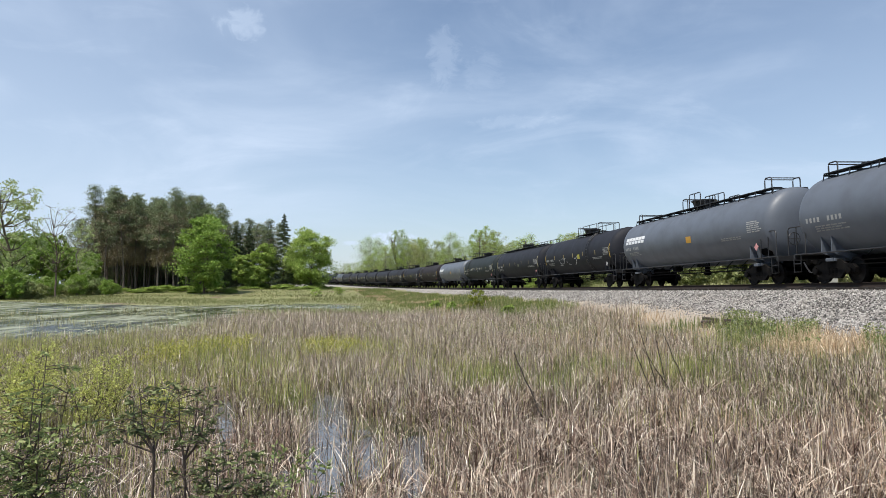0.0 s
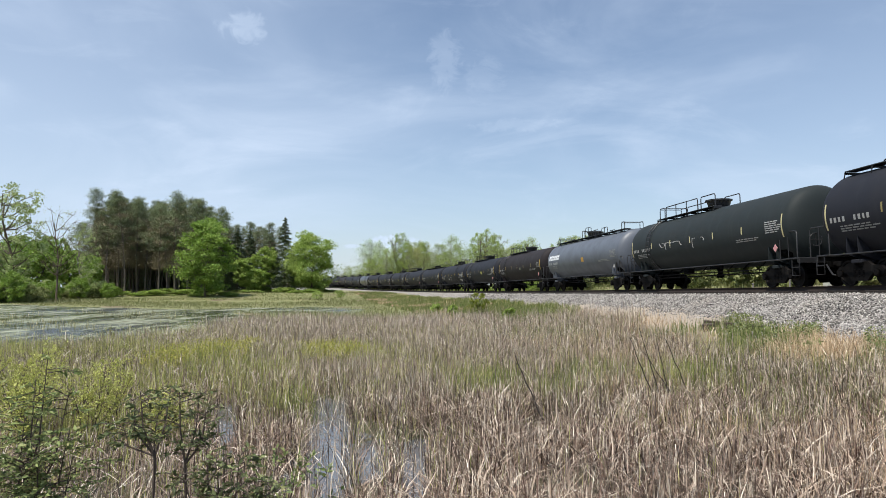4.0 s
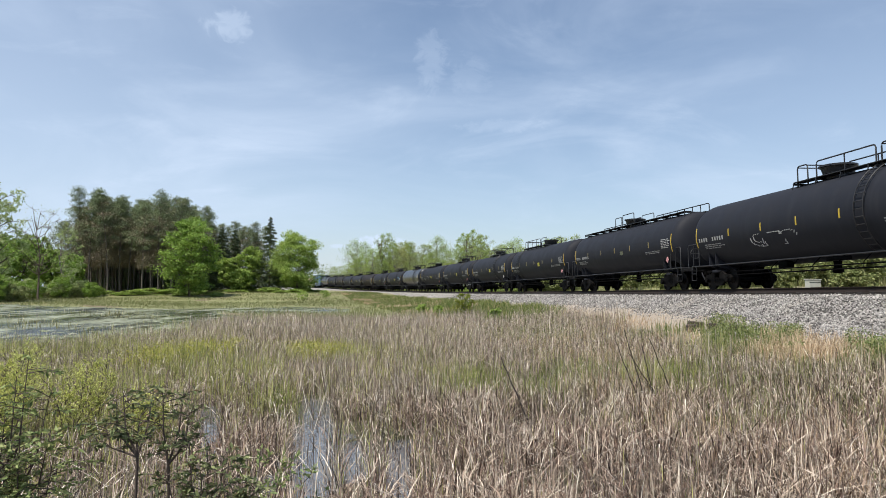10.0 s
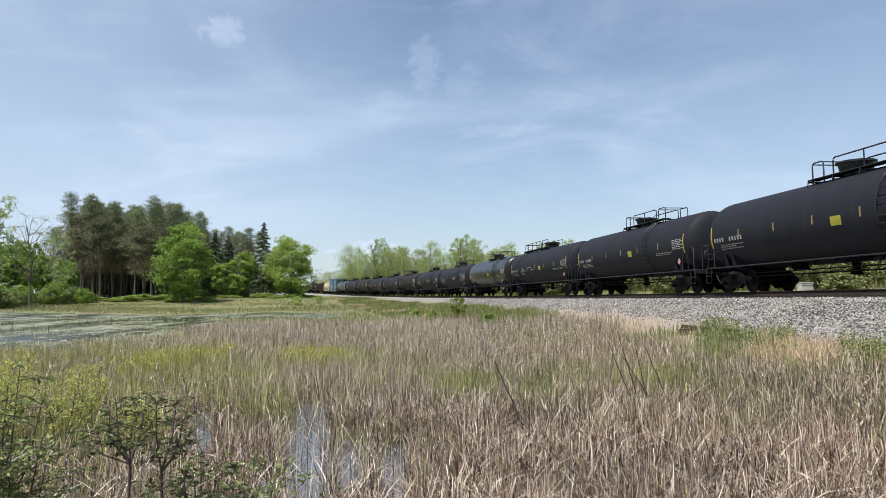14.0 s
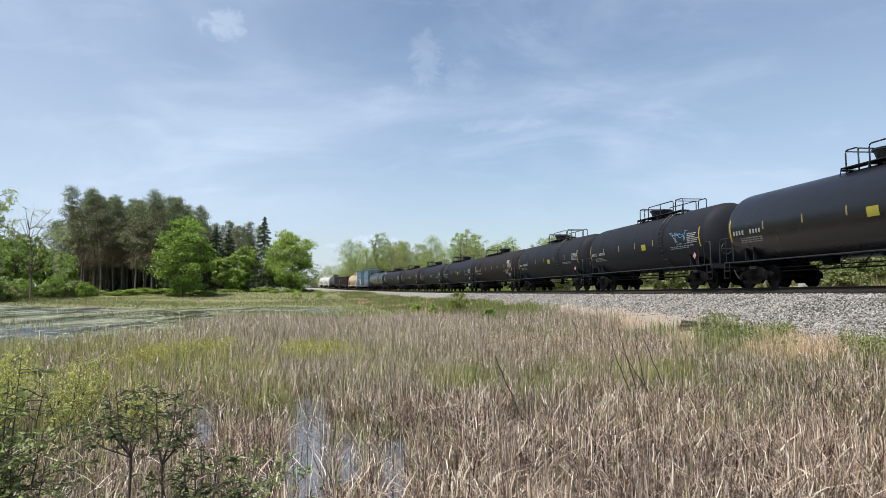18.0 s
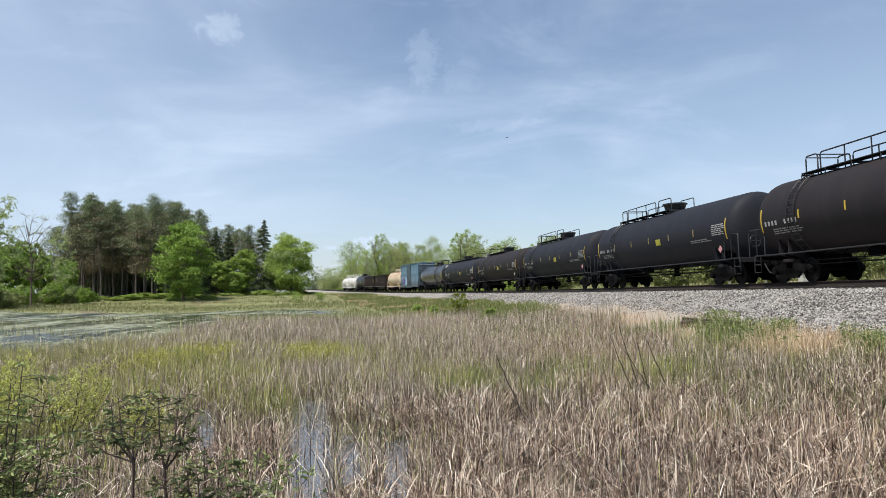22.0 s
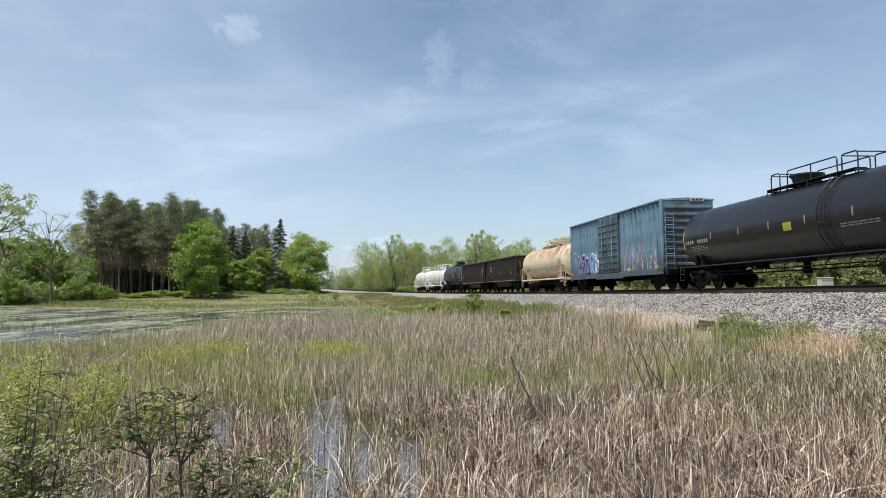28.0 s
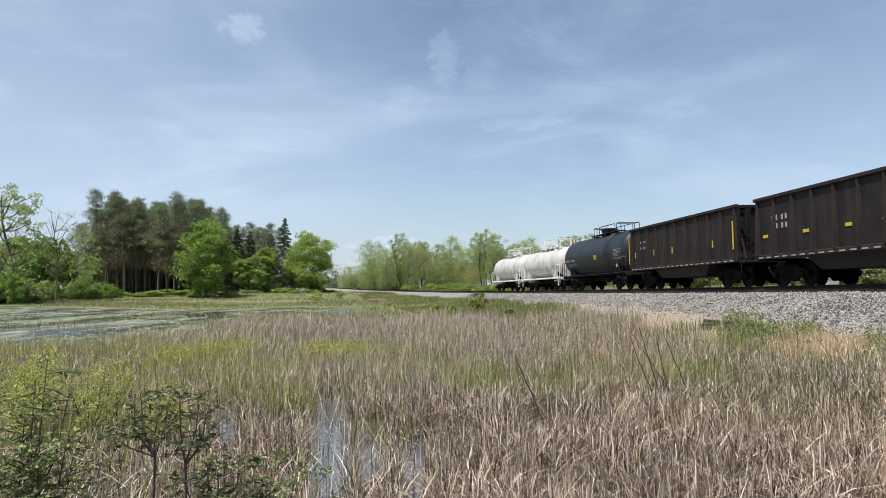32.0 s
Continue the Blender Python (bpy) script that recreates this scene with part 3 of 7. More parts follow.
# rails and ties
# rail rust darkened, with the shadow beneath the train in its colour
RAIL_STEEL = paint("shaded_rail_rust", (0.022, 0.015, 0.012), (0.03, 0.022, 0.018), rough=0.6, dirty=0.5, spec=0.2, streak=False)
TIE_WOOD = paint("tie_creosote", (0.018, 0.014, 0.012), (0.05, 0.042, 0.036), rough=0.8, dirty=0.6, streak=False)
track = tagged(new("railway_track"), "rusty steel rails on dark timber ties", "railway track", kind="structure")
RAIL_FORM = [(-0.070, -0.17), (-0.070, -0.155), (-0.012, -0.135), (-0.012, -0.045), (-0.036, -0.032), (-0.036, -0.004), (0.036, -0.004), (0.036, -0.032), (0.012, -0.045), (0.012, -0.135), (0.070, -0.155), (0.070, -0.17)]
for gauge in (-0.755, 0.755):
    part("rail", sweep([*np.arange(-440, -20, 10), *np.arange(-20, 460, 2.5)], [(gauge + a, b) for a, b in RAIL_FORM], RAIL_STEEL, "rail"), RAIL_STEEL, track)
_tie = Form().box(0, 0, 0, 0.23, 2.6, 0.18, 0.012).mesh("tie")
_rng = random.Random(4)
_rest = Form()
_s = -60.0
while _s < 330:
    p, p2 = on_line(_s, 0, -0.262), on_line(_s - 0.5, 0, -0.262)
    m = look(p, p2)
    d = (p2 - p).normalized()
    m = Matrix.Translation(p + Vector((0, 0, _rng.uniform(-0.01, 0.008)))) @ Matrix.Rotation(math.atan2(d.y, d.x) + _rng.uniform(-0.02, 0.02), 4, "Z")
    if -20 < _s < 95:
        part("tie", _tie, TIE_WOOD, track, m=m)
    else:
        _rest.box(p.x, p.y, p.z, 0.23, 2.6, 0.18, 0, Matrix.Rotation(math.atan2(d.y, d.x), 3, "Z"))
    _s += 0.53
part("distant_ties", _rest, TIE_WOOD, track, "dark timber ties along the far rails")["kind"] = "stuff"

# ---- reeds and grass ----
def blades(name, x, y, h, width, mat, seed, lean=0.18, bend=0.25, broken=0.25, segs=4, z=None):
    """Upright blades from places on the ground: tapered strips that lean, bow, and in part have snapped."""
    rng = np.random.default_rng(seed)
    n = len(x)
    z = ground_height(x, y) - 0.03 if z is None else z
    u = np.linspace(0, 1, segs + 1)[None, :]
    way = rng.uniform(0, 2 * np.pi, n)[:, None]
    le = (np.abs(rng.normal(0, lean, n)))[:, None]
    be = (rng.normal(0, bend, n))[:, None]
    out = le * u + be * u * u * 0.5
    up = u * (1 - 0.35 * np.minimum(le + np.abs(be), 1) ** 2 * u)
    snap = (rng.random(n) < broken)[:, None]
    at = rng.uniform(0.35, 0.8, n)[:, None]
    past = np.clip(u - at, 0, 1)
    drop = rng.uniform(0.2, 1.7, n)[:, None]
    up = np.where(snap, np.minimum(u, at) + past * (1 - drop), up)
    out = np.where(snap, out + past * rng.uniform(0.4, 1.0, n)[:, None], out)
    px = x[:, None] + out * h[:, None] * np.cos(way)
    py = y[:, None] + out * h[:, None] * np.sin(way)
    pz = z[:, None] + np.maximum(up, 0) * h[:, None]
    face = way + np.pi / 2 + rng.normal(0, 0.5, n)[:, None]
    w = width[:, None] * np.where(u < 0.55, 1.0, 1.0 - (u - 0.55) / 0.45 * 0.8) * 0.5
    dx, dy = w * np.cos(face), w * np.sin(face)
    v = np.stack([np.stack([px - dx, py - dy, pz], 2), np.stack([px + dx, py + dy, pz + 0.1 * w], 2)], 2)
    k = (segs + 1) * 2
    q = np.array([(2 * i, 2 * i + 1, 2 * i + 3, 2 * i + 2) for i in range(segs)])
    quads = (q[None] + k * np.arange(n)[:, None, None]).reshape(-1, 4)
    return quick_mesh(name, v.reshape(-1, 3), quads, mat)


def field(n, y0, y1, seed, power=1.0, wide=0.72):
    """Places in the wedge before the camera, as many near as far by angle."""
    rng = np.random.default_rng(seed)
    y = y0 + (y1 - y0) * rng.random(n) ** power
    x = rng.uniform(-wide, wide, n) * (y + 1.5)
    return x, y, rng


def keep_land(x, y, rng, wet=0.16):
    side, _ = beside(x, y)
    p = pool(x, y)
    return (rng.random(len(x)) > np.clip(p * 1.4, 0, 1 - wet)) & (side > np.interp(y, (8, 12, 16, 20, 26, 34, 40), (6.2, 7.6, 8.8, 9.0, 7.4, 7.0, 8.8)) + 1.3 * wobble(x, y, 3.0))


def reed_edge(x, y):
    """True in the reed bed: its far edge runs to the pond, and to the grass before the bank."""
    return y < reed_limit(x / y) + 1.3 * wobble(x, y, 3.0)


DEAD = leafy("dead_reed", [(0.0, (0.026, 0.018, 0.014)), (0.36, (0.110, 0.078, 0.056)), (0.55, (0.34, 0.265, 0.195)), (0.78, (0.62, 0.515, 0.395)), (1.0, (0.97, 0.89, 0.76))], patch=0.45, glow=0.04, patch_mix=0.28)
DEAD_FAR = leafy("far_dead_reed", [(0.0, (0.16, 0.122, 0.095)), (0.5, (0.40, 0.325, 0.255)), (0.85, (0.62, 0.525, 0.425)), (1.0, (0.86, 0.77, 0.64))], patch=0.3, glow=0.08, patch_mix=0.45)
DARK_STALK = leafy("dark_old_stalk", [(0.0, (0.020, 0.015, 0.013)), (0.6, (0.062, 0.043, 0.036)), (1.0, (0.150, 0.105, 0.085))], patch=0.6, glow=0.02)
RUSTY = leafy("rusty_reed", [(0.0, (0.075, 0.044, 0.033)), (0.45, (0.220, 0.145, 0.110)), (0.8, (0.480, 0.354, 0.278)), (1.0, (0.740, 0.611, 0.509))], patch=0.5, glow=0.05)
SHOOT = leafy("green_shoot", [(0.0, (0.17, 0.21, 0.048)), (0.5, (0.42, 0.44, 0.125)), (1.0, (0.74, 0.69, 0.29))], patch=0.2, glow=0.3, patch_mix=0.2)
GRASS = leafy("bank_grass", [(0.0, (0.075, 0.120, 0.028)), (0.5, (0.165, 0.220, 0.060)), (0.85, (0.30, 0.31, 0.12)), (1.0, (0.50, 0.42, 0.22))], patch=0.3, glow=0.3)
STRAW = leafy("straw_grass", [(0.0, (0.30, 0.20, 0.11)), (0.6, (0.56, 0.41, 0.26)), (1.0, (0.80, 0.66, 0.48))], patch=0.4, glow=0.15)
HEAP = leafy("broken_reed_heap", [(0.0, (0.038, 0.024, 0.017)), (0.35, (0.145, 0.088, 0.065)), (0.6, (0.391, 0.294, 0.216)), (1.0, (0.807, 0.706, 0.573))], patch=0.6, glow=0.04, patch_mix=0.25)
SEDGE = leafy("marsh_sedge", [(0.0, (0.125, 0.155, 0.049)), (0.5, (0.190, 0.218, 0.076)), (0.85, (0.265, 0.267, 0.119)), (1.0, (0.360, 0.327, 0.180))], patch=0.16, glow=0.3, patch_mix=0.6)


def stuff(name, mesh, label, category):
    return tagged(new(name, mesh), label, category, kind="stuff")


# drifts of green: x, y, half width, half depth
DRIFTS = ((-2.9, 20.5, 1.6, 2.0), (-6.5, 18.6, 1.7, 3.0), (-9.5, 20.5, 1.6, 2.5), (0.8, 13.8, 0.9, 1.2), (2.0, 12.8, 0.5, 0.8), (4.9, 14.6, 1.2, 1.2), (-8.0, 13.0, 2.2, 2.4),
          (-4.6, 9.6, 1.0, 1.6), (-4.6, 15.5, 2.0, 2.6), (-6.0, 14.0, 1.6, 2.4), (-6.0, 10.0, 1.3, 2.0), (-2.6, 12.2, 0.5, 1.4), (7.6, 17.5, 1.6, 2.0), (-13.0, 20.0, 2.5, 3.5))


def drift(x, y):
    g = np.full_like(x, -1.0)
    for px, py, rx, ry in DRIFTS:
        g = np.maximum(g, 1 - np.sqrt(((x - px) / rx) ** 2 + ((y - py) / ry) ** 2))
    return g + 0.30 * wobble(x, y, 1.3, 7) + 0.18 * wobble(x, y, 4.0, 1)


def reed_height(y):
    return np.interp(y, (3, 6, 10, 18, 30), (0.42, 0.50, 0.56, 0.66, 0.80))


# stiff dead stalks over the whole bed: fine ones near, coarser ones far off
def reed_places(n, y0, y1, seed, power, gap=0.62):
    x, y, rng = field(n, y0, y1, seed, power)
    thin = np.where(x / y > -0.1, np.interp(y, (5, 9.5, 12), (0.55, 0.55, 1)), 1)
    ok = keep_land(x, y, rng) & reed_edge(x, y) & (rng.random(n) < thin) & (rng.random(n) < gap + 0.5 * wobble(x, y, 1.3, 2) + 0.3 * wobble(x, y, 0.45, 5)) & (rng.random(n) > 0.55 * np.clip(drift(x, y) * 2, 0, 1))
    x, y = x[ok], y[ok]
    return x, y, rng, rng.uniform(0.5, 1.15, len(x)) ** 1.2 * (1 + 0.25 * wobble(x, y, 2.3, 1) + 0.15 * wobble(x, y, 0.7, 4)) * reed_height(y)


x, y, rng, h = reed_places(80000, 3.4, 15, 11, 0.85, 0.45)
stuff("dead_reeds", blades("dead_reeds", x, y, h, rng.uniform(0.004, 0.013, len(x)) * (1 + 0.5 * (rng.random(len(x)) < 0.15)), DEAD, 1, 0.34, 0.28, 0.42, 4), "dense tan-brown dead cattail reeds standing in the marsh", "reeds")
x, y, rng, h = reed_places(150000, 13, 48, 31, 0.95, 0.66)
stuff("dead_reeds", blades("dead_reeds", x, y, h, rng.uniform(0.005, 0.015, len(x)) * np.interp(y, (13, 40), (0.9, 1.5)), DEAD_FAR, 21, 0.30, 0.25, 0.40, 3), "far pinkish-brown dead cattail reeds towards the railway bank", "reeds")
# dark old stalks and fallen ones deep in the bed
x, y, rng = field(46000, 3.6, 24, 41, 0.85)
ok = keep_land(x, y, rng, 0.2) & reed_edge(x, y) & (rng.random(len(x)) < 0.5 + 0.7 * wobble(x, y, 1.9, 6) + 0.3 * wobble(x, y, 0.6, 1))
x, y = x[ok], y[ok]
stuff("dark_reeds", blades("dark_reeds", x, y, rng.uniform(0.35, 1.05, len(x)) * reed_height(y), rng.uniform(0.003, 0.009, len(x)), DARK_STALK, 42, 0.42, 0.3, 0.3, 3), "dark brown weathered reed stalks in the marsh", "reeds")
# shorter stalks, broken and lying at every slant among them
x, y, rng = field(90000, 3.0, 46, 12, 0.9)
ok = keep_land(x, y, rng, 0.03) & reed_edge(x, y)
x, y = x[ok], y[ok]
stuff("reed_litter", blades("reed_litter", x, y, rng.uniform(0.20, 0.62, len(x)), rng.uniform(0.004, 0.012, len(x)) * np.interp(y, (8, 30), (1, 1.8)), RUSTY, 2, 0.75, 0.12, 0.25, 2), "tangled rust-brown broken reed stalks", "reeds")
# torn leaves that hang in the stalks, pale and dark
x, y, rng = field(120000, 3.6, 40, 33, 0.9)
ok = keep_land(x, y, rng, 0.03) & reed_edge(x, y) & (rng.random(len(x)) < 0.55 + 0.6 * wobble(x, y, 1.7, 9) + 0.3 * wobble(x, y, 0.5, 2))
x, y = x[ok], y[ok]
SCRAP = leafy("torn_reed_leaf", [(0.0, (0.035, 0.025, 0.018)), (0.45, (0.15, 0.108, 0.080)), (0.68, (0.50, 0.405, 0.31)), (1.0, (0.96, 0.88, 0.75))], patch=0.4, glow=0.05, patch_mix=0.25)
stuff("torn_reed_leaves", blades("torn_reed_leaves", x, y, rng.uniform(0.06, 0.20, len(x)) * np.interp(y, (5, 25), (1, 1.15)), rng.uniform(0.003, 0.008, len(x)) * np.interp(y, (5, 25), (1, 1.3)), SCRAP, 34, 1.5, 0.9, 0.2, 2,
                                 z=ground_height(x, y) + rng.uniform(0.05, 0.75, len(x)) * reed_height(y)), "torn pale and brown leaves caught in the reeds", "reeds")
# pale splinters strewn in heaps at all angles
x, y, rng = field(60000, 4.2, 12.5, 13, 0.9, 0.66)
ok = keep_land(x, y, rng) & (wobble(x, y, 1.1, 3) + 0.6 * wobble(x, y, 0.4, 8) + np.interp(x / y, (-0.5, -0.1, 0.05, 0.2, 0.6), (-0.6, -0.3, 0.25, 0.2, 0.05)) > 0.15)
x, y = x[ok], y[ok]
stuff("pale_reeds", blades("pale_reeds", x, y, rng.uniform(0.12, 0.42, len(x)), rng.uniform(0.005, 0.016, len(x)), HEAP, 3, 0.95, 0.2, 0.35, 2,
                          z=ground_height(x, y) + rng.uniform(-0.03, 0.22, len(x))), "pale straw-coloured broken reed leaves", "reeds")
# sparse stalks that stand in the open water
rng = np.random.default_rng(19)
x, y = [], []
for mid, half, y0, y1 in POOLS:
    k = int(1000 * half * (y1 - y0)) + 6
    yy = rng.uniform(y0, y1, k)
    x.append((mid + rng.uniform(-1.2, 1.2, k) * half) * yy)
    y.append(yy)
x, y = np.concatenate(x), np.concatenate(y)
stuff("water_reeds", blades("water_reeds", x, y, rng.uniform(0.3, 0.85, len(x)), rng.uniform(0.004, 0.010, len(x)), DEAD, 8, 0.22, 0.3, 0.3, z=np.full(len(x), -0.06)), "thin dead reed stalks standing in open water", "reeds")
# olive half-dead stalks through the middle of the bed
x, y, rng = field(80000, 9, 34, 35, 0.85)
ok = keep_land(x, y, rng) & reed_edge(x, y) & (rng.random(len(x)) < np.interp(y, (9, 11.5, 20, 34), (0.15, 0.8, 0.7, 0.3)) + np.interp(x / y, (-0.6, 0.0), (0.2, 0.0)) + 0.5 * wobble(x, y, 2.6, 7) + 0.2 * wobble(x, y, 0.8, 3))
x, y = x[ok], y[ok]
OLIVE = leafy("olive_reed", [(0.0, (0.060, 0.062, 0.024)), (0.4, (0.165, 0.168, 0.062)), (0.75, (0.36, 0.34, 0.150)), (1.0, (0.70, 0.62, 0.38))], patch=0.4, glow=0.1, patch_mix=0.2)
stuff("olive_reeds", blades("olive_reeds", x, y, rng.uniform(0.4, 1.0, len(x)) * reed_height(y), rng.uniform(0.004, 0.012, len(x)), OLIVE, 36, 0.30, 0.25, 0.35, 3), "olive half-dead reed stalks in the marsh", "reeds")
# green shoots in drifts
x, y, rng = field(170000, 3.4, 44, 14, 0.76)
ok = keep_land(x, y, rng) & reed_edge(x, y) & (drift(x, y) > 0.05 + 0.35 * rng.random(len(x)))
few = (rng.random(len(x)) < (0.08 + 0.65 * np.interp(x / y, (-0.6, 0.1), (1, 0))) * (1 + 1.4 * wobble(x, y, 3.1, 4)) * np.interp(y, (6, 10, 12, 20, 24, 34), (0.5, 0.7, 1.8, 1.8, 1.0, 0.5))) & keep_land(x, y, rng) & reed_edge(x, y)
ok |= few
x, y = x[ok], y[ok]
stuff("green_shoots", blades("green_shoots", x, y, rng.uniform(0.55, 1.15, len(x)) * reed_height(y) * (0.82 + 0.3 * np.clip(drift(x, y) * 2, 0, 1)), rng.uniform(0.004, 0.011, len(x)), SHOOT, 4, 0.16, 0.22, 0.06, 3), "fresh yellow-green shoots among the dead reeds", "reeds")
# clumps of darker green rushes in the wetter spots
rng = np.random.default_rng(46)
x, y = [], []
for mx_, my_, rx_, ry_, k in ((0.75, 13.6, 0.35, 0.7, 450), (2.0, 12.6, 0.22, 0.6, 280), (1.25, 14.2, 0.3, 0.6, 220), (5.0, 14.4, 0.45, 0.8, 420), (-2.35, 11.8, 0.2, 0.5, 160), (-5.6, 17.5, 0.6, 1.2, 420), (3.4, 15.5, 0.4, 0.7, 350)):
    x.append(mx_ + rx_ * rng.normal(0, 1, k))
    y.append(my_ + ry_ * rng.normal(0, 1, k))
x, y = np.concatenate(x), np.concatenate(y)
RUSH = leafy("green_rush", [(0.0, (0.085, 0.125, 0.030)), (0.5, (0.19, 0.245, 0.060)), (1.0, (0.40, 0.42, 0.13))], patch=0.5, glow=0.3, patch_mix=0.2)
stuff("green_rushes", blades("green_rushes", x, y, rng.uniform(0.40, 0.85, len(x)), rng.uniform(0.004, 0.010, len(x)), RUSH, 47, 0.18, 0.25, 0.1, 3), "clumps of fresh green rushes in the marsh", "rushes")
# grass on the bank before the ballast
rng = np.random.default_rng(15)
s, side = -24 + 140 * rng.random(120000) ** 1.6, rng.uniform(4.5, 12.5, 120000)
th = np.interp(s, S_, TH_)
x, y = np.interp(s, S_, X_) - side * np.cos(th), np.interp(s, S_, Y_) + side * np.sin(th)
cover = wobble(x, y, 3.4, 2) + 0.5 * wobble(x, y, 1.1, 5) + np.interp(side, (4.6, 5.4, 6.4, 8.5, 14), (-0.9, -0.2, 0.35, 0.4, -0.3)) + np.where(y < 42, np.interp(x / y, (0.10, 0.18, 0.22, 0.375, 0.40, 0.50, 0.53, 0.575, 0.60), (0.35, 0.25, -0.75, -0.75, 0.55, 0.50, -0.45, -0.45, 0.45)), 0.3)
ok = cover > 0.12
stuff("bank_grass", blades("bank_grass", x[ok], y[ok], rng.uniform(0.15, 0.5, ok.sum()), rng.uniform(0.006, 0.016, ok.sum()) * np.interp(np.hypot(x[ok], y[ok]), (20, 60), (1, 2.5)), GRASS, 5, 0.3, 0.4, 0.1, 3), "fresh green grass along the railway bank", "grass")
ok = (cover < 0.05) & (side > np.where((x / y > 0.45) & (y < 34), 5.0, 6.6 - 0.8 * rng.random(120000))) & (rng.random(120000) < 0.5)
stuff("straw_grass", blades("straw_grass", x[ok], y[ok], rng.uniform(0.2, 0.6, ok.sum()), rng.uniform(0.006, 0.014, ok.sum()) * np.interp(np.hypot(x[ok], y[ok]), (20, 60), (1, 2.5)), STRAW, 6, 0.4, 0.5, 0.3, 3), "dry straw-coloured grass at the foot of the bank", "grass")
def on_bank(px, py):
    """The place on the bank that shows there in the opening view."""
    prof = np.array(PROFILE)
    for d in np.arange(10, 45, 0.1):
        x, y, z = (px - 784) / 1252.87 * d, d, EYE - (py - 507) / 1252.87 * d
        side, along = beside([x], [y])
        top = max(float(ground_height(np.array([x]), np.array([y]))[0]), float(np.interp(along[0], S_, Z_) + np.interp(side[0], prof[:, 0], prof[:, 1])) if 0 < side[0] < 6.4 else -9)
        if z <= top:
            return x, y, top
    return x, y, z


# a tawny tussock patch before the bank
rng = np.random.default_rng(43)
_tx, _ty, _ = on_bank(1440, 628)
x, y = _tx + 0.9 * rng.normal(0, 0.6, 3000), _ty + 1.5 * rng.normal(0, 0.6, 3000)
TAWNY = leafy("tawny_grass", [(0.0, (0.32, 0.215, 0.125)), (0.6, (0.60, 0.45, 0.28)), (1.0, (0.84, 0.70, 0.50))], patch=0.9, glow=0.15, patch_mix=0.2)
stuff("tawny_grass", blades("tawny_grass", x, y, rng.uniform(0.25, 0.62, len(x)), rng.uniform(0.004, 0.010, len(x)), TAWNY, 44, 0.45, 0.5, 0.25, 3), "tawny orange dry grass tussocks before the railway bank", "grass")
# low leafy weeds at the foot of the bank
s, side = -16 + 24 * rng.random(7000), rng.uniform(4.6, 7.4, 7000)
th = np.interp(s, S_, TH_)
x, y = np.interp(s, S_, X_) - side * np.cos(th), np.interp(s, S_, Y_) + side * np.sin(th)
q = x / y
ok = ((q > 0.40) & (q < 0.53) | (q > 0.59)) & (wobble(x, y, 1.2, 4) + 0.6 * wobble(x, y, 0.45, 2) + 0.5 * rng.random(len(x)) > 0.30)
x, y = x[ok], y[ok]
LEAF_WEED = leafy("bank_weed_leaf", [(0.0, (0.090, 0.130, 0.040)), (0.5, (0.19, 0.24, 0.080)), (1.0, (0.36, 0.38, 0.16))], patch=0.9, glow=0.3, patch_mix=0.3)
stuff("bank_weeds", leaf_cloud("bank_weeds", np.stack([x, y, ground_height(x, y) + rng.uniform(0.05, 0.38, len(x))], 1), 0.06, 7, 0.032, LEAF_WEED, 45), "low leafy green weeds at the foot of the bank", "weeds")
# sedge meadow beyond the pond
rng = np.random.default_rng(16)
n = 110000
y = 30 + 115 * rng.random(n) ** 0.9
x = rng.uniform(-0.75, 0.25, n) * y
side, along = beside(x, y)
ok = (side > 6.5) & ~reed_edge(x, y) & (rng.random(n) > pool(x, y) * 1.6 - 0.08)
x, y = x[ok], y[ok]
h = rng.uniform(0.10, 0.46, len(x)) * (1 + 0.5 * wobble(x, y, 9.0, 3) + 0.3 * wobble(x, y, 2.5, 6))
stuff("marsh_sedge", blades("marsh_sedge", x, y, h, rng.uniform(0.012, 0.036, len(x)) * np.interp(y, (30, 120), (0.6, 1.6)), SEDGE, 7, 0.35, 0.4, 0.15, 2), "green and straw marsh sedge round the pond", "sedge")
# thin stalks and tufts that stand in the pond
rng = np.random.default_rng(48)
n = 9000
y = 24 + 40 * rng.random(n)
x = rng.uniform(-0.68, -0.24, n) * y
ok = (pool(x, y) > 0.3) & (wobble(x, y, 3.2, 8) + 0.7 * wobble(x, y, 1.1, 3) > 0.42)
x, y = x[ok], y[ok]
stuff("pond_stalks", blades("pond_stalks", x, y, rng.uniform(0.2, 0.6, len(x)), rng.uniform(0.010, 0.024, len(x)), OLIVE, 49, 0.3, 0.3, 0.2, 2, z=np.full(len(x), -0.05)), "thin olive stalks standing in the pond", "reeds")
# floating leaves on the pond
rng = np.random.default_rng(17)
n = 30000
x, y = rng.uniform(-75, -5, n), rng.uniform(22, 112, n)
ok = (pool(x, y) > 0.25) & (wobble(x, y * 0.5, 5.0, 6) + 0.6 * wobble(x, y, 1.5, 1) > 0.22)
x, y = x[ok], y[ok]
r = rng.uniform(0.05, 0.20, len(x))
a = rng.uniform(0, 6.28, len(x))
cs = np.stack([np.stack([x + r * np.cos(a + k * np.pi / 3), y + r * np.sin(a + k * np.pi / 3), 0.008 + 0 * x + 0.01 * (k == 2)], 1) for k in range(6)], 1)
PAD = leafy("floating_leaf", [(0.0, (0.13, 0.16, 0.08)), (0.5, (0.27, 0.31, 0.17)), (1.0, (0.46, 0.47, 0.33))], rough=0.6, glow=0.05, spec=0.1)
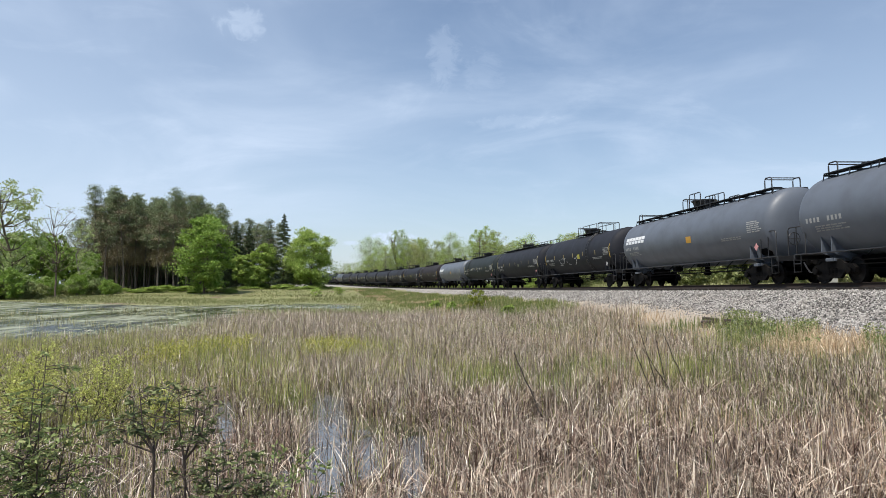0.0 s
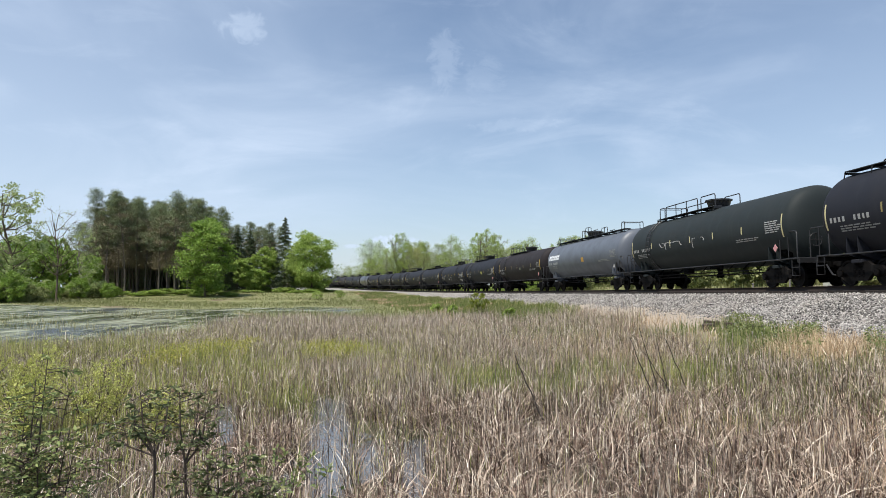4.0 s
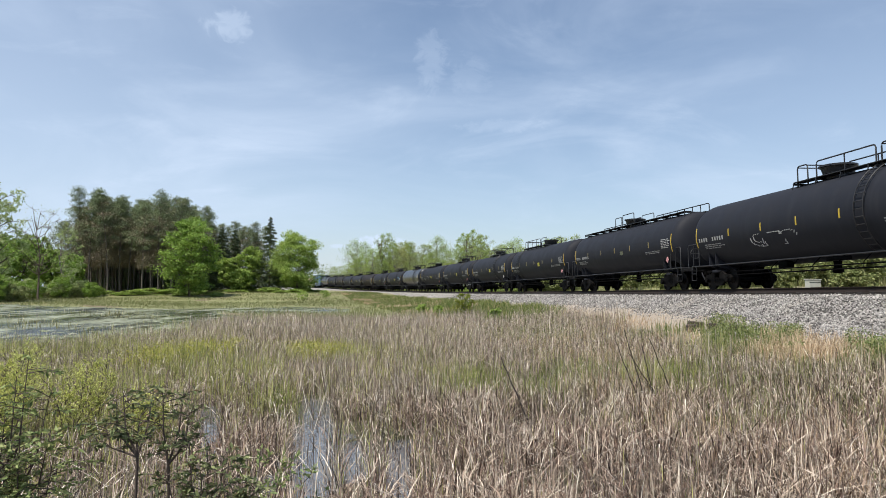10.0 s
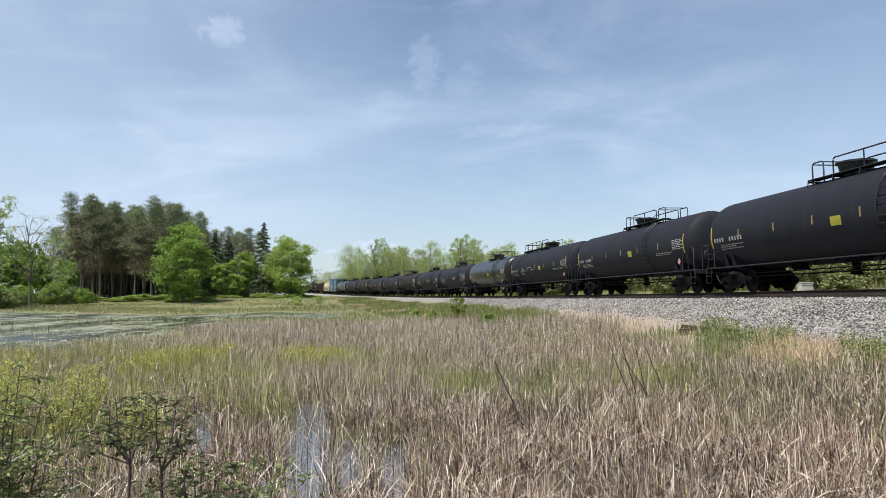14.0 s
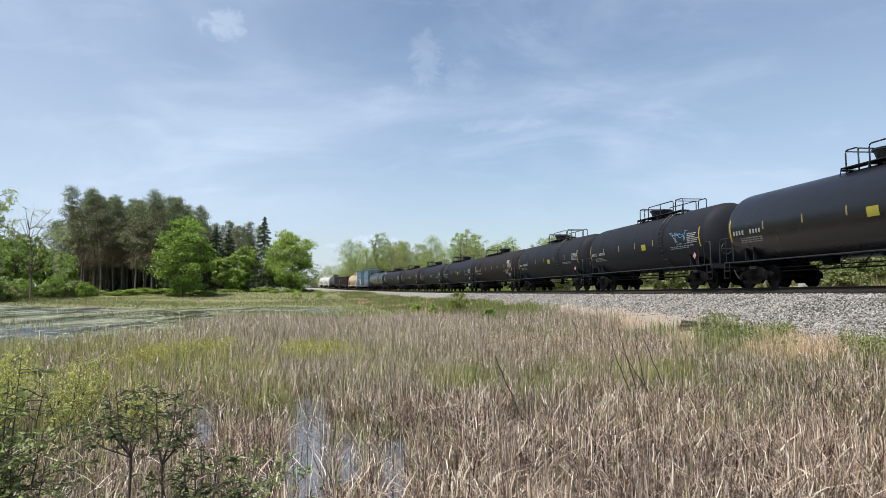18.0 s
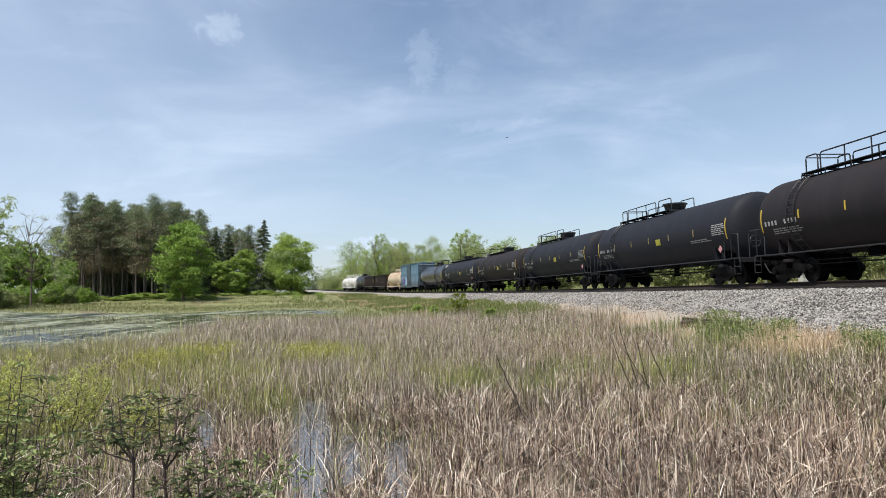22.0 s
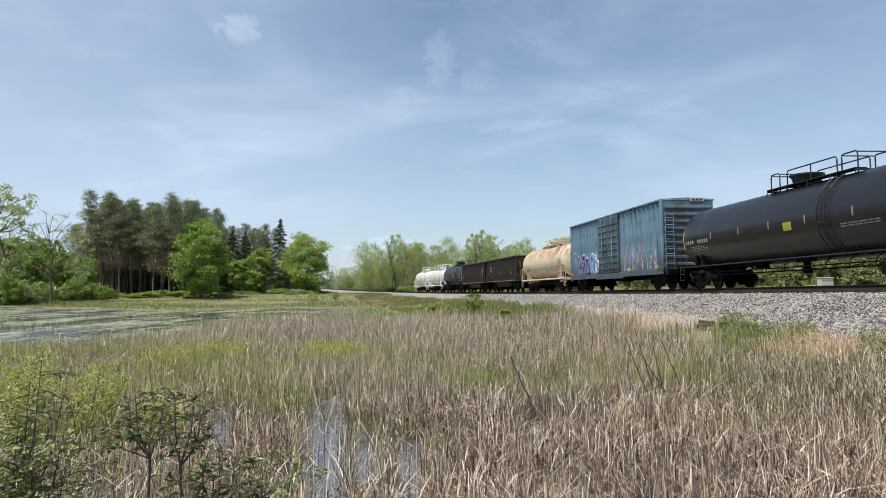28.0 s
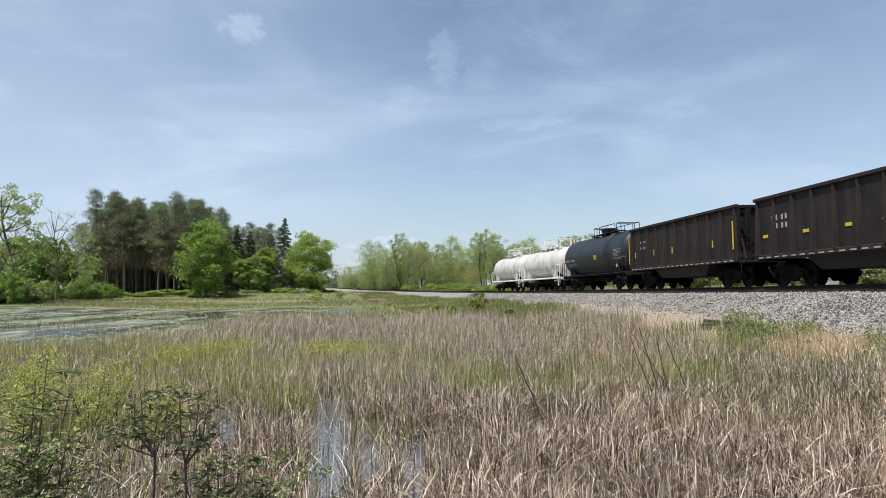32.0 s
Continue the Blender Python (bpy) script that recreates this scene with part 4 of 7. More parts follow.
stuff("floating_leaves", quick_mesh("floating_leaves", cs.reshape(-1, 3), np.arange(len(x) * 6).reshape(-1, 6), PAD), "floating green-brown pond leaves on the water", "water plants")


# ---- trees and shrubs ----
BARK = plain("grey_brown_bark", (0.105, 0.080, 0.060), 0.9, 0, 0.45, 3)
BARK_RED = plain("reddish_pine_bark", (0.120, 0.100, 0.086), 0.9, 0, 0.45, 3)
BARK_PALE = plain("pale_bark", (0.21, 0.19, 0.155), 0.9, 0, 0.35, 3)
LEAF_MAPLE = leafy("maple_leaf", [(0.0, (0.121, 0.217, 0.036)), (0.5, (0.230, 0.355, 0.064)), (1.0, (0.383, 0.498, 0.126))], patch=0.5, glow=0.35)
LEAF_PINE = leafy("pine_needles", [(0.0, (0.138, 0.180, 0.096)), (0.6, (0.204, 0.254, 0.132)), (1.0, (0.264, 0.306, 0.162))], patch=0.4, glow=0.12)
LEAF_FADED = leafy("faded_needles", [(0.0, (0.246, 0.190, 0.129)), (0.6, (0.282, 0.228, 0.152)), (1.0, (0.246, 0.252, 0.138))], patch=0.4, glow=0.10)
LEAF_SPRUCE = leafy("spruce_needles", [(0.0, (0.050, 0.075, 0.037)), (0.6, (0.094, 0.125, 0.061)), (1.0, (0.154, 0.180, 0.088))], patch=0.4, glow=0.1)
LEAF_YOUNG = leafy("young_leaf", [(0.0, (0.190, 0.295, 0.056)), (0.5, (0.331, 0.446, 0.101)), (1.0, (0.499, 0.590, 0.188))], patch=0.4, glow=0.4)
LEAF_PALE = leafy("pale_willow_leaf", [(0.0, (0.24, 0.315, 0.105)), (0.5, (0.37, 0.45, 0.175)), (1.0, (0.52, 0.58, 0.29))], patch=0.4, glow=0.35)
# young spring leaves, paled further by haze painted into the colour
LEAF_HAZE = leafy("hazed_spring_leaf", [(0.0, (0.25, 0.33, 0.10)), (0.5, (0.37, 0.45, 0.17)), (1.0, (0.52, 0.58, 0.28))], patch=0.4, glow=0.4)
LEAF_BANK = leafy("dull_bank_leaf", [(0.0, (0.11, 0.145, 0.045)), (0.5, (0.22, 0.26, 0.090)), (1.0, (0.36, 0.37, 0.17))], patch=0.3, glow=0.25)
# skyline leaves paled: distance haze is mixed into this ramp
LEAF_FAR = leafy("hazed_far_leaf", [(0.0, (0.16, 0.205, 0.12)), (1.0, (0.28, 0.32, 0.19))], patch=0.2, glow=0.2)


def limb_path(start, way, length, rng, sag=0.0, steps=5):
    p, d, out = Vector(start), Vector(way).normalized(), [Vector(start)]
    for i in range(steps):
        d = (d + Vector((rng.uniform(-0.16, 0.16), rng.uniform(-0.16, 0.16), rng.uniform(-0.1, 0.1) - sag))).normalized()
        p = p + d * length / steps
        out.append(p.copy())
    return out


def broad_tree(height, width, seed, leaf, bark, label, category="tree", low=0.12, per=26, leafsize=0.24, clumps=150, openness=0.0, group="", stems=1, thick=0.016, loose=1.0, flat=0.75):
    """A leafy tree: trunk and forked limbs that reach into billows of the crown; leaves in clumps over each billow."""
    rng = random.Random(seed)
    tree = tagged(new("bush" if category == "bush" else "tree"), label, category, group)
    wood, ends, spreads = Form(), [], []
    base_z, top_z = height * low, height * 0.97
    mid, rz, rx = (base_z + top_z) / 2, (top_z - base_z) / 2, width / 2
    trunks = []
    for st in range(stems):
        lean = Vector((rng.uniform(-0.08, 0.08), rng.uniform(-0.08, 0.08), 1)) if stems == 1 else Vector((rng.uniform(-0.35, 0.35), rng.uniform(-0.35, 0.35), 1))
        trunk = limb_path((rng.uniform(-0.2, 0.2) * (stems - 1), rng.uniform(-0.2, 0.2) * (stems - 1), -0.3), lean, height * 0.90 * rng.uniform(0.85, 1), rng, 0, 9)
        wood.tube(trunk, height * thick / stems ** 0.5, 7, height * 0.003)
        trunks.append(trunk)
    n = 26 if category == "tree" else 14
    for k in range(n):
        # billows wind up round the crown; those at mid height reach furthest
        v = (k + 0.5) / n * 2 - 1
        az = k * 2.39996 + rng.uniform(-0.4, 0.4)
        ring = math.sqrt(max(0.0, 1 - v * v)) ** 0.8
        reach = rng.uniform(0.45, 0.85)
        c = Vector((math.cos(az) * rx * ring * reach, math.sin(az) * rx * ring * reach, mid + v * rz * rng.uniform(0.75, 0.9)))
        size = rx * rng.uniform(0.26, 0.44) * (0.75 + 0.35 * ring)
        trunk = trunks[k % stems]
        i = min(9, max(1, int((c.z - 0.28 * (c.xy.length + 0.1)) / (height * 0.9) * 9)))
        b0 = trunk[i]
        limb = [b0, b0.lerp(c, 0.4) + Vector((0, 0, -0.04 * width)), b0.lerp(c, 0.75), c]
        wood.tube(limb, height * 0.40 * thick / stems ** 0.5, 5, height * 0.0012)
        for j in range(max(3, clumps // n)):
            d = Vector((rng.gauss(0, 1), rng.gauss(0, 1), rng.gauss(0.25, 0.9))).normalized()
            e = c + Vector((d.x * size, d.y * size, d.z * size * 0.8)) * rng.uniform(0.55, 1.1)
            if rng.random() < 0.3 + openness * (category == "tree"):
                wood.tube([c, c.lerp(e, 0.6), e], height * 0.0016, 4, height * 0.0007)
            if rng.random() > openness:
                ends.append(e)
                spreads.append(size * 0.20 * loose * rng.uniform(0.7, 1.4))
    part("trunk", wood, bark, tree, smooth=True)
    part("crown", leaf_cloud("crown", [tuple(e) for e in ends], spreads, per, leafsize, leaf, seed, flat), leaf, tree)
    return tree


def pine_tree(height, seed, label, faded=False):
    """A tall plantation pine: bare straight trunk, stubs of dead branches, tufted layers at the top."""
    rng = random.Random(seed)
    tree = tagged(new("pine_tree"), label, "pine tree", "pines of the stand")
    trunk = limb_path((0, 0, -0.3), (rng.uniform(-0.03, 0.03), rng.uniform(-0.03, 0.03), 1), height, rng, 0, 8)
    trunk = [Vector((p.x * 0.35, p.y * 0.35, p.z)) for p in trunk]
    wood = Form().tube(trunk, 0.19, 8, 0.03)
    stubs, ends, old_ends = Form(), [], []
    for k in range(66):
        u = 0.16 + 0.82 * k / 66
        i = min(7, int(u * 8))
        base = trunk[i].lerp(trunk[i + 1], u * 8 - i)
        az = k * 2.4 + rng.uniform(-0.5, 0.5)
        top = u > 0.44
        reach = (4.3 * (1 - (u - 0.44) / 0.57) ** 0.72 * rng.uniform(0.5, 1.12) + 0.1) if top else rng.uniform(0.6, 2.4)
        limb = limb_path(base, (math.cos(az), math.sin(az), 0.30 if top else -0.05), reach, rng, 0.02, 3)
        (wood if top else stubs).tube(limb, 0.04 if top else 0.025, 4, 0.012)
        if top:
            for v in (0.45, 0.75, 1.0):
                q = limb[min(2, int(v * 3))].lerp(limb[min(3, int(v * 3) + 1)], min(1, v * 3 % 1 + (v == 1.0)))
                (ends if rng.random() < 0.05 + u * 0.95 else old_ends).append((q.x, q.y, q.z + 0.12))
        elif u > 0.28 and rng.random() < 0.9:
            old_ends.append(tuple(limb[-1]))
            old_ends.append(tuple(limb[1]))
    ends.append(tuple(trunk[-1]))
    part("trunk", wood, BARK_RED, tree, smooth=True)
    part("dead_wood", stubs, BARK, tree, "bare grey dead branches")["kind"] = "stuff"
    part("crown", leaf_cloud("crown", ends, 0.50, 62, 0.115, LEAF_PINE, seed, 0.42, 1.6), LEAF_PINE, tree)
    part("faded_needles", leaf_cloud("faded_needles", old_ends, 0.62, 46, 0.125, LEAF_FADED, seed + 1, 0.45, 1.6), LEAF_FADED, tree, "browned inner needles")
    return tree


def spruce_tree(height, width, seed, label):
    rng = random.Random(seed)
    tree = tagged(new("spruce_tree"), label, "spruce tree")
    trunk = [Vector((0, 0, -0.3)), Vector((0.05, 0, height * 0.5)), Vector((0, 0.04, height))]
    wood = Form().tube(trunk, 0.2, 7, 0.015)
    ends, spreads = [], []
    n = 70
    for k in range(n):
        u = 0.05 + 0.94 * k / n
        base = Vector((0, 0, height * u))
        reach = width * 0.5 * (1 - u) ** 0.9 * rng.uniform(0.7, 1.12) + 0.05
        az = k * 2.399
        tip = base + Vector((math.cos(az) * reach, math.sin(az) * reach, -reach * 0.22))
        wood.tube([base, base.lerp(tip, 0.5) + Vector((0, 0, 0.05)), tip], 0.03, 4, 0.008)
        for v in (0.35, 0.65, 0.95):
            q = base.lerp(tip, v)
            ends.append(tuple(q))
            spreads.append(0.05 + 0.12 * reach)
    part("trunk", wood, BARK, tree)
    part("crown", leaf_cloud("crown", ends, spreads, 64, 0.14, LEAF_SPRUCE, seed, 0.55), LEAF_SPRUCE, tree)
    return tree


def at_view(px, dist):
    """Where a thing stands that shows at that column in the opening view, so many metres off."""
    return (px - 784) / 1252.87 * dist, dist


def plant(tree, px, dist, turn=0.0, copy_of=False, size=1.0, squat=1.0):
    x, y = at_view(px, dist)
    z = float(ground_height(np.array([x]), np.array([y]))[0]) - 0.05
    m = pose(x, y, z, 0, 0, turn) @ Matrix.Diagonal((size, size, size * squat, 1))
    if copy_of:
        return copy_thing(tree, m)
    tree.matrix_basis = m
    return tree


rt = random.Random(21)
# the pine stand
STAND = [pine_tree(h, 30 + i, "tall dark pine with a bare trunk in a dense stand") for i, h in enumerate((21.6, 23.0, 19.8, 23.8))]
_k = 0
for row, dist in enumerate((140, 146, 152, 158, 164)):
    for i in range(12):
        px = 168 + (i + 0.35 * (row % 2) + rt.uniform(-0.3, 0.3)) * 18.0
        if px > 385:
            continue
        tall = np.interp(px, (165, 185, 202, 225, 250, 300, 340, 385), (0.74, 0.86, 1.04, 1.02, 1.0, 0.93, 0.95, 0.86)) * rt.uniform(0.90, 1.05) if _k >= 4 else 1.0
        plant(STAND[_k % 4], px, dist + rt.uniform(-2, 2), rt.uniform(0, 360), _k >= 4, tall)
        _k += 1
UNDER_TREES = [broad_tree(h, w, 25 + i, LEAF_PINE, BARK, "dark shaded tree deep in the pine stand", "tree", 0.02, 60, 0.30, 170, group="undergrowth of the stand") for i, (h, w) in enumerate(((11.0, 8.0), (13.0, 8.0)))]
for i in range(17):
    plant(UNDER_TREES[i % 2], 170 + i * 14.5 + rt.uniform(-5, 5), 170 + rt.uniform(0, 10), rt.uniform(0, 360), i >= 2)
for i in range(26):
    plant(UNDER_TREES[i % 2], 166 + i * 9.4 + rt.uniform(-4, 4), 162 + rt.uniform(0, 7), rt.uniform(0, 360), True, rt.uniform(0.30, 0.52))
plant(pine_tree(14.5, 77, "thin pale half-bare pine at the stand's edge"), 146, 141)
# leafy trees before and beside the stand
plant(broad_tree(15.2, 9.6, 41, LEAF_MAPLE, BARK, "bright green maple before the dark pines", per=50, clumps=440, leafsize=0.20, low=0.0, flat=0.40, loose=1.5, openness=0.15), 362, 128)
plant(broad_tree(13.0, 10.2, 42, LEAF_YOUNG, BARK, "round bright green maple at the meadow's edge", per=62, clumps=440, leafsize=0.18, low=0.0, flat=0.6, loose=1.3), 549, 150)
for i, (px, d, h, w) in enumerate(((418, 160, 14.8, 9.5), (440, 164, 14.6, 9.0), (502, 152, 16.4, 8.6), (402, 168, 15.4, 7.0), (478, 170, 14.6, 8.0))):
    plant(spruce_tree(h, w, 50 + i, "dark spruce among the trees behind the meadow"), px, d)
for i in range(12):
    plant(STAND[i % 4], 392 + i * 8.8 + rt.uniform(-4, 4), 168 + 9 * (i % 3), rt.uniform(0, 360), True, rt.uniform(0.76, 0.86))
for i, (px, d, h, w) in enumerate(((430, 150, 7.6, 5.0), (468, 152, 10.4, 6.0), (452, 147, 5.0, 4.4), (520, 158, 9.0, 5.5))):
    plant(broad_tree(h, w, 60 + i, LEAF_YOUNG, BARK, "light green young tree before dark spruces", per=60, clumps=160), px, d)
# sparse trees and willow scrub by the pond
plant(broad_tree(18.6, 9.0, 70, LEAF_PALE, BARK, "tall thin-leaved tree at the pond's edge", per=34, clumps=190, openness=0.25, leafsize=0.18), 22, 104)
plant(broad_tree(16.0, 9.5, 71, LEAF_PALE, BARK_PALE, "tall thin-leaved tree at the pond's edge", per=34, clumps=190, openness=0.25, leafsize=0.18), -40, 106)
plant(broad_tree(15.6, 8.5, 72, LEAF_PALE, BARK, "nearly bare grey tree with few leaves", per=9, clumps=230, openness=0.45, leafsize=0.09, thick=0.011, loose=1.4, low=0.25), 100, 112)
plant(broad_tree(14.0, 5.0, 73, LEAF_PALE, BARK_PALE, "thin half-bare tree beside the pines", per=30, clumps=160, openness=0.3, leafsize=0.11, thick=0.010), 150, 126)
for i, (px, d, h, w) in enumerate(((62, 130, 10.5, 9.0), (-20, 128, 11.0, 9), (150, 134, 8.0, 6.0), (120, 138, 9.0, 6.0), (30, 140, 12.0, 9.0), (90, 150, 12, 8))):
    plant(broad_tree(h, w, 80 + i, LEAF_MAPLE, BARK, "green leafy tree behind the willow scrub", per=60, clumps=200), px, d)
SCRUB = [broad_tree(h, w, 90 + i, (LEAF_PALE, LEAF_BANK, LEAF_MAPLE)[i], BARK_PALE, "grey-green willow bush at the pond's far edge", "bush", 0.03, 50, 0.12, 150, stems=3, group="willow bushes") for i, (h, w) in enumerate(((3.6, 5.0), (2.8, 4.6), (4.4, 4.6)))]
for i in range(24):
    px, d = -60 + i * 11.2 + rt.uniform(-8, 8), 104 + 0.10 * i * 10 + rt.uniform(-4, 8)
    plant(SCRUB[i % 3], px, d, rt.uniform(0, 360), i >= 3, rt.uniform(0.65, 1.15) if i >= 3 else 0.9)
for i in range(8):
    plant(SCRUB[i % 3], -50 + i * 15 + rt.uniform(-5, 5), 99 + rt.uniform(0, 4), rt.uniform(0, 360), True, rt.uniform(0.85, 1.2))
LOW = [broad_tree(h, w, 100 + i, LEAF_YOUNG, BARK, "low green bush along the wood's edge", "bush", 0.03, 50, 0.13, 120, stems=3, group="bushes at the wood's edge") for i, (h, w) in enumerate(((2.2, 3.2), (3.0, 3.4), (1.6, 2.8)))]
for i in range(46):
    px, d = 190 + i * 8.6 + rt.uniform(-6, 6), 131 + rt.uniform(-2, 9) + (12 if i > 25 else 0)
    plant(LOW[i % 3], px, d, rt.uniform(0, 360), i >= 3, rt.uniform(0.7, 1.25), rt.uniform(0.35, 0.65))
# the young wood beyond the line, lower towards the bend
LEAF_SPRING = leafy("yellow_spring_leaf", [(0.0, (0.26, 0.30, 0.075)), (0.5, (0.38, 0.41, 0.13)), (1.0, (0.52, 0.53, 0.24))], patch=0.4, glow=0.4)
WOOD = [broad_tree(h, w, 120 + i, (LEAF_HAZE, LEAF_SPRING, LEAF_YOUNG)[i % 3], BARK_PALE if i % 2 else BARK, "young light-green tree in the wood beyond the railway", "tree", lo, 30, 0.085, 300, 0.38, "wood beyond the railway", thick=0.009, loose=1.6, flat=1.0)
        for i, (h, w, lo) in enumerate(((14.2, 5.0, 0.10), (12.6, 6.2, 0.04), (14.8, 4.4, 0.22), (10.2, 6.0, 0.02), (6.6, 6.4, 0.0), (13.6, 6.6, 0.15), (8.0, 7.0, 0.0)))]
for i in range(120):
    px = 648 + 410 * ((i * 0.618) % 1.0)
    d = 205 - (px - 640) * 0.10 + rt.uniform(0, 40)
    v = WOOD[i % 7]
    x, y = at_view(px, d)
    s_, _ = beside([x], [y])
    if s_[0] > -7:
        d += (s_[0] + 7) * 1.6 + 2
    plant(v, px, d, rt.uniform(0, 360), i >= 7, 1.0 if i < 7 else rt.uniform(0.80, 1.28) * d / 212)
for i in range(16):
    plant(WOOD[(4, 6, 3)[i % 3]], 606 + 3.6 * i, 292 + rt.uniform(0, 22), rt.uniform(0, 360), True, rt.uniform(0.8, 1.15))
for i in range(40):
    s_ = 260 - 4.9 * i
    p = on_line(s_, -9 - rt.uniform(0, 5), 0)
    z = float(ground_height(np.array([p.x]), np.array([p.y]))[0])
    copy_thing(LOW[i % 3], pose(p.x, p.y, z, 0, 0, rt.uniform(0, 360)))
HEDGE = [broad_tree(h, w, 130 + i, LEAF_BANK, BARK, "dull green bush on the bank behind the railway", "bush", 0.02, 50, 0.14, 130, stems=3, group="bushes behind the railway") for i, (h, w) in enumerate(((2.4, 3.6), (3.2, 4.0), (1.8, 3.2)))]
for i in range(110):
    s_ = 104 - 1.55 * i
    p = on_line(s_, -12 - rt.uniform(0, 16), 0)
    z = float(ground_height(np.array([p.x]), np.array([p.y]))[0]) - 0.1
    m = pose(p.x, p.y, z, 0, 0, rt.uniform(0, 360)) @ Matrix.Scale(rt.uniform(0.8, 1.4) if i > 2 else 1.0, 4)
    if i > 2 and 0.48 < p.x / max(p.y, 1) < 0.60 and p.y < 47:
        continue          # the cabinet stands free here
    if i < 3:
        HEDGE[i].matrix_basis = m
    else:
        copy_thing(HEDGE[i % 3], m)
for i in range(36):          # farther bushes behind the cabinet
    plant(HEDGE[i % 3], 1335 + 8 * i + rt.uniform(-4, 4), 60 + rt.uniform(0, 22), rt.uniform(0, 360), True, rt.uniform(0.9, 1.4))
rng = np.random.default_rng(18)
n = 30000
s_, side = -25 + 170 * rng.random(n), -4.8 - 22 * rng.random(n) ** 1.3
th = np.interp(s_, S_, TH_)
x, y = np.interp(s_, S_, X_) - side * np.cos(th), np.interp(s_, S_, Y_) + side * np.sin(th)
stuff("far_bank_grass", blades("far_bank_grass", x, y, rng.uniform(0.3, 0.9, n), rng.uniform(0.02, 0.05, n), SEDGE, 9, 0.3, 0.4, 0.1, 2), "rough green grass on the bank behind the railway", "grass")
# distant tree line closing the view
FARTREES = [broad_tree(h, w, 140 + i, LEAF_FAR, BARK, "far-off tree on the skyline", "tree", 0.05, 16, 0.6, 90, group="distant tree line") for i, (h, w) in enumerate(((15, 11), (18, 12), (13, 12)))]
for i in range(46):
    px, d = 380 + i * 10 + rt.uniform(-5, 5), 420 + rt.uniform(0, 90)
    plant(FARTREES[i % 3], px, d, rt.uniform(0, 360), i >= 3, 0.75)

# ---- the train ----
# local axes of a car: x the way it goes, -y the camera's side, z up from the rail tops
def wheel_mesh():
    f = Form().lathe([(-0.055, 0.10), (-0.050, 0.14), (-0.02, 0.16), (-0.02, 0.36), (-0.055, 0.38), (-0.055, 0.45), (-0.035, 0.455), (-0.025, 0.425), (0.075, 0.415), (0.075, 0.375), (0.03, 0.35), (0.02, 0.17), (0.09, 0.14), (0.09, 0.08)], 22, "y")
    return f.mesh("wheel", True)


def side_frame_mesh():
    top = [(-1.17, 0.50), (-1.02, 0.63), (-0.62, 0.66), (-0.40, 0.80), (0.40, 0.80), (0.62, 0.66), (1.02, 0.63), (1.17, 0.50)]
    low = [(1.14, 0.34), (0.84, 0.33), (0.66, 0.40), (0.36, 0.16), (-0.36, 0.16), (-0.66, 0.40), (-0.84, 0.33), (-1.14, 0.34)]
    f = Form()
    pts = top + low
    n = len(pts)
    f.add([(x, -0.06, z) for x, z in pts] + [(x, 0.06, z) for x, z in pts],
          [tuple(range(n)), tuple(range(2 * n - 1, n - 1, -1))] + [(i, (i + 1) % n, n + (i + 1) % n, n + i) for i in range(n)])
    for x in (-0.89, 0.89):
        f.lathe([(-0.13, 0.10), (-0.12, 0.12), (0.05, 0.12)], 12, "y", (x, -0.02, 0.42))
    return f.mesh("side_frame")


def spring_mesh():
    f = Form()
    for x in (-0.2, 0.0, 0.2):
        f.tube([(x + 0.06 * math.cos(a), -0.02 + 0.06 * math.sin(a), 0.26 + 0.26 * a / 25.0) for a in np.linspace(0, 25, 40)], 0.016, 4)
    return f.mesh("spring")


WHEEL_ME, FRAME_ME, SPRING_ME = wheel_mesh(), side_frame_mesh(), spring_mesh()
AXLE_ME = Form().tube([(0, -0.9, 0), (0, 0.9, 0)], 0.075, 8).mesh("axle", True)
BOLSTER_ME = Form().box(0, 0, 0.60, 0.42, 2.1, 0.30, 0.04).box(0, 0, 0.80, 0.30, 0.30, 0.14, 0.03).mesh("truck")
BEAM_ME = Form().box(-0.45, 0, 0.38, 0.09, 1.7, 0.12, 0.02).box(0.45, 0, 0.38, 0.09, 1.7, 0.12, 0.02).box(0, 0, 0.45, 1.0, 0.08, 0.06, 0.02).mesh("brake_beam")
COUPLER = Form()
COUPLER.box(0.0, 0, 0.83, 0.75, 0.13, 0.15, 0.03).box(0.42, 0.03, 0.83, 0.22, 0.30, 0.28, 0.05).box(0.56, -0.10, 0.83, 0.14, 0.10, 0.26, 0.03)
COUPLER_ME = COUPLER.mesh("coupler")
HOSE_ME = Form().tube([(0.25, -0.42, 0.80), (0.45, -0.46, 0.62), (0.62, -0.44, 0.42), (0.72, -0.40, 0.40)], 0.03, 6).mesh("air_hose", True)


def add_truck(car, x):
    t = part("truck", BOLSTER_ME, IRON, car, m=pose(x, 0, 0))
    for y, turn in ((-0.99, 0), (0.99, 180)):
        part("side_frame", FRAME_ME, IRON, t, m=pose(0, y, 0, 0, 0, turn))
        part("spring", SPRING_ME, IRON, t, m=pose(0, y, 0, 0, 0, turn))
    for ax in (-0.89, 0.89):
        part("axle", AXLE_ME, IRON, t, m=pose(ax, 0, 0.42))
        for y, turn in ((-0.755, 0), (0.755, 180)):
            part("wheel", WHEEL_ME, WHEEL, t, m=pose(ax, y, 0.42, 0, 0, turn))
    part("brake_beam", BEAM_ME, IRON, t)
    return t


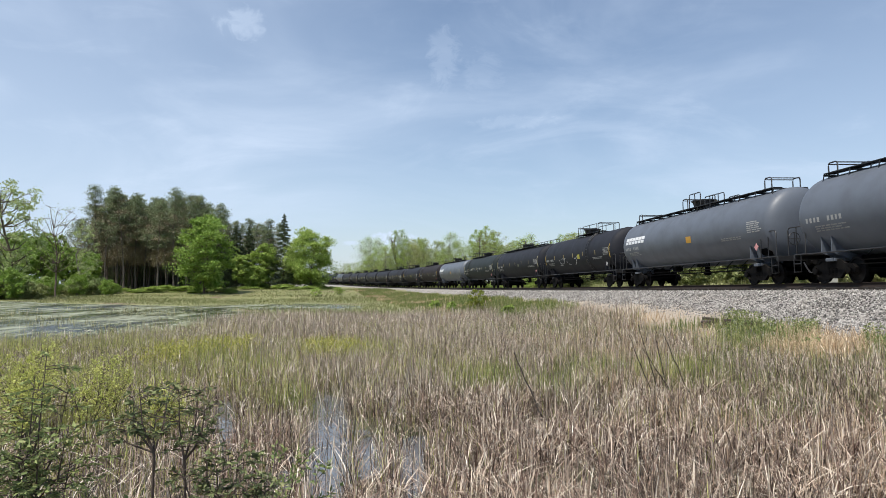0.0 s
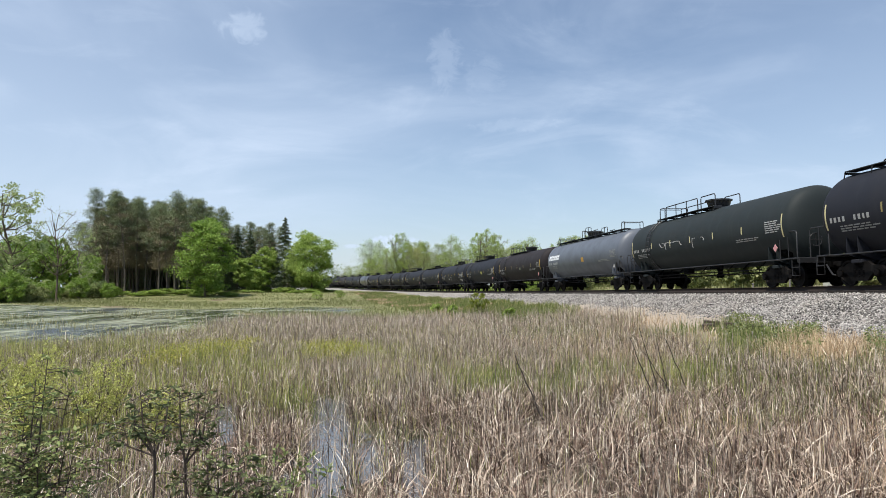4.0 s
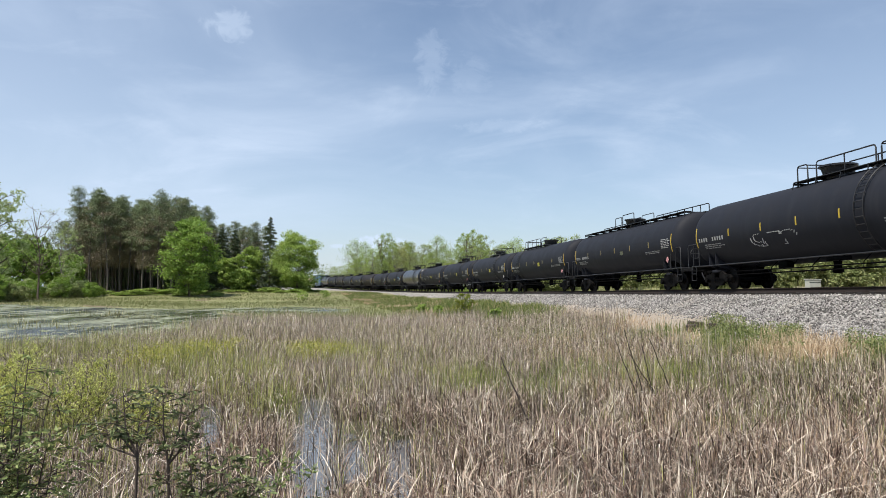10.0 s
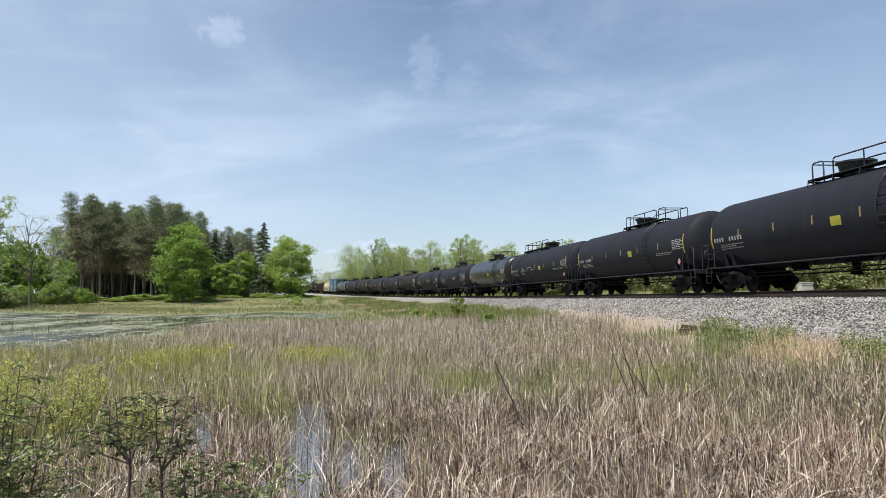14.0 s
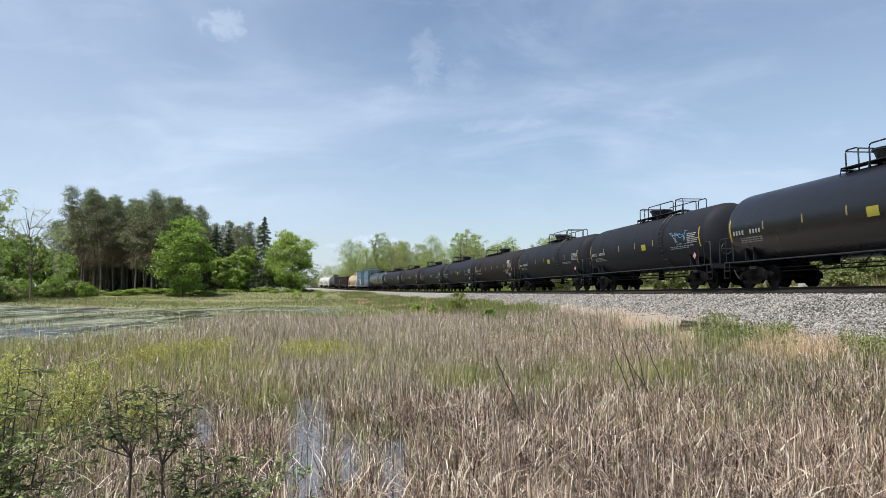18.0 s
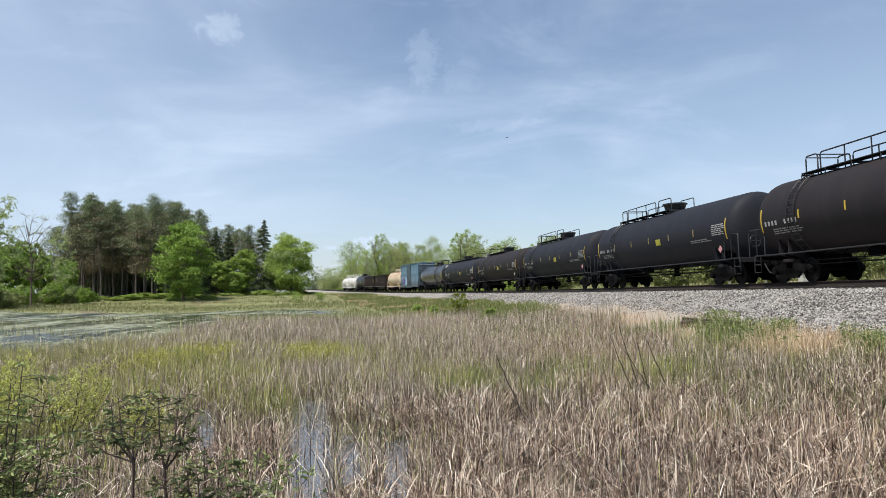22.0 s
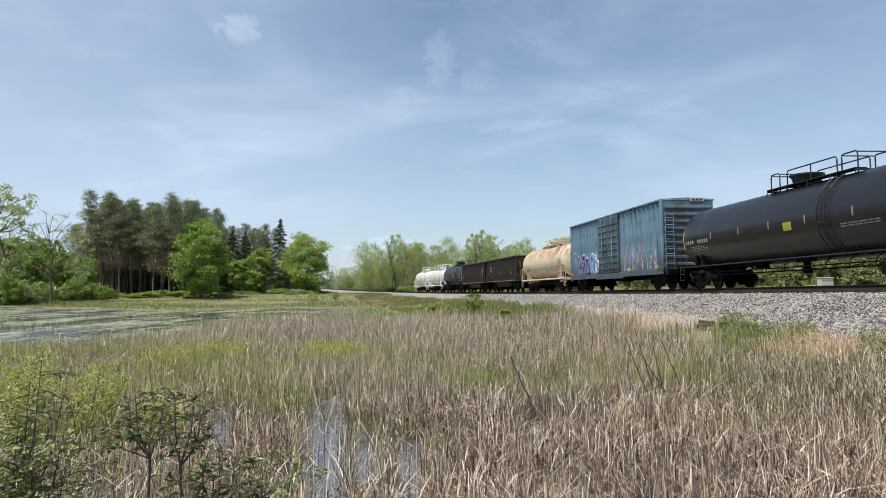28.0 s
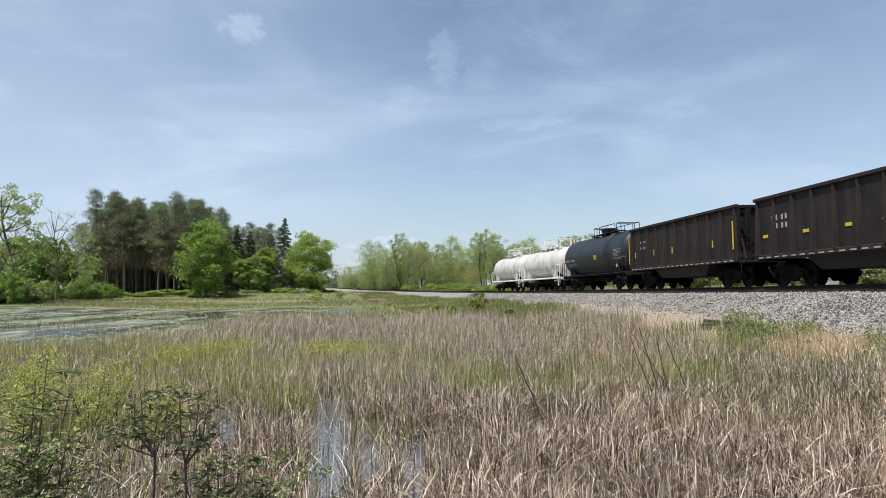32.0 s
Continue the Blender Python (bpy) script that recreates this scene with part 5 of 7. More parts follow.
def add_ends(car, half):
    for turn in (0, 180):
        m = pose(0, 0, 0, 0, 0, turn) @ pose(half - 0.56, 0, 0)
        part("coupler", COUPLER_ME, IRON, car, m=m)
        part("air_hose", HOSE_ME, RAILBAR, car, m=m)


def curved(x0, x1, a0, a1, r, zc, lift=0.006, n=3, f=None, slant=0.0):
    """A thin plate on a tank's flank, between two angles (degrees up from its middle line)."""
    f = f or Form()
    vs = []
    for i in range(n + 1):
        a = radians(a0 + (a1 - a0) * i / n)
        dx = slant * i / n
        for x, rr in ((x0 + dx, r + lift), (x1 + dx, r + lift), (x0 + dx, r - 0.004), (x1 + dx, r - 0.004)):
            vs.append((x, -rr * math.cos(a), zc + rr * math.sin(a)))
    fs = []
    for i in range(n):
        k, l = 4 * i, 4 * i + 4
        fs += [(k, k + 1, l + 1, l), (k + 2, k, l, l + 2), (k + 1, k + 3, l + 3, l + 1)]
    fs += [(0, 2, 3, 1), (4 * n, 4 * n + 1, 4 * n + 3, 4 * n + 2)]
    return f.add(vs, fs)


def glyphs(x, a, r, zc, widths, h, gap, f=None):
    """A line of writing as plain bars, one for each character."""
    f = f or Form()
    for w in widths:
        if w > 0:
            curved(x, x + w, a, a + h, r, zc, n=2, f=f)
        x += abs(w) + gap
    return f


def blocks(x, a, r, zc, seed, rows, length, f=None, row=3.2):
    """Lines of small writing as short bars."""
    rng = random.Random(seed)
    f = f or Form()
    for k in range(rows):
        u = 0.0
        while u < length * rng.uniform(0.7, 1.0):
            w = rng.uniform(0.12, 0.34)
            curved(x + u, x + u + w, a - k * row, a - k * row + row * 0.5, r, zc, n=1, f=f)
            u += w + 0.06
    return f


def scrawl(r, zc, x, a, seed, w, h, kind=0):
    """A sprayed tag: wandering lines laid on the flank."""
    rng = random.Random(seed)
    f = Form()
    for k in range(7):
        px, pa = x + rng.uniform(0, w), a + rng.uniform(0, h)
        d = rng.uniform(0, 6.3)
        for j in range(9):
            d += rng.uniform(-1.0, 1.0)
            nx, na = px + 0.15 * math.cos(d), pa + 5.0 * math.sin(d)
            na = min(max(na, a), a + h)
            a0, a1 = sorted((pa, na))
            if a1 - a0 < 0.8:
                a1 = a0 + 1.2
            xm = min(px, nx)
            curved(xm, xm + max(0.045, 0.5 * abs(nx - px)), a0, a1, r, zc, n=2, f=f, slant=(nx - px) * 0.5)
            px, pa = nx, na
    return f


def rail_run(x0, x1, y, z0, z1, posts, r=0.026, rise=0.0):
    """A handrail: a bar with rounded ends on its end posts, and the posts between; each bar is a form of its own."""
    hi0, hi1 = z1, z1 + rise
    top = Form().tube([(x0, y, z0), (x0, y, hi0 - 0.1), (x0 + 0.03, y, hi0 - 0.03), (x0 + 0.1, y, hi0), (x1 - 0.1, y, hi1), (x1 - 0.03, y, hi1 - 0.03), (x1, y, hi1 - 0.1), (x1, y, z0)], r, 6)
    out = [("handrail", top)]
    for k in range(posts):
        x = x0 + (x1 - x0) * (k + 1) / (posts + 1)
        out.append(("rail_post", Form().tube([(x, y, z0), (x, y, hi0 + rise * (k + 1) / (posts + 1))], r * 0.9, 5)))
    return out


MESHES = {}


def once(key, make):
    """The mesh under that key, made the first time it is asked for."""
    if key not in MESHES:
        MESHES[key] = make()
    return MESHES[key]


def tank_car(length, look_of, style, label, seed, r=1.47, zc=2.40, stripe=YELLOW, bar=RAILBAR, marks=True, logo=False, placard=True, arcs=True, tag=None, tall=1.0, patches=(), group="tank cars of the train"):
    car = tagged(new("tank_car"), label, "tank car", group)
    rng = random.Random(seed)
    half, L = length / 2, round(length, 1)
    a = half - 0.72
    tc = half - 2.35
    head = [(-a + 0.60 * (1 - max(0.0, math.cos(t)) ** 0.8), 0.02 + (r - 0.02) * math.sin(t) ** 0.8) for t in np.linspace(0.03, math.pi / 2, 12)]
    rings = [(x, r) for x in np.linspace(-a + 1.4, a - 1.4, 5)]
    prof = head + rings + [(-x, q) for x, q in reversed(head)]
    part("tank_shell", once(("shell", L, r), lambda: Form().lathe(prof, 48, "x", (0, 0, zc)).mesh("tank_shell", True)), look_of, car)
    for sx in (-1, 1):
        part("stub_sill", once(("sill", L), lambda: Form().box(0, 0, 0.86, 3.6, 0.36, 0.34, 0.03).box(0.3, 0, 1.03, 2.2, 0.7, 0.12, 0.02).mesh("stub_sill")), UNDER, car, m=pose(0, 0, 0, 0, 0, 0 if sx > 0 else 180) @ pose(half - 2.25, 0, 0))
        part("saddle", once(("saddle", r), lambda: saddle(r, zc)), look_of, car, m=pose(sx * tc, 0, 0))
        part("end_platform", once("platform", lambda: Form().box(0, 0, 1.06, 0.75, 2.7, 0.05, 0.01).box(0.36, 0, 0.98, 0.06, 2.7, 0.20, 0.01).mesh("end_platform")), bar, car, m=pose(0, 0, 0, 0, 0, 0 if sx > 0 else 180) @ pose(half - 0.95, 0, 0))
        add_truck(car, sx * tc)
        for y in (-1.33, 1.33):
            hoop = once(("hoop", y > 0), lambda: Form().tube([(-0.75, y, 1.05), (-0.75, y, 1.98), (-0.70, y, 2.05), (-0.62, y, 2.08), (0.20, y, 2.08), (0.28, y, 2.05), (0.33, y, 1.98), (0.33, y, 1.05)], 0.024, 6).tube([(-0.22, y, 1.05), (-0.22, y, 2.08)], 0.02, 5).mesh("end_handrail", True))
            part("end_handrail", hoop, bar, car, m=pose(sx * (half - 0.95), 0, 0))
            step = once(("step", y > 0), lambda: Form().tube([(-0.22, y, 1.05), (-0.22, y, 0.42), (0.22, y, 0.42), (0.22, y, 1.05)], 0.022, 5).tube([(-0.22, y, 0.72), (0.22, y, 0.72)], 0.02, 5).mesh("sill_step", True))
            part("sill_step", step, bar, car, m=pose(sx * (half - 0.75), 0, 0))
    add_ends(car, half)
    for y in (-1.30, 1.30):
        part("side_pipe", once(("pipe", L, y > 0), lambda: Form().tube([(-half + 1.3, y, 1.05), (half - 1.3, y, 1.05)], 0.028, 6).mesh("side_pipe", True)), bar, car)
    for y, z in ((-0.95, 0.74), (-0.95, 0.60), (0.6, 0.68)):
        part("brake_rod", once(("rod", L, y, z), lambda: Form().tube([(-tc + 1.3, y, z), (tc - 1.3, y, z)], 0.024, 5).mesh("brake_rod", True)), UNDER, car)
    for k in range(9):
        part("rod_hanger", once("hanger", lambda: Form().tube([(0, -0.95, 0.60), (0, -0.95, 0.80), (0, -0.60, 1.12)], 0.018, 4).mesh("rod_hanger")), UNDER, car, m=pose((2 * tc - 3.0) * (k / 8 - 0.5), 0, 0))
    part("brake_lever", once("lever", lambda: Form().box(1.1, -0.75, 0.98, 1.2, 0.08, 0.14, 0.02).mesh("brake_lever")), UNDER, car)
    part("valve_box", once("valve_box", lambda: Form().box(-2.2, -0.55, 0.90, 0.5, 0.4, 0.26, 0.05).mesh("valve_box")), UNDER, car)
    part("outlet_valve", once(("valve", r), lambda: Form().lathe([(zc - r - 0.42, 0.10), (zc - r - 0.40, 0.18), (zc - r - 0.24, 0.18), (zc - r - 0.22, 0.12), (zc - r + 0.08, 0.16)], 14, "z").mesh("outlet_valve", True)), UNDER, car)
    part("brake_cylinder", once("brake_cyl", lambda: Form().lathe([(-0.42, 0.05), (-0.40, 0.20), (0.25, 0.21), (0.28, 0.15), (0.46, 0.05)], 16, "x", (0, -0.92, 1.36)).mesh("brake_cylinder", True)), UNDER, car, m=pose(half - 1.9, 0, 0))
    part("brake_wheel", once("brake_wheel", lambda: Form().tube([(0, 0.24 * math.cos(t), 0.24 * math.sin(t)) for t in np.linspace(0, 2 * math.pi, 17)], 0.02, 5, caps=False).tube([(0, -0.22, 0), (0, 0.22, 0)], 0.016, 4).tube([(0, 0, -0.22), (0, 0, 0.22)], 0.016, 4).mesh("brake_wheel", True)), bar, car, m=pose(half - 0.66, -0.55, 1.75))
    # top works
    zt = zc + r
    mx = {"A": 0.25, "E": 0.10, "C": -0.1, "D": -0.35}[style]
    man = once(("manway", r), lambda: Form().lathe([(zt - 0.22, 0.42), (zt + 0.10, 0.44), (zt + 0.13, 0.50), (zt + 0.36, 0.57), (zt + 0.37, 0.63), (zt + 0.43, 0.63), (zt + 0.445, 0.58), (zt + 0.46, 0.10)], 24, "z").mesh("manway"))
    part("manway", man, bar, car, m=pose(mx, 0, 0))
    runs, plate = {
        "A": ([(-1.15, -0.55, 0.62, 0), (-0.05, 2.90, 0.62, 1), (3.15, 3.95, 0.62, 0)], (-1.25, 4.0)),
        "E": ([(-5.4, -4.75, 0.63, 0), (-4.6, -0.85, 0.64, 2), (-0.5, 0.95, 0.64, 0)], (-5.5, 1.05)),
        "C": ([(-1.2, -0.65, 0.58, 0), (-0.45, 0.75, 0.74, 1), (1.2, 2.2, 0.42, 1), (-a + 1.0, -a + 1.5, 0.40, 0), (a - 1.7, a - 1.2, 0.50, 0)], (-a + 0.9, a - 0.9)),
        "D": ([(-1.9, -0.9, 0.62, 0), (-0.75, 0.95, 0.70, 0), (1.3, a - 0.6, 0.46, 6), (-a + 0.8, -2.3, 0.44, 4)], (-a + 0.7, a - 0.5)),
    }[style]
    runs = [(x0, x1, h * tall, k) for x0, x1, h, k in runs]
    part("walkway", once(("walk", L, r, style), lambda: walkway(plate, zt)), bar, car)
    for i, (x0, x1, h, posts) in enumerate(runs):
        for y in (-0.62, 0.62) if x1 - x0 < 4.5 else (0.62,):
            for j, (nm, form) in enumerate(rail_run(x0, x1, y, zt - 0.14, zt + h, posts) if ("run", L, r, style, i, y, 0) not in MESHES else [(None, None)] * (posts + 1)):
                me = once(("run", L, r, style, i, y, j), lambda: form.mesh(nm, True))
                part(me.name.split(".")[0], me, bar, car)
    for i, (x0, x1, h, posts) in enumerate(runs):
        if x1 - x0 < 0.9:
            for x in (x0, x1):
                me = once(("cross", r, round(h, 2)), lambda: Form().tube([(0, -0.62, zt + h - 0.04), (0, 0.62, zt + h - 0.04)], 0.022, 5).mesh("cross_bar", True))
                part("cross_bar", me, bar, car, m=pose(x, 0, 0))
    if style in "AE":
        part("ladder", once(("ladder", r), lambda: flank_ladder(r, zc)), bar, car, m=pose(3.2 if style == "A" else -5.1, 0, 0))
    # marks on the camera's side
    if arcs:
        xs = [-a + 0.62, -4.75, -2.35, -0.1, 2.2, 4.7, a - 0.62]
        for i, x in enumerate(xs):
            end = i in (0, len(xs) - 1)
            me = once(("stripe", r, end), lambda: curved(-0.034, 0.034, -7 if not end else -20, 5 if not end else 15, r, zc, n=5).mesh("reflector"))
            part("reflector", me, stripe if end or not placard else DULL_YELLOW, car, m=pose(x, 0, 0))
    if marks:
        part("lettering", glyphs(-a + 0.85, -11, r, zc, [0.10, 0.11, 0.10, 0.11], 6.5, 0.11), STENCIL, car, "white painted car markings")
        part("numbering", glyphs(-a + 2.05, -11, r, zc, [0.10, 0.11, 0.08, 0.11, 0.10, 0.11][: 4 + rng.randrange(3)], 6.5, 0.11), STENCIL, car, "white painted car markings")
        part("small_lettering", blocks(-a + 1.3, -18, r, zc, seed, 3, 1.7), STENCIL_DIM, car, "worn small white writing")
        part("data_panel", blocks(a - 1.75, 5, r, zc, seed + 1, 6, 1.0), STENCIL if rng.random() < 0.5 else STENCIL_DIM, car, "white stencilled data lines")
        part("stencil_lines", blocks(4.0 + 0.4 * rng.random(), -16, r, zc, seed + 2, 2, 2.1), STENCIL_DIM, car, "worn white stencilled lines")
    if placard:
        px = 0.85 + rng.uniform(-0.1, 0.1)
        part("notice_panel", curved(px, px + (0.50 if placard is True else 0.40), -13, -1 if placard is True else -5, r, zc, 0.012), PANEL_ORANGE if logo else PANEL_YELLOW if placard is True else PANEL_PALE, car, "yellow square notice panel" if placard is True else "faded olive notice panel")
    part("placard", Form().box(0, 0, 0, 0.22, 0.02, 0.22, 0.004, Matrix.Rotation(radians(45), 3, "Y")).mesh("placard"), PLACARD_RED if seed % 3 else STENCIL, car, "small diamond hazard placard", m=pose(a - 1.15, -1.42, 1.50))
    if logo:
        f = Form()
        x = -a + 0.95
        for w in (0.40, 0.40, 0.42, 0.42, 0.42, 0.40):
            curved(x, x + w, 10.5, 17.5, r, zc, n=2, f=f, slant=0.04)
            curved(x - 0.05, x + w * 0.8, 3, 9.2, r, zc, n=2, f=f, slant=0.04)
            x += w + 0.05
        part("logo", f, LOGO_WHITE, car, "broken white block logo")
    for x0, x1, a0, a1 in patches:
        part("paint_patch", curved(x0, x1, a0, a1, r, zc, 0.011, slant=0.12), STENCIL if a0 > 0 else STENCIL_DIM, car, "pale repainted patch")
    if tag:
        part("graffiti", scrawl(r, zc, *tag[1:]), tag[0], car, "sprayed outline graffiti")
    return car


def saddle(r, zc):
    f = Form()
    for s in (-0.28, 0.28):
        pts = [(s, y, max(0.72, zc - math.sqrt(max(0.0, (r + 0.01) ** 2 - y * y)))) for y in np.linspace(-1.25, 1.25, 11)]
        low = [(s, -1.25, 1.05), (s, -0.4, 0.72), (s, 0.4, 0.72), (s, 1.25, 1.05)]
        loop = pts + low[::-1]
        n = len(loop)
        f.add([(x - 0.02, y, z) for x, y, z in loop] + [(x + 0.02, y, z) for x, y, z in loop],
              [tuple(range(n)), tuple(range(2 * n - 1, n - 1, -1))] + [(i, (i + 1) % n, n + (i + 1) % n, n + i) for i in range(n)])
    f.box(0, 0, 0.80, 0.5, 2.3, 0.12, 0.02)
    return f.mesh("saddle")


def walkway(plate, zt):
    f = Form()
    x0, x1 = plate
    for y in (-0.55, 0.55):
        f.box((x0 + x1) / 2, y, zt + 0.03, x1 - x0, 0.42, 0.035, 0.008)
    n = max(2, int((x1 - x0) / 1.3))
    for i in range(n + 1):
        x = x0 + (x1 - x0) * i / n
        f.box(x, 0, zt - 0.03, 0.05, 1.5, 0.07, 0)
        for y in (-0.72, 0.72):
            f.tube([(x, y, zt + 0.02), (x, y * 1.12, zt - 0.30)], 0.018, 4)
    return f.mesh("walkway")


def flank_ladder(r, zc):
    f = Form()
    arc = [(-(r + 0.09) * math.cos(radians(t)), zc + (r + 0.09) * math.sin(radians(t))) for t in range(-58, 70, 8)]
    for x in (-0.21, 0.21):
        f.tube([(x, y, z) for y, z in arc], 0.022, 5)
    for t in range(-54, 68, 9):
        f.tube([(-0.21, -(r + 0.09) * math.cos(radians(t)), zc + (r + 0.09) * math.sin(radians(t))), (0.21, -(r + 0.09) * math.cos(radians(t)), zc + (r + 0.09) * math.sin(radians(t)))], 0.016, 4)
    return f.mesh("ladder", True)


# s at 16 seconds of each coupling, from the first car seen to the end of the train
COUPLINGS = (-234.2, -216.73, -199.07, -181.76, -164.08, -146.23, -128.27, -110.4, -93.3, -75.42, -58.09, -40.54, -23.99, -6.55, 10.86, 27.79,
             44.45, 61.76, 78.56, 96.12, 113.34, 130.46, 148.24, 165.88, 183.95, 197.89, 211.72, 225.28, 239.16, 251.8, 264.4)


def ahead(t):
    """How far the train has come since 16 seconds."""
    return 13.3117 * (t - 16) - 0.0060842 * (t - 16) ** 2


def car_pose(i, t):
    s0, s1 = COUPLINGS[i] - ahead(t), COUPLINGS[i + 1] - ahead(t)
    mid, q = (s0 + s1) / 2, (s1 - s0) / 2 - 2.35
    p, b = on_line(mid - q), on_line(mid + q)
    x = (p - b).normalized()
    y = Vector((0, 0, 1)).cross(x).normalized()
    z = x.cross(y)
    m = Matrix((x, y, z)).transposed().to_4x4()
    return Matrix.Translation((p + b) / 2) @ m @ pose(0, 0, 0, 0.9, 0, 0)


def car_length(i):
    return COUPLINGS[i + 1] - COUPLINGS[i]

CHALK = plain("white_spray", (0.40, 0.40, 0.39), 0.7)
SPRAY_BLUE = plain("blue_spray", (0.10, 0.24, 0.38), 0.6)
BLACK_LABEL = "black tank car with railed top platform and yellow stripes"
#        paint       style  extra
TANKS = ((TANK_GREY, "C", dict(label="slate-grey tank car with top walkway, orange stripe and white marks", stripe=YELLOW, arcs=False)),
         (TANK_GREY, "C", dict(label="slate-grey tank car with a white block logo and top walkway", logo=True, arcs=False)),
         (TANK_BLACK, "A", dict(label="black tank car with sprayed graffiti and a yellow square panel", tag=(CHALK, -3.6, -28, 11, 4.0, 22))),
         (TANK_BLACK, "D", dict(label="black tank car with a railed walkway along its front half", placard="faded", stripe=PALE_YELLOW)),
         (TANK_GREEN, "E", dict(label="dark greenish tank car with long top rails and chalky graffiti", stripe=PALE_YELLOW, tag=(CHALK, -3.0, -18, 12, 4.5, 18), placard=False)),
         (TANK_GREY, "C", dict(label="pale grey tank car with a broken white block logo", logo=True, arcs=False)),
         (TANK_BROWN, "E", dict(label="brown-black tank car with railed top platform and yellow stripes", placard="faded")),
         (TANK_BLACK, "E", dict(label=BLACK_LABEL)),
         (TANK_BLACK, "A", dict(label="black tank car with white sprayed scrawl near its front", tag=(CHALK, -2.9, -32, 13, 2.0, 20), placard=False, patches=((5.3, 6.2, -6, -2), (5.3, 6.2, -12, -8), (6.3, 7.1, -18, -2), (5.0, 6.0, -38, -28)))),
         (TANK_BLACK, "D", dict(label="black tank car with a railed walkway along its front half", placard="faded")),
         (TANK_BLACK, "E", dict(label=BLACK_LABEL)),
         (TANK_BLACK, "A", dict(label=BLACK_LABEL)),
         (TANK_BLACK, "A", dict(label=BLACK_LABEL)),
         (TANK_BLACK, "E", dict(label="black tank car with a large white outline graffiti", tag=(CHALK, -4.4, -24, 14, 3.6, 22), stripe=YELLOW)),
         (TANK_GLOSS, "A", dict(label="glossy black tank car with a yellow square panel")),
         (TANK_BLACK, "A", dict(label="black tank car with a blue and white sprayed figure", tag=(SPRAY_BLUE, 4.9, -12, 15, 0.9, 24))),
         (TANK_BLACK, "A", dict(label=BLACK_LABEL)),
         (TANK_BROWN, "E", dict(label="brown-black tank car with a rear walkway and a white patch", placard=False, patches=((5.6, 6.35, 8, 19), (4.8, 5.6, -30, -20), (5.4, 6.3, -36, -28)))),
         (TANK_BLACK, "E", dict(label="black tank car with long top rails and yellow stripes")),
         (TANK_BLACK, "E", dict(label=BLACK_LABEL)),
         (TANK_BROWN, "E", dict(label="brown-black tank car with long top rails and yellow stripes")),
         (TANK_BLACK, "C", dict(label="black tank car with a full-length top walkway", stripe=PALE_YELLOW)),
         (TANK_GLOSS, "A", dict(label="clean black tank car with bright yellow curved stripes")))
CARS = []
for _i, (_mat, _style, _more) in enumerate(TANKS):
    CARS.append(tank_car(car_length(_i), _mat, _style, seed=_i + 1, **_more))


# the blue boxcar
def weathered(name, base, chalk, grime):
    """Old boxcar paint: chalked in runs from the top, blots of grime, rust specks, dark runs denser towards the bottom.
    """
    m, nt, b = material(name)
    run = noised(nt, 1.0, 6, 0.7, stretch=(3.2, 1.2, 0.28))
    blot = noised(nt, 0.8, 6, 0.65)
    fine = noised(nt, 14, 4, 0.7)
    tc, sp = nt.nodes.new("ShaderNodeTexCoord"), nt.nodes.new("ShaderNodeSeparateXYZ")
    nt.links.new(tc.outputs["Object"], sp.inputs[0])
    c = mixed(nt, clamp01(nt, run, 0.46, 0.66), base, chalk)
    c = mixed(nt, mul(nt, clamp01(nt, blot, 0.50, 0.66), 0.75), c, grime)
    low_runs = nt.nodes.new("ShaderNodeMath")
    low_runs.operation = "ADD"
    nt.links.new(clamp01(nt, sp.outputs["Z"], 3.0, 1.0), low_runs.inputs[0])
    nt.links.new(run, low_runs.inputs[1])
    c = mixed(nt, mul(nt, clamp01(nt, low_runs.outputs[0], 0.95, 1.35), 0.65), c, grime)
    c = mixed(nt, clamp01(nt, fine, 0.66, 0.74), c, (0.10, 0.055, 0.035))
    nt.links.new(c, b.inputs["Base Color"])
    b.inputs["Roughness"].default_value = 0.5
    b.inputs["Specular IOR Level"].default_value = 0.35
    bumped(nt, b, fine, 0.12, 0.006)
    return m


def sprayed(name):
    """Thin sprayed colour with holes, so that the paint below shows through."""
    m, nt, b = material(name)
    hue, hole = noised(nt, 0.9, 3, 0.5), noised(nt, 3.2, 6, 0.7, stretch=(1.4, 1, 0.7))
    tc, sp = nt.nodes.new("ShaderNodeTexCoord"), nt.nodes.new("ShaderNodeSeparateXYZ")
    nt.links.new(tc.outputs["Object"], sp.inputs[0])
    c = ramp(nt, hue, [(0.38, (0.14, 0.36, 0.38)), (0.46, (0.46, 0.42, 0.46)), (0.54, (0.30, 0.18, 0.20)), (0.62, (0.52, 0.52, 0.54))])
    nt.links.new(c, b.inputs["Base Color"])
    b.inputs["Roughness"].default_value = 0.6
    clear, mix = nt.nodes.new("ShaderNodeBsdfTransparent"), nt.nodes.new("ShaderNodeMixShader")
    nt.links.new(mul(nt, mul(nt, clamp01(nt, hole, 0.44, 0.58), clamp01(nt, sp.outputs["Z"], 2.95, 1.9)), 0.72), mix.inputs[0])
    nt.links.new(clear.outputs[0], mix.inputs[1])
    nt.links.new(b.outputs[0], mix.inputs[2])
    nt.links.new(mix.outputs[0], nt.nodes["Material Output"].inputs["Surface"])
    return m


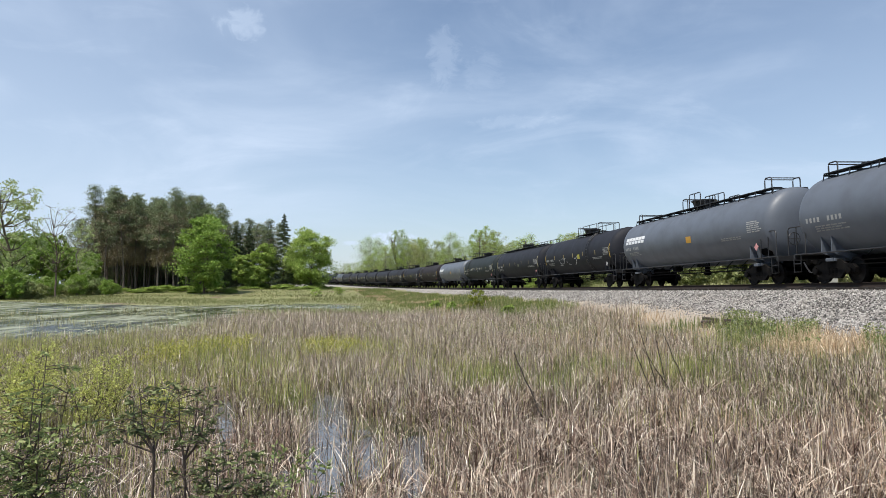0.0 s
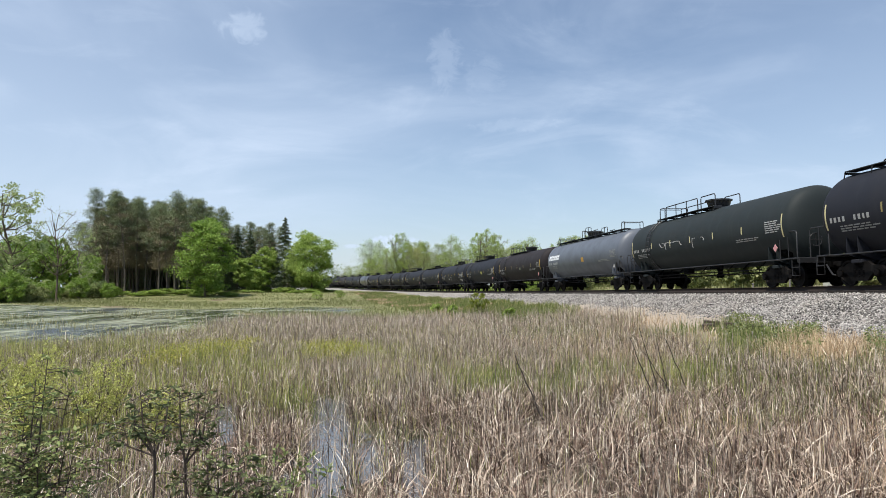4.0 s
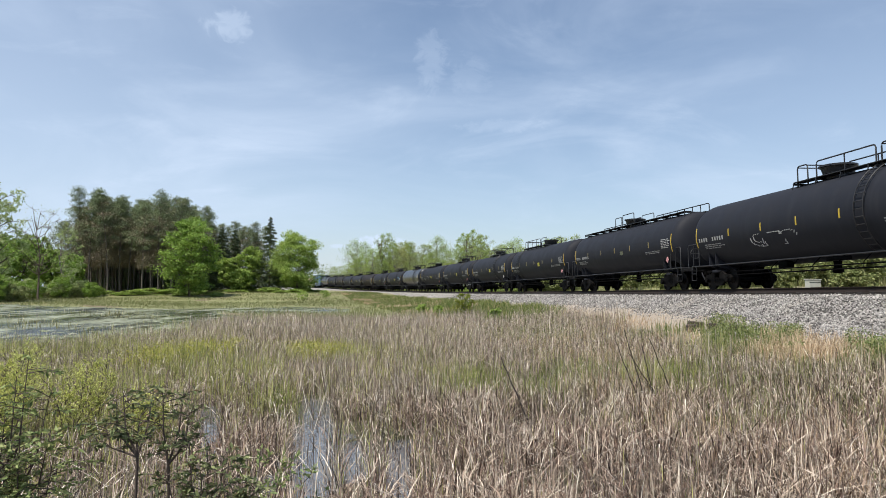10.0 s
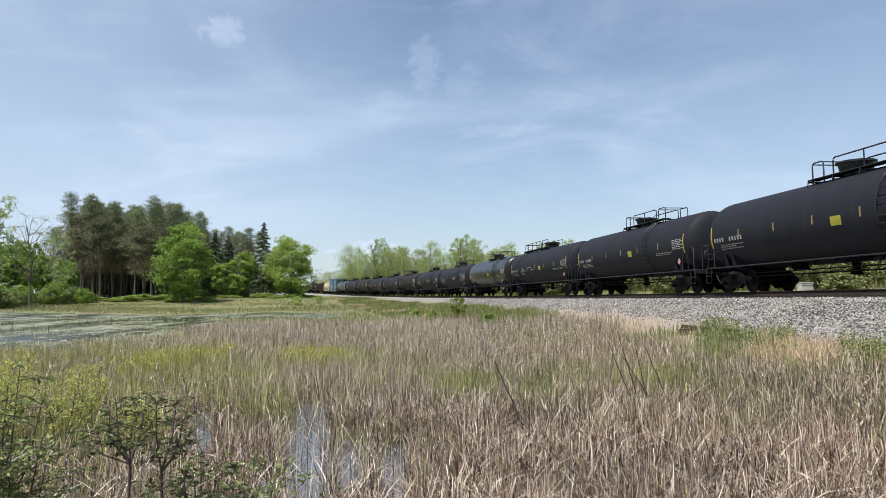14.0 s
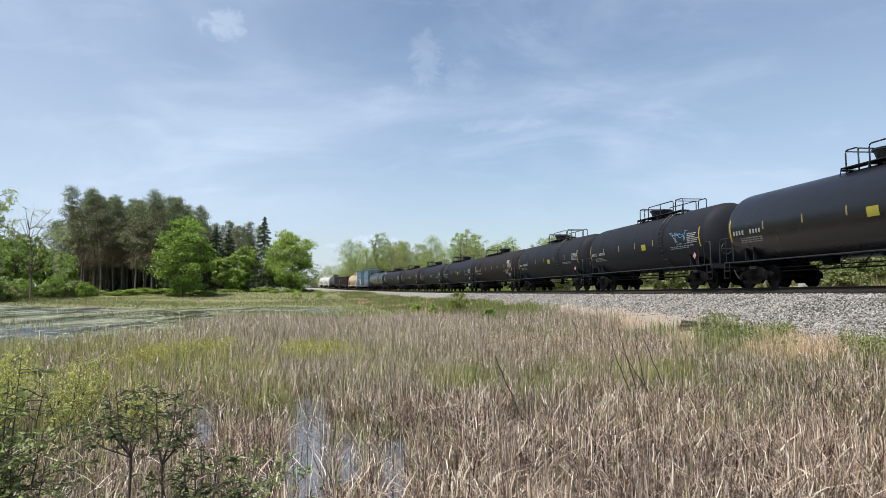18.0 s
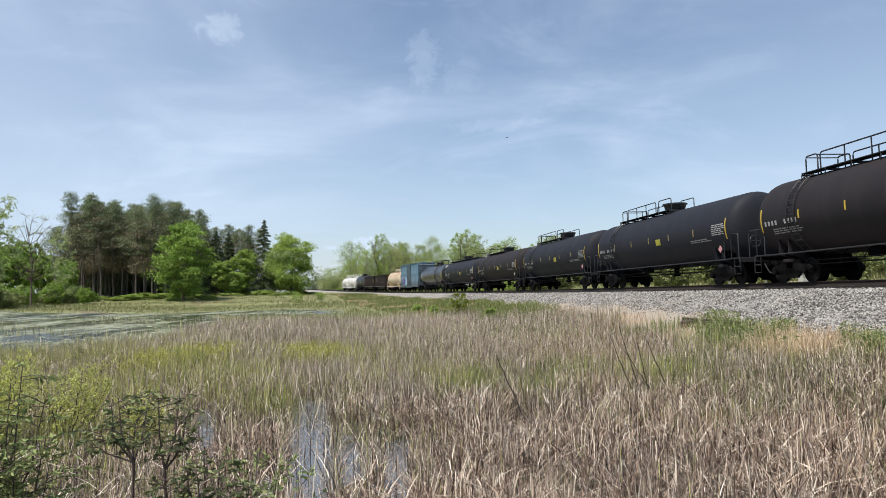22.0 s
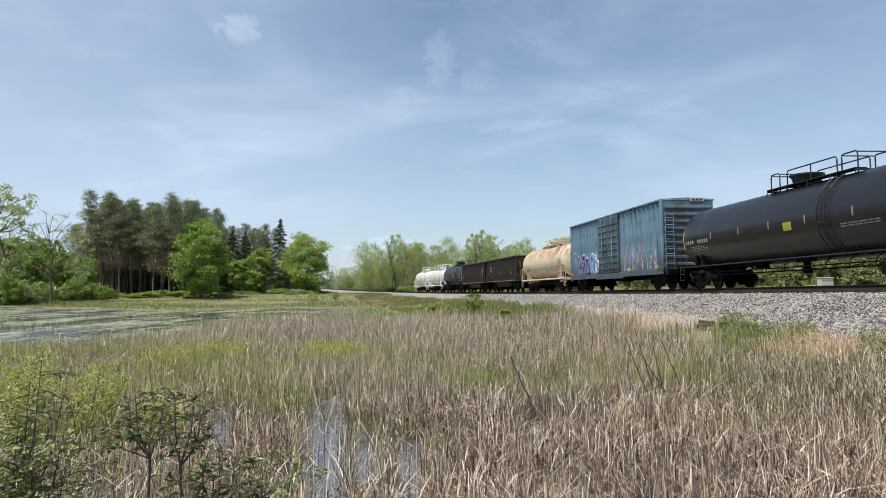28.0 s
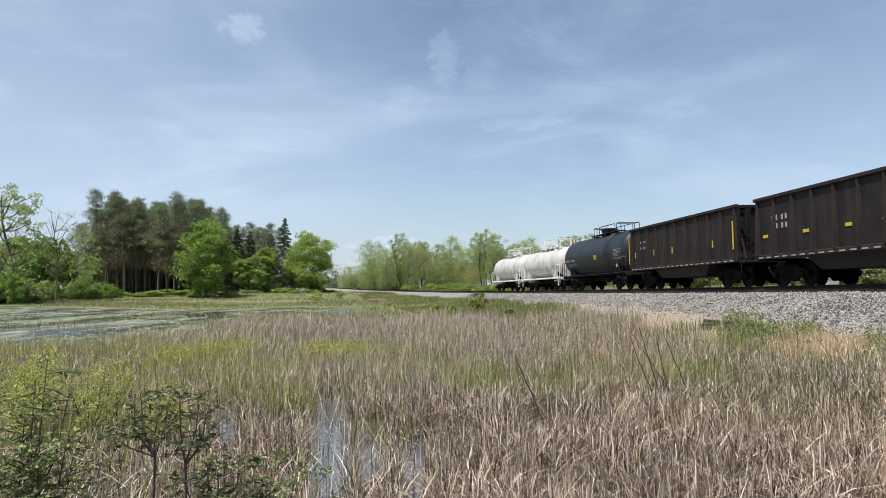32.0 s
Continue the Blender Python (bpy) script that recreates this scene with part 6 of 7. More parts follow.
def boxcar(length):
    car = tagged(new("boxcar"), "weathered light-blue boxcar with ribbed sides and sprayed graffiti", "boxcar")
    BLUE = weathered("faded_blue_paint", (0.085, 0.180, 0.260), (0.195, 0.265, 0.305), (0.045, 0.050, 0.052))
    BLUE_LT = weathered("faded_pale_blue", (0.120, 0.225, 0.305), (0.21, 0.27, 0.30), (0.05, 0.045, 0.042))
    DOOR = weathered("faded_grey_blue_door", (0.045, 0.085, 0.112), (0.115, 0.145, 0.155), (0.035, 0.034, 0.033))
    # end plate darker than its ribs: recess shade is put into the colour
    END = weathered("sooty_shaded_end", (0.060, 0.115, 0.155), (0.12, 0.17, 0.20), (0.025, 0.027, 0.030))
    WASH = sprayed("sprayed_wash")
    half, hl, w, z0, z1 = length / 2, 7.8, 1.45, 1.05, 4.71
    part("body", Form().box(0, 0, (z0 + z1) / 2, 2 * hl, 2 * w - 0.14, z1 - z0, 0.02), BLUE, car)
    roof = Form()
    prof = [(-w - 0.06, z1 - 0.02), (-w - 0.06, z1 + 0.05), (0, z1 + 0.13), (w + 0.06, z1 + 0.05), (w + 0.06, z1 - 0.02)]
    roof.add([(sx * (hl + 0.03), y, z) for sx in (-1, 1) for y, z in prof], [(0, 1, 2, 3, 4), (9, 8, 7, 6, 5), (0, 5, 6, 1), (1, 6, 7, 2), (2, 7, 8, 3), (3, 8, 9, 4), (4, 9, 5, 0)])
    part("roof", roof, BLUE_LT, car, "faded blue sheet roof")
    for i in range(14):
        x = -hl + 0.55 + (2 * hl - 1.1) * i / 13
        part("roof_rib", once("roof_rib", lambda: Form().add([(dx, y, z + up) for dx in (-0.05, 0.05) for y, z, up in ((-w - 0.05, z1 + 0.05, -0.01), (0, z1 + 0.13, -0.01), (w + 0.05, z1 + 0.05, -0.01), (-w - 0.05, z1 + 0.05, 0.012), (0, z1 + 0.13, 0.015), (w + 0.05, z1 + 0.05, 0.012))], [(0, 1, 4, 3), (1, 2, 5, 4), (6, 9, 10, 7), (7, 10, 11, 8), (3, 4, 10, 9), (4, 5, 11, 10), (0, 3, 9, 6), (2, 8, 11, 5)]).mesh("roof_rib")), BLUE_LT, car, m=pose(x, 0, 0))
    rib = Form()
    rib.add([(-0.11, 0, z0), (-0.05, -0.075, z0), (0.05, -0.075, z0), (0.11, 0, z0), (-0.11, 0, z1), (-0.05, -0.075, z1), (0.05, -0.075, z1), (0.11, 0, z1)], [(0, 1, 5, 4), (1, 2, 6, 5), (2, 3, 7, 6), (4, 5, 6, 7), (0, 3, 2, 1)])
    rib_me = rib.mesh("side_rib")
    d0, d1 = -1.75, 1.75
    for sy, turn in ((-1, 0), (1, 180)):
        for i in range(26):
            x = -hl + 0.12 + (2 * hl - 0.24) * i / 25
            if d0 - 0.1 < x < d1 + 0.1:
                continue
            part("side_rib", rib_me, BLUE, car, m=pose(x, sy * (w - 0.072), 0, 0, 0, turn))
        for k, (a, b) in enumerate(((d0, 0.0), (0.02, d1))):
            door = part("door", Form().box((a + b) / 2, sy * (w + 0.02), (z0 + z1) / 2, b - a - 0.03, 0.10, z1 - z0 - 0.12, 0.02), DOOR, car, "grey-blue sliding door with level ribs")
            for j in range(8):
                part("door_rib", Form().box((a + b) / 2, sy * (w + 0.09), z0 + 0.3 + j * 0.40, b - a - 0.25, 0.06, 0.10, 0.025), DOOR, door)
            part("lock_rod", Form().tube([((a + b) / 2, sy * (w + 0.14), z0), ((a + b) / 2, sy * (w + 0.14), z1 - 0.1)], 0.03, 6), BLUE_LT, door)
        part("side_sill", Form().box(0, sy * (w - 0.03), z0 - 0.10, 2 * hl, 0.10, 0.30, 0.02), BLUE, car)
        part("door_sill", Form().box(0, sy * (w + 0.02), z0 - 0.16, 4.6, 0.10, 0.34, 0.02), BLUE, car)
    for sx, turn in ((1, 0), (-1, 180)):
        end = part("end_wall", Form().box(hl - 0.02, 0, (z0 + z1) / 2, 0.06, 2 * w, z1 - z0, 0.01), END, car, "sooty ribbed end wall, shaded darker between its ribs", m=pose(0, 0, 0, 0, 0, turn))
        for j in range(9):
            part("end_rib", once("end_rib", lambda: Form().add([(0, -1.36, -0.12), (0.09, -1.30, -0.04), (0.09, -1.30, 0.05), (0, -1.36, 0.13), (0, 1.36, -0.12), (0.09, 1.30, -0.04), (0.09, 1.30, 0.05), (0, 1.36, 0.13)], [(0, 1, 5, 4), (1, 2, 6, 5), (2, 3, 7, 6), (0, 3, 2, 1), (4, 5, 6, 7)]).mesh("end_rib")), BLUE_LT, end, m=pose(hl + 0.005, 0, z0 + 0.25 + j * 0.375))
        part("corner_post", Form().box(hl + 0.01, -w, (z0 + z1) / 2, 0.14, 0.14, z1 - z0, 0.02), BLUE_LT, car, m=pose(0, 0, 0, 0, 0, turn))
        lad = Form()
        for k in range(8):
            lad.tube([(hl + 0.16, -1.32, z0 + 0.05 + k * 0.38), (hl + 0.16, -0.86, z0 + 0.05 + k * 0.38)], 0.018, 5)
        for y in (-1.32, -0.86):
            lad.tube([(hl + 0.16, y, z0 - 0.3), (hl + 0.16, y, z0 + 2.9)], 0.02, 5)
        part("end_ladder", lad, BLUE_LT, car, m=pose(0, 0, 0, 0, 0, turn))
        slad = Form()
        for k in range(5):
            slad.tube([(-0.22, 0, z0 + 0.15 + k * 0.38), (0.22, 0, z0 + 0.15 + k * 0.38)], 0.018, 5)
        for x in (-0.22, 0.22):
            slad.tube([(x, 0, z0 - 0.1), (x, 0, z0 + 1.85)], 0.018, 5)
        part("side_ladder", slad, BLUE_LT, car, m=pose(sx * (hl - 0.35), -w - 0.08, 0))
        add_truck(car, sx * (half - 2.6))
        part("end_sill", Form().box(hl + 0.1, 0, 0.92, 0.3, 2.6, 0.26, 0.03), UNDER, car, m=pose(0, 0, 0, 0, 0, turn))
        part("crossover_step", Form().box(hl + 0.38, 0, 1.08, 0.3, 1.5, 0.04, 0.01), UNDER, car, m=pose(0, 0, 0, 0, 0, turn))
    part("end_sign", Form().box(hl + 0.03, 0.55, z1 + 0.02, 0.03, 0.75, 0.2, 0.005), STENCIL, car, "white sign with dark marks")
    part("sign_marks", Form().box(hl + 0.05, 0.35, z1 + 0.02, 0.012, 0.12, 0.1, 0).box(hl + 0.05, 0.55, z1 + 0.02, 0.012, 0.12, 0.1, 0).box(hl + 0.05, 0.75, z1 + 0.02, 0.012, 0.12, 0.1, 0), RAILBAR, car)
    part("center_sill", Form().box(0, 0, 0.78, 2 * hl, 0.4, 0.36, 0.03), UNDER, car)
    part("brake_tank", Form().lathe([(-0.6, 0.05), (-0.55, 0.22), (0.55, 0.22), (0.6, 0.05)], 14, "x", (1.2, -0.8, 0.72)), UNDER, car, smooth=True)
    add_ends(car, half)
    # sprayed letters and smears, low on the flank; plain shapes
    rng = random.Random(8)
    cols = {n: plain("spray_" + n, c, 0.65, 0, 0.3, 5) for n, c in dict(white=(0.36, 0.38, 0.43), violet=(0.085, 0.07, 0.17), blue=(0.10, 0.24, 0.40), teal=(0.14, 0.31, 0.33), pink=(0.30, 0.22, 0.26), red=(0.15, 0.12, 0.13)).items()}
    y = -w - 0.012
    x = -hl + 1.5
    for k, (c, back) in enumerate((("white", "violet"), ("white", "violet"), ("white", "violet"), ("white", "blue"), ("blue", "white"), ("white", "blue"))):
        lx, lz, hgt, tilt = x + k * 0.92, z0 + 0.14, 1.25 + 0.15 * math.sin(k * 2.3), rng.uniform(-0.12, 0.12)
        mid, tall, wide = ((0.66, 0.30, 0.26), (0.66, 0.28, 0.30), (0.50, 0.46, 0.30), (0.50, 0.44, 0.24), (0.36, 0.30, 0.30), (0.55, 0.38, 0.32))[k]
        loop = [(lx + 0.36 + wide * math.cos(t) + tilt * math.sin(t), y + 0.075, lz + hgt * (mid + tall * math.sin(t))) for t in np.linspace(0, 2 * math.pi, 17)]
        stroke = [(lx + 0.08 - tilt * 0.3, y + 0.075, lz), (lx + 0.08, y + 0.075, lz + hgt * 0.5), (lx + 0.10 + tilt, y + 0.075, lz + hgt)]
        leg = [(lx + 0.30, y + 0.075, lz + hgt * mid), (lx + 0.52, y + 0.075, lz + hgt * 0.25), (lx + 0.70, y + 0.075, lz + 0.02)]
        for nm, r_ in ((back, 0.098), (c, 0.105)):
            f = Form()
            for path in ((loop, stroke) if k in (2, 4) else (loop, stroke, leg) if k % 2 else (loop, leg, stroke)[: 2 + k % 3 % 2]):
                if nm == c:
                    f.tube(path, r_, 10, r_)
                else:
                    f.tube([(px_ + 0.05, py_ + 0.012, pz_ - 0.04) for px_, py_, pz_ in path], r_ + 0.025, 10, r_ + 0.025)
            part("graffiti", f, cols[nm], car, "sprayed rounded shapes in white, violet and blue", smooth=True)
    for i in range(26):
        x = -hl + 0.12 + (2 * hl - 0.24) * i / 25
        if x < -6.6 or -2.2 < x < 2.0 or x > 7.0:
            continue
        top = 2.95 if x > 0 else 2.5
        part("sprayed_paint", Form().box(x + 0.307, -w + 0.066, (z0 + top) / 2 + 0.05, 0.39, 0.006, top - z0 - 0.1, 0), WASH, car, "faded pink, teal and white spray paint")
        part("sprayed_paint", Form().box(x, -w - 0.008, (z0 + top) / 2 + 0.05, 0.10, 0.006, top - z0 - 0.1, 0), WASH, car, "faded pink, teal and white spray paint")
    for x in (-hl + 0.35, hl - 0.75, -3.0, 3.2):
        part("reflector", Form().box(x, -w - 0.01, z0 + 0.15, 0.45, 0.02, 0.16, 0.004), YELLOW, car)
    part("lettering", Form().box(-hl + 0.75, -w - 0.006, 2.72, 0.07, 0.012, 0.16, 0).box(-hl + 0.92, -w - 0.006, 2.72, 0.07, 0.012, 0.16, 0).box(-hl + 1.15, -w - 0.006, 2.72, 0.22, 0.012, 0.16, 0).box(hl - 0.75, -w - 0.006, 1.95, 0.26, 0.012, 0.40, 0), STENCIL, car, "white painted car markings")
    return car


def gondola(length, label, seed):
    car = tagged(new("gondola_car"), label, "gondola car", "gondola cars of the train")
    BODY = once("gon_paint", lambda: paint("gondola_brown", (0.0115, 0.0090, 0.0090), (0.040, 0.028, 0.023), rough=0.66, dirty=0.7, spec=0.3))
    # lighter copy of the body brown: light on posts and chords painted in
    LIT_BROWN = once("gon_lit_paint", lambda: paint("gondola_lit_brown", (0.022, 0.0165, 0.0155), (0.055, 0.040, 0.033), rough=0.7, dirty=0.7, spec=0.25))
    RUST = once("gon_rust", lambda: paint("rust_orange", (0.23, 0.105, 0.045), (0.07, 0.045, 0.035), rough=0.85, dirty=0.6))
    DUST = once("gon_dust", lambda: paint("sill_dust", (0.13, 0.11, 0.10), (0.05, 0.04, 0.035), rough=0.8, dirty=0.9, spec=0.2))
    half, L = length / 2, round(length, 1)
    hl, w, z0, z1, zt = half - 0.75, 1.48, 1.12, 3.42, 0.55
    # side plates, floor tub, ends
    for sy in (-1, 1):
        part("side_plate", Form().box(0, sy * (w - 0.03), (z0 + z1) / 2, 2 * hl, 0.05, z1 - z0, 0.005), BODY, car)
        part("top_chord", Form().box(0, sy * (w + 0.02), z1 + 0.02, 2 * hl + 0.08, 0.17, 0.13, 0.02), LIT_BROWN, car)
        part("side_sill", Form().box(0, sy * (w + 0.03), z0 + 0.02, 2 * hl, 0.13, 0.18, 0.02), LIT_BROWN, car)
        for i in range(11):
            x = -hl + 0.16 + (2 * hl - 0.32) * i / 10
            part("side_post", once("gon_post", lambda: Form().add([(-0.10, 0, 1.2), (-0.035, -0.19, 1.2), (0.035, -0.19, 1.2), (0.10, 0, 1.2), (-0.07, 0, 3.38), (-0.03, -0.09, 3.38), (0.03, -0.09, 3.38), (0.07, 0, 3.38)], [(0, 1, 5, 4), (1, 2, 6, 5), (2, 3, 7, 6), (4, 5, 6, 7), (0, 3, 2, 1)]).mesh("side_post")), LIT_BROWN, car, m=pose(x, sy * (w - 0.01), 0, 0, 0, 0 if sy < 0 else 180))
        tub = Form()
        x1, x2 = hl - 2.9, hl - 3.6
        tub.add([(-x1, sy * 1.35, z0), (x1, sy * 1.35, z0), (x2, sy * 1.15, zt), (-x2, sy * 1.15, zt), (-x1, sy * 0.2, z0), (x1, sy * 0.2, z0), (x2, sy * 0.2, zt), (-x2, sy * 0.2, zt)], [(0, 1, 2, 3), (4, 7, 6, 5), (0, 3, 7, 4), (1, 5, 6, 2), (3, 2, 6, 7), (0, 4, 5, 1)])
        part("tub", tub, BODY, car)
    part("floor", Form().box(0, 0, z0 + 0.1, 2 * hl, 2 * w - 0.1, 0.08, 0), BODY, car)
    part("center_sill", Form().box(0, 0, 0.84, 2 * half - 1.1, 0.42, 0.40, 0.03), UNDER, car)
    for sx, turn in ((1, 0), (-1, 180)):
        m = pose(0, 0, 0, 0, 0, turn)
        part("end_plate", Form().box(hl - 0.42, 0, 2.45, 0.06, 2 * w - 0.08, 1.95, 0.005), RUST if seed == 1 else BODY, car, m=m)
        part("end_chord", Form().box(hl - 0.35, 0, z1 + 0.03, 0.16, 2 * w, 0.14, 0.02), BODY, car, m=m)
        for y in (-0.9, -0.3, 0.3, 0.9):
            part("end_post", Form().box(hl - 0.30, y, 2.4, 0.16, 0.10, 1.9, 0.01), BODY, car, m=m)
        lad = Form()
        for k in range(7):
            lad.tube([(hl + 0.06, -1.42, 1.15 + k * 0.34), (hl + 0.06, -0.95, 1.15 + k * 0.34)], 0.02, 5)
        for y in (-1.42, -0.95):
            lad.tube([(hl + 0.06, y, 0.6), (hl + 0.06, y, 3.4)], 0.022, 5)
        part("end_ladder", lad, BODY, car, m=m)
        part("corner_brace", Form().tube([(hl - 0.35, -1.35, 3.3), (half - 0.45, -1.30, 1.15)], 0.05, 6).tube([(hl - 0.35, 1.35, 3.3), (half - 0.45, 1.30, 1.15)], 0.05, 6), BODY, car, m=m)
        part("end_platform", Form().box(half - 0.62, 0, 1.06, 0.5, 2.9, 0.08, 0.01), BODY, car, m=m)
        add_truck(car, sx * (half - 2.2))
    add_ends(car, half)
    y = -w - 0.02
    f = Form()
    for r_ in range(2):
        for k in range(4):
            f.box(-hl + 1.2 + k * 0.26 + (0.12 if k > 1 else 0), y + 0.012, 2.62 - r_ * 0.32, 0.11 if seed == 1 else 0.07, 0.014, 0.20 if seed == 1 else 0.12, 0)
    part("lettering", f, STENCIL, car, "white painted car markings")
    for x in (-hl + 0.65, -hl + 3.3, -hl + 5.6, hl - 5.0, hl - 2.2):
        part("reflector", Form().box(x, y + 0.01, 1.95, 0.34 if seed == 1 else 0.09, 0.02, 0.12 if seed == 1 else 0.34, 0.003), YELLOW, car)
    if seed == 2:
        for x, h in ((-hl + 0.1, 1.5), (hl - 0.1, 1.2)):
            part("reflector", Form().box(x, y - 0.15, 2.2, 0.09, 0.02, h, 0.003), YELLOW, car)
    for k in range(22):
        part("sill_dash", once(("gon_dash", L), lambda: Form().box(0, -w - 0.10, z0, (2 * hl - 0.3) / 40, 0.012, 0.045, 0).mesh("sill_dash")), STENCIL, car, m=pose((2 * hl - 0.3) * ((k + 0.5) / 22 - 0.5), 0, 0))
    for k in range(10):
        x = -hl + 0.16 + (2 * hl - 0.32) * (k + 0.5) / 10
        part("dust_streak", Form().add([(x - 0.52, y + 0.03, 1.23), (x + 0.52, y + 0.03, 1.23), (x + 0.48, y + 0.03, 1.33), (x + 0.1, y + 0.03, 1.30), (x - 0.3, y + 0.03, 1.36), (x - 0.5, y + 0.03, 1.30)], [(0, 1, 2, 3, 4, 5)]), DUST, car, "pale dust along the sill")
    return car


def old_tank(length, label, mat, bar, seed, r, zc, frame_mat, group="short tank cars"):
    """An older tank car on a full frame, with a running board along the sill."""
    car = tank_car(length, mat, "A", label, seed, r=r, zc=zc, bar=bar, marks=seed in (50, 51), arcs=False, placard=seed == 51, group=group, tall=0.9 if seed == 51 else 0.85 if seed == 50 else 1.25)
    half = length / 2
    for y in (-1.35, 1.35):
        part("running_board", Form().box(0, y, 1.0, length - 2.0, 0.28, 0.10, 0.015), frame_mat, car)
    part("center_sill", Form().box(0, 0, 0.80, length - 1.6, 0.40, 0.36, 0.02), UNDER, car)
    return car


CARS.append(boxcar(car_length(23)))
TAN, _nt, _b = material("tan_paint_with_rust")
_n1, _n2 = noised(_nt, 0.8, 5, 0.6), noised(_nt, 1.0, 6, 0.7, stretch=(2.6, 1.0, 0.45))
_c = ramp(_nt, _n1, [(0.3, (0.53, 0.43, 0.29)), (0.55, (0.61, 0.51, 0.36)), (0.8, (0.44, 0.32, 0.19))])
_sp = _nt.nodes.new("ShaderNodeSeparateXYZ")
_tc = _nt.nodes.new("ShaderNodeTexCoord")
_nt.links.new(_tc.outputs["Object"], _sp.inputs[0])
_run = mul(_nt, clamp01(_nt, _n2, 0.46, 0.53), clamp01(_nt, _sp.outputs["Z"], 2.55, 3.3))
_c = mixed(_nt, _run, _c, (0.25, 0.085, 0.032))
_c = mixed(_nt, mul(_nt, clamp01(_nt, _n2, 0.60, 0.72), 0.6), _c, (0.30, 0.20, 0.12))
_c = mixed(_nt, mul(_nt, clamp01(_nt, noised(_nt, 1.1, 5, 0.65, stretch=(0.7, 1, 1.3)), 0.48, 0.64), mul(_nt, clamp01(_nt, _sp.outputs["Z"], 2.5, 1.5), 0.7)), _c, (0.36, 0.19, 0.085))      # orange-brown stains, denser low on the flank
_nt.links.new(_c, _b.inputs["Base Color"])
_b.inputs["Roughness"].default_value = 0.55
TAN_BAR = plain("tan_handrail", (0.52, 0.44, 0.33), 0.6)
CARS.append(old_tank(car_length(24), "tan tank car with rust stains run down from its top", TAN, TAN_BAR, 50, 1.40, 2.42, TAN_BAR))
CARS.append(gondola(car_length(25), "dark brown ribbed coal gondola with a rust-orange end", 1))
CARS.append(gondola(car_length(26), "dark brown ribbed coal gondola with yellow corner stripes", 2))
CARS.append(old_tank(car_length(27), "dark blue-grey short tank car with a railed dome", TANK_STEEL, RAILBAR, 51, 1.42, 2.38, UNDER))
CARS.append(old_tank(car_length(28), "short white tank car with white handrails, grimy seams", TANK_WHITE, WHITEBAR, 52, 1.30, 2.28, WHITEBAR))
CARS.append(old_tank(car_length(29), "dusty white tank car at the end of the train", TANK_WHITE, WHITEBAR, 53, 1.30, 2.28, WHITEBAR))

# ---- shrubs, sticks and small things near the camera ----
LEAF_DARK = leafy("dark_shrub_leaf", [(0.0, (0.095, 0.140, 0.050)), (0.5, (0.230, 0.300, 0.105)), (0.85, (0.44, 0.50, 0.20)), (1.0, (0.34, 0.26, 0.15))], patch=2.0, glow=0.3)
LEAF_LIME = leafy("lime_shrub_leaf", [(0.0, (0.282, 0.332, 0.071)), (0.5, (0.551, 0.589, 0.155)), (1.0, (0.833, 0.802, 0.320))], patch=2.0, glow=0.35)
LEAF_OLIVE = leafy("olive_shrub_leaf", [(0.0, (0.057, 0.077, 0.036)), (0.5, (0.132, 0.171, 0.069)), (0.85, (0.299, 0.341, 0.147)), (1.0, (0.276, 0.154, 0.105))], patch=2.0, glow=0.25)
TWIG = plain("dark_twig_bark", (0.075, 0.055, 0.044), 0.8, 0, 0.3, 20)


def long_leaves(name, at, way, length, mat, seed):
    """Pointed leaves: each is two faces folded along its rib."""
    rng = np.random.default_rng(seed)
    n = len(at)
    way = way / np.linalg.norm(way, axis=1)[:, None]
    side = np.cross(way, rng.normal(0, 1, (n, 3)) + np.array([0, 0, 1.2]))
    side /= np.linalg.norm(side, axis=1)[:, None]
    up = np.cross(side, way)
    L = length * rng.uniform(0.6, 1.25, (n, 1))
    w = L * rng.uniform(0.15, 0.24, (n, 1))
    mid = at + way * L * 0.5 - up * L * 0.06
    tip = at + way * L - up * L * 0.16
    v = np.stack([at, mid + side * w + up * w * 0.4, tip, mid - side * w + up * w * 0.4], 1)
    q = np.array([(0, 1, 2), (0, 2, 3)])
    return quick_mesh(name, v.reshape(-1, 3), (q[None] + 4 * np.arange(n)[:, None, None]).reshape(-1, 3), mat)


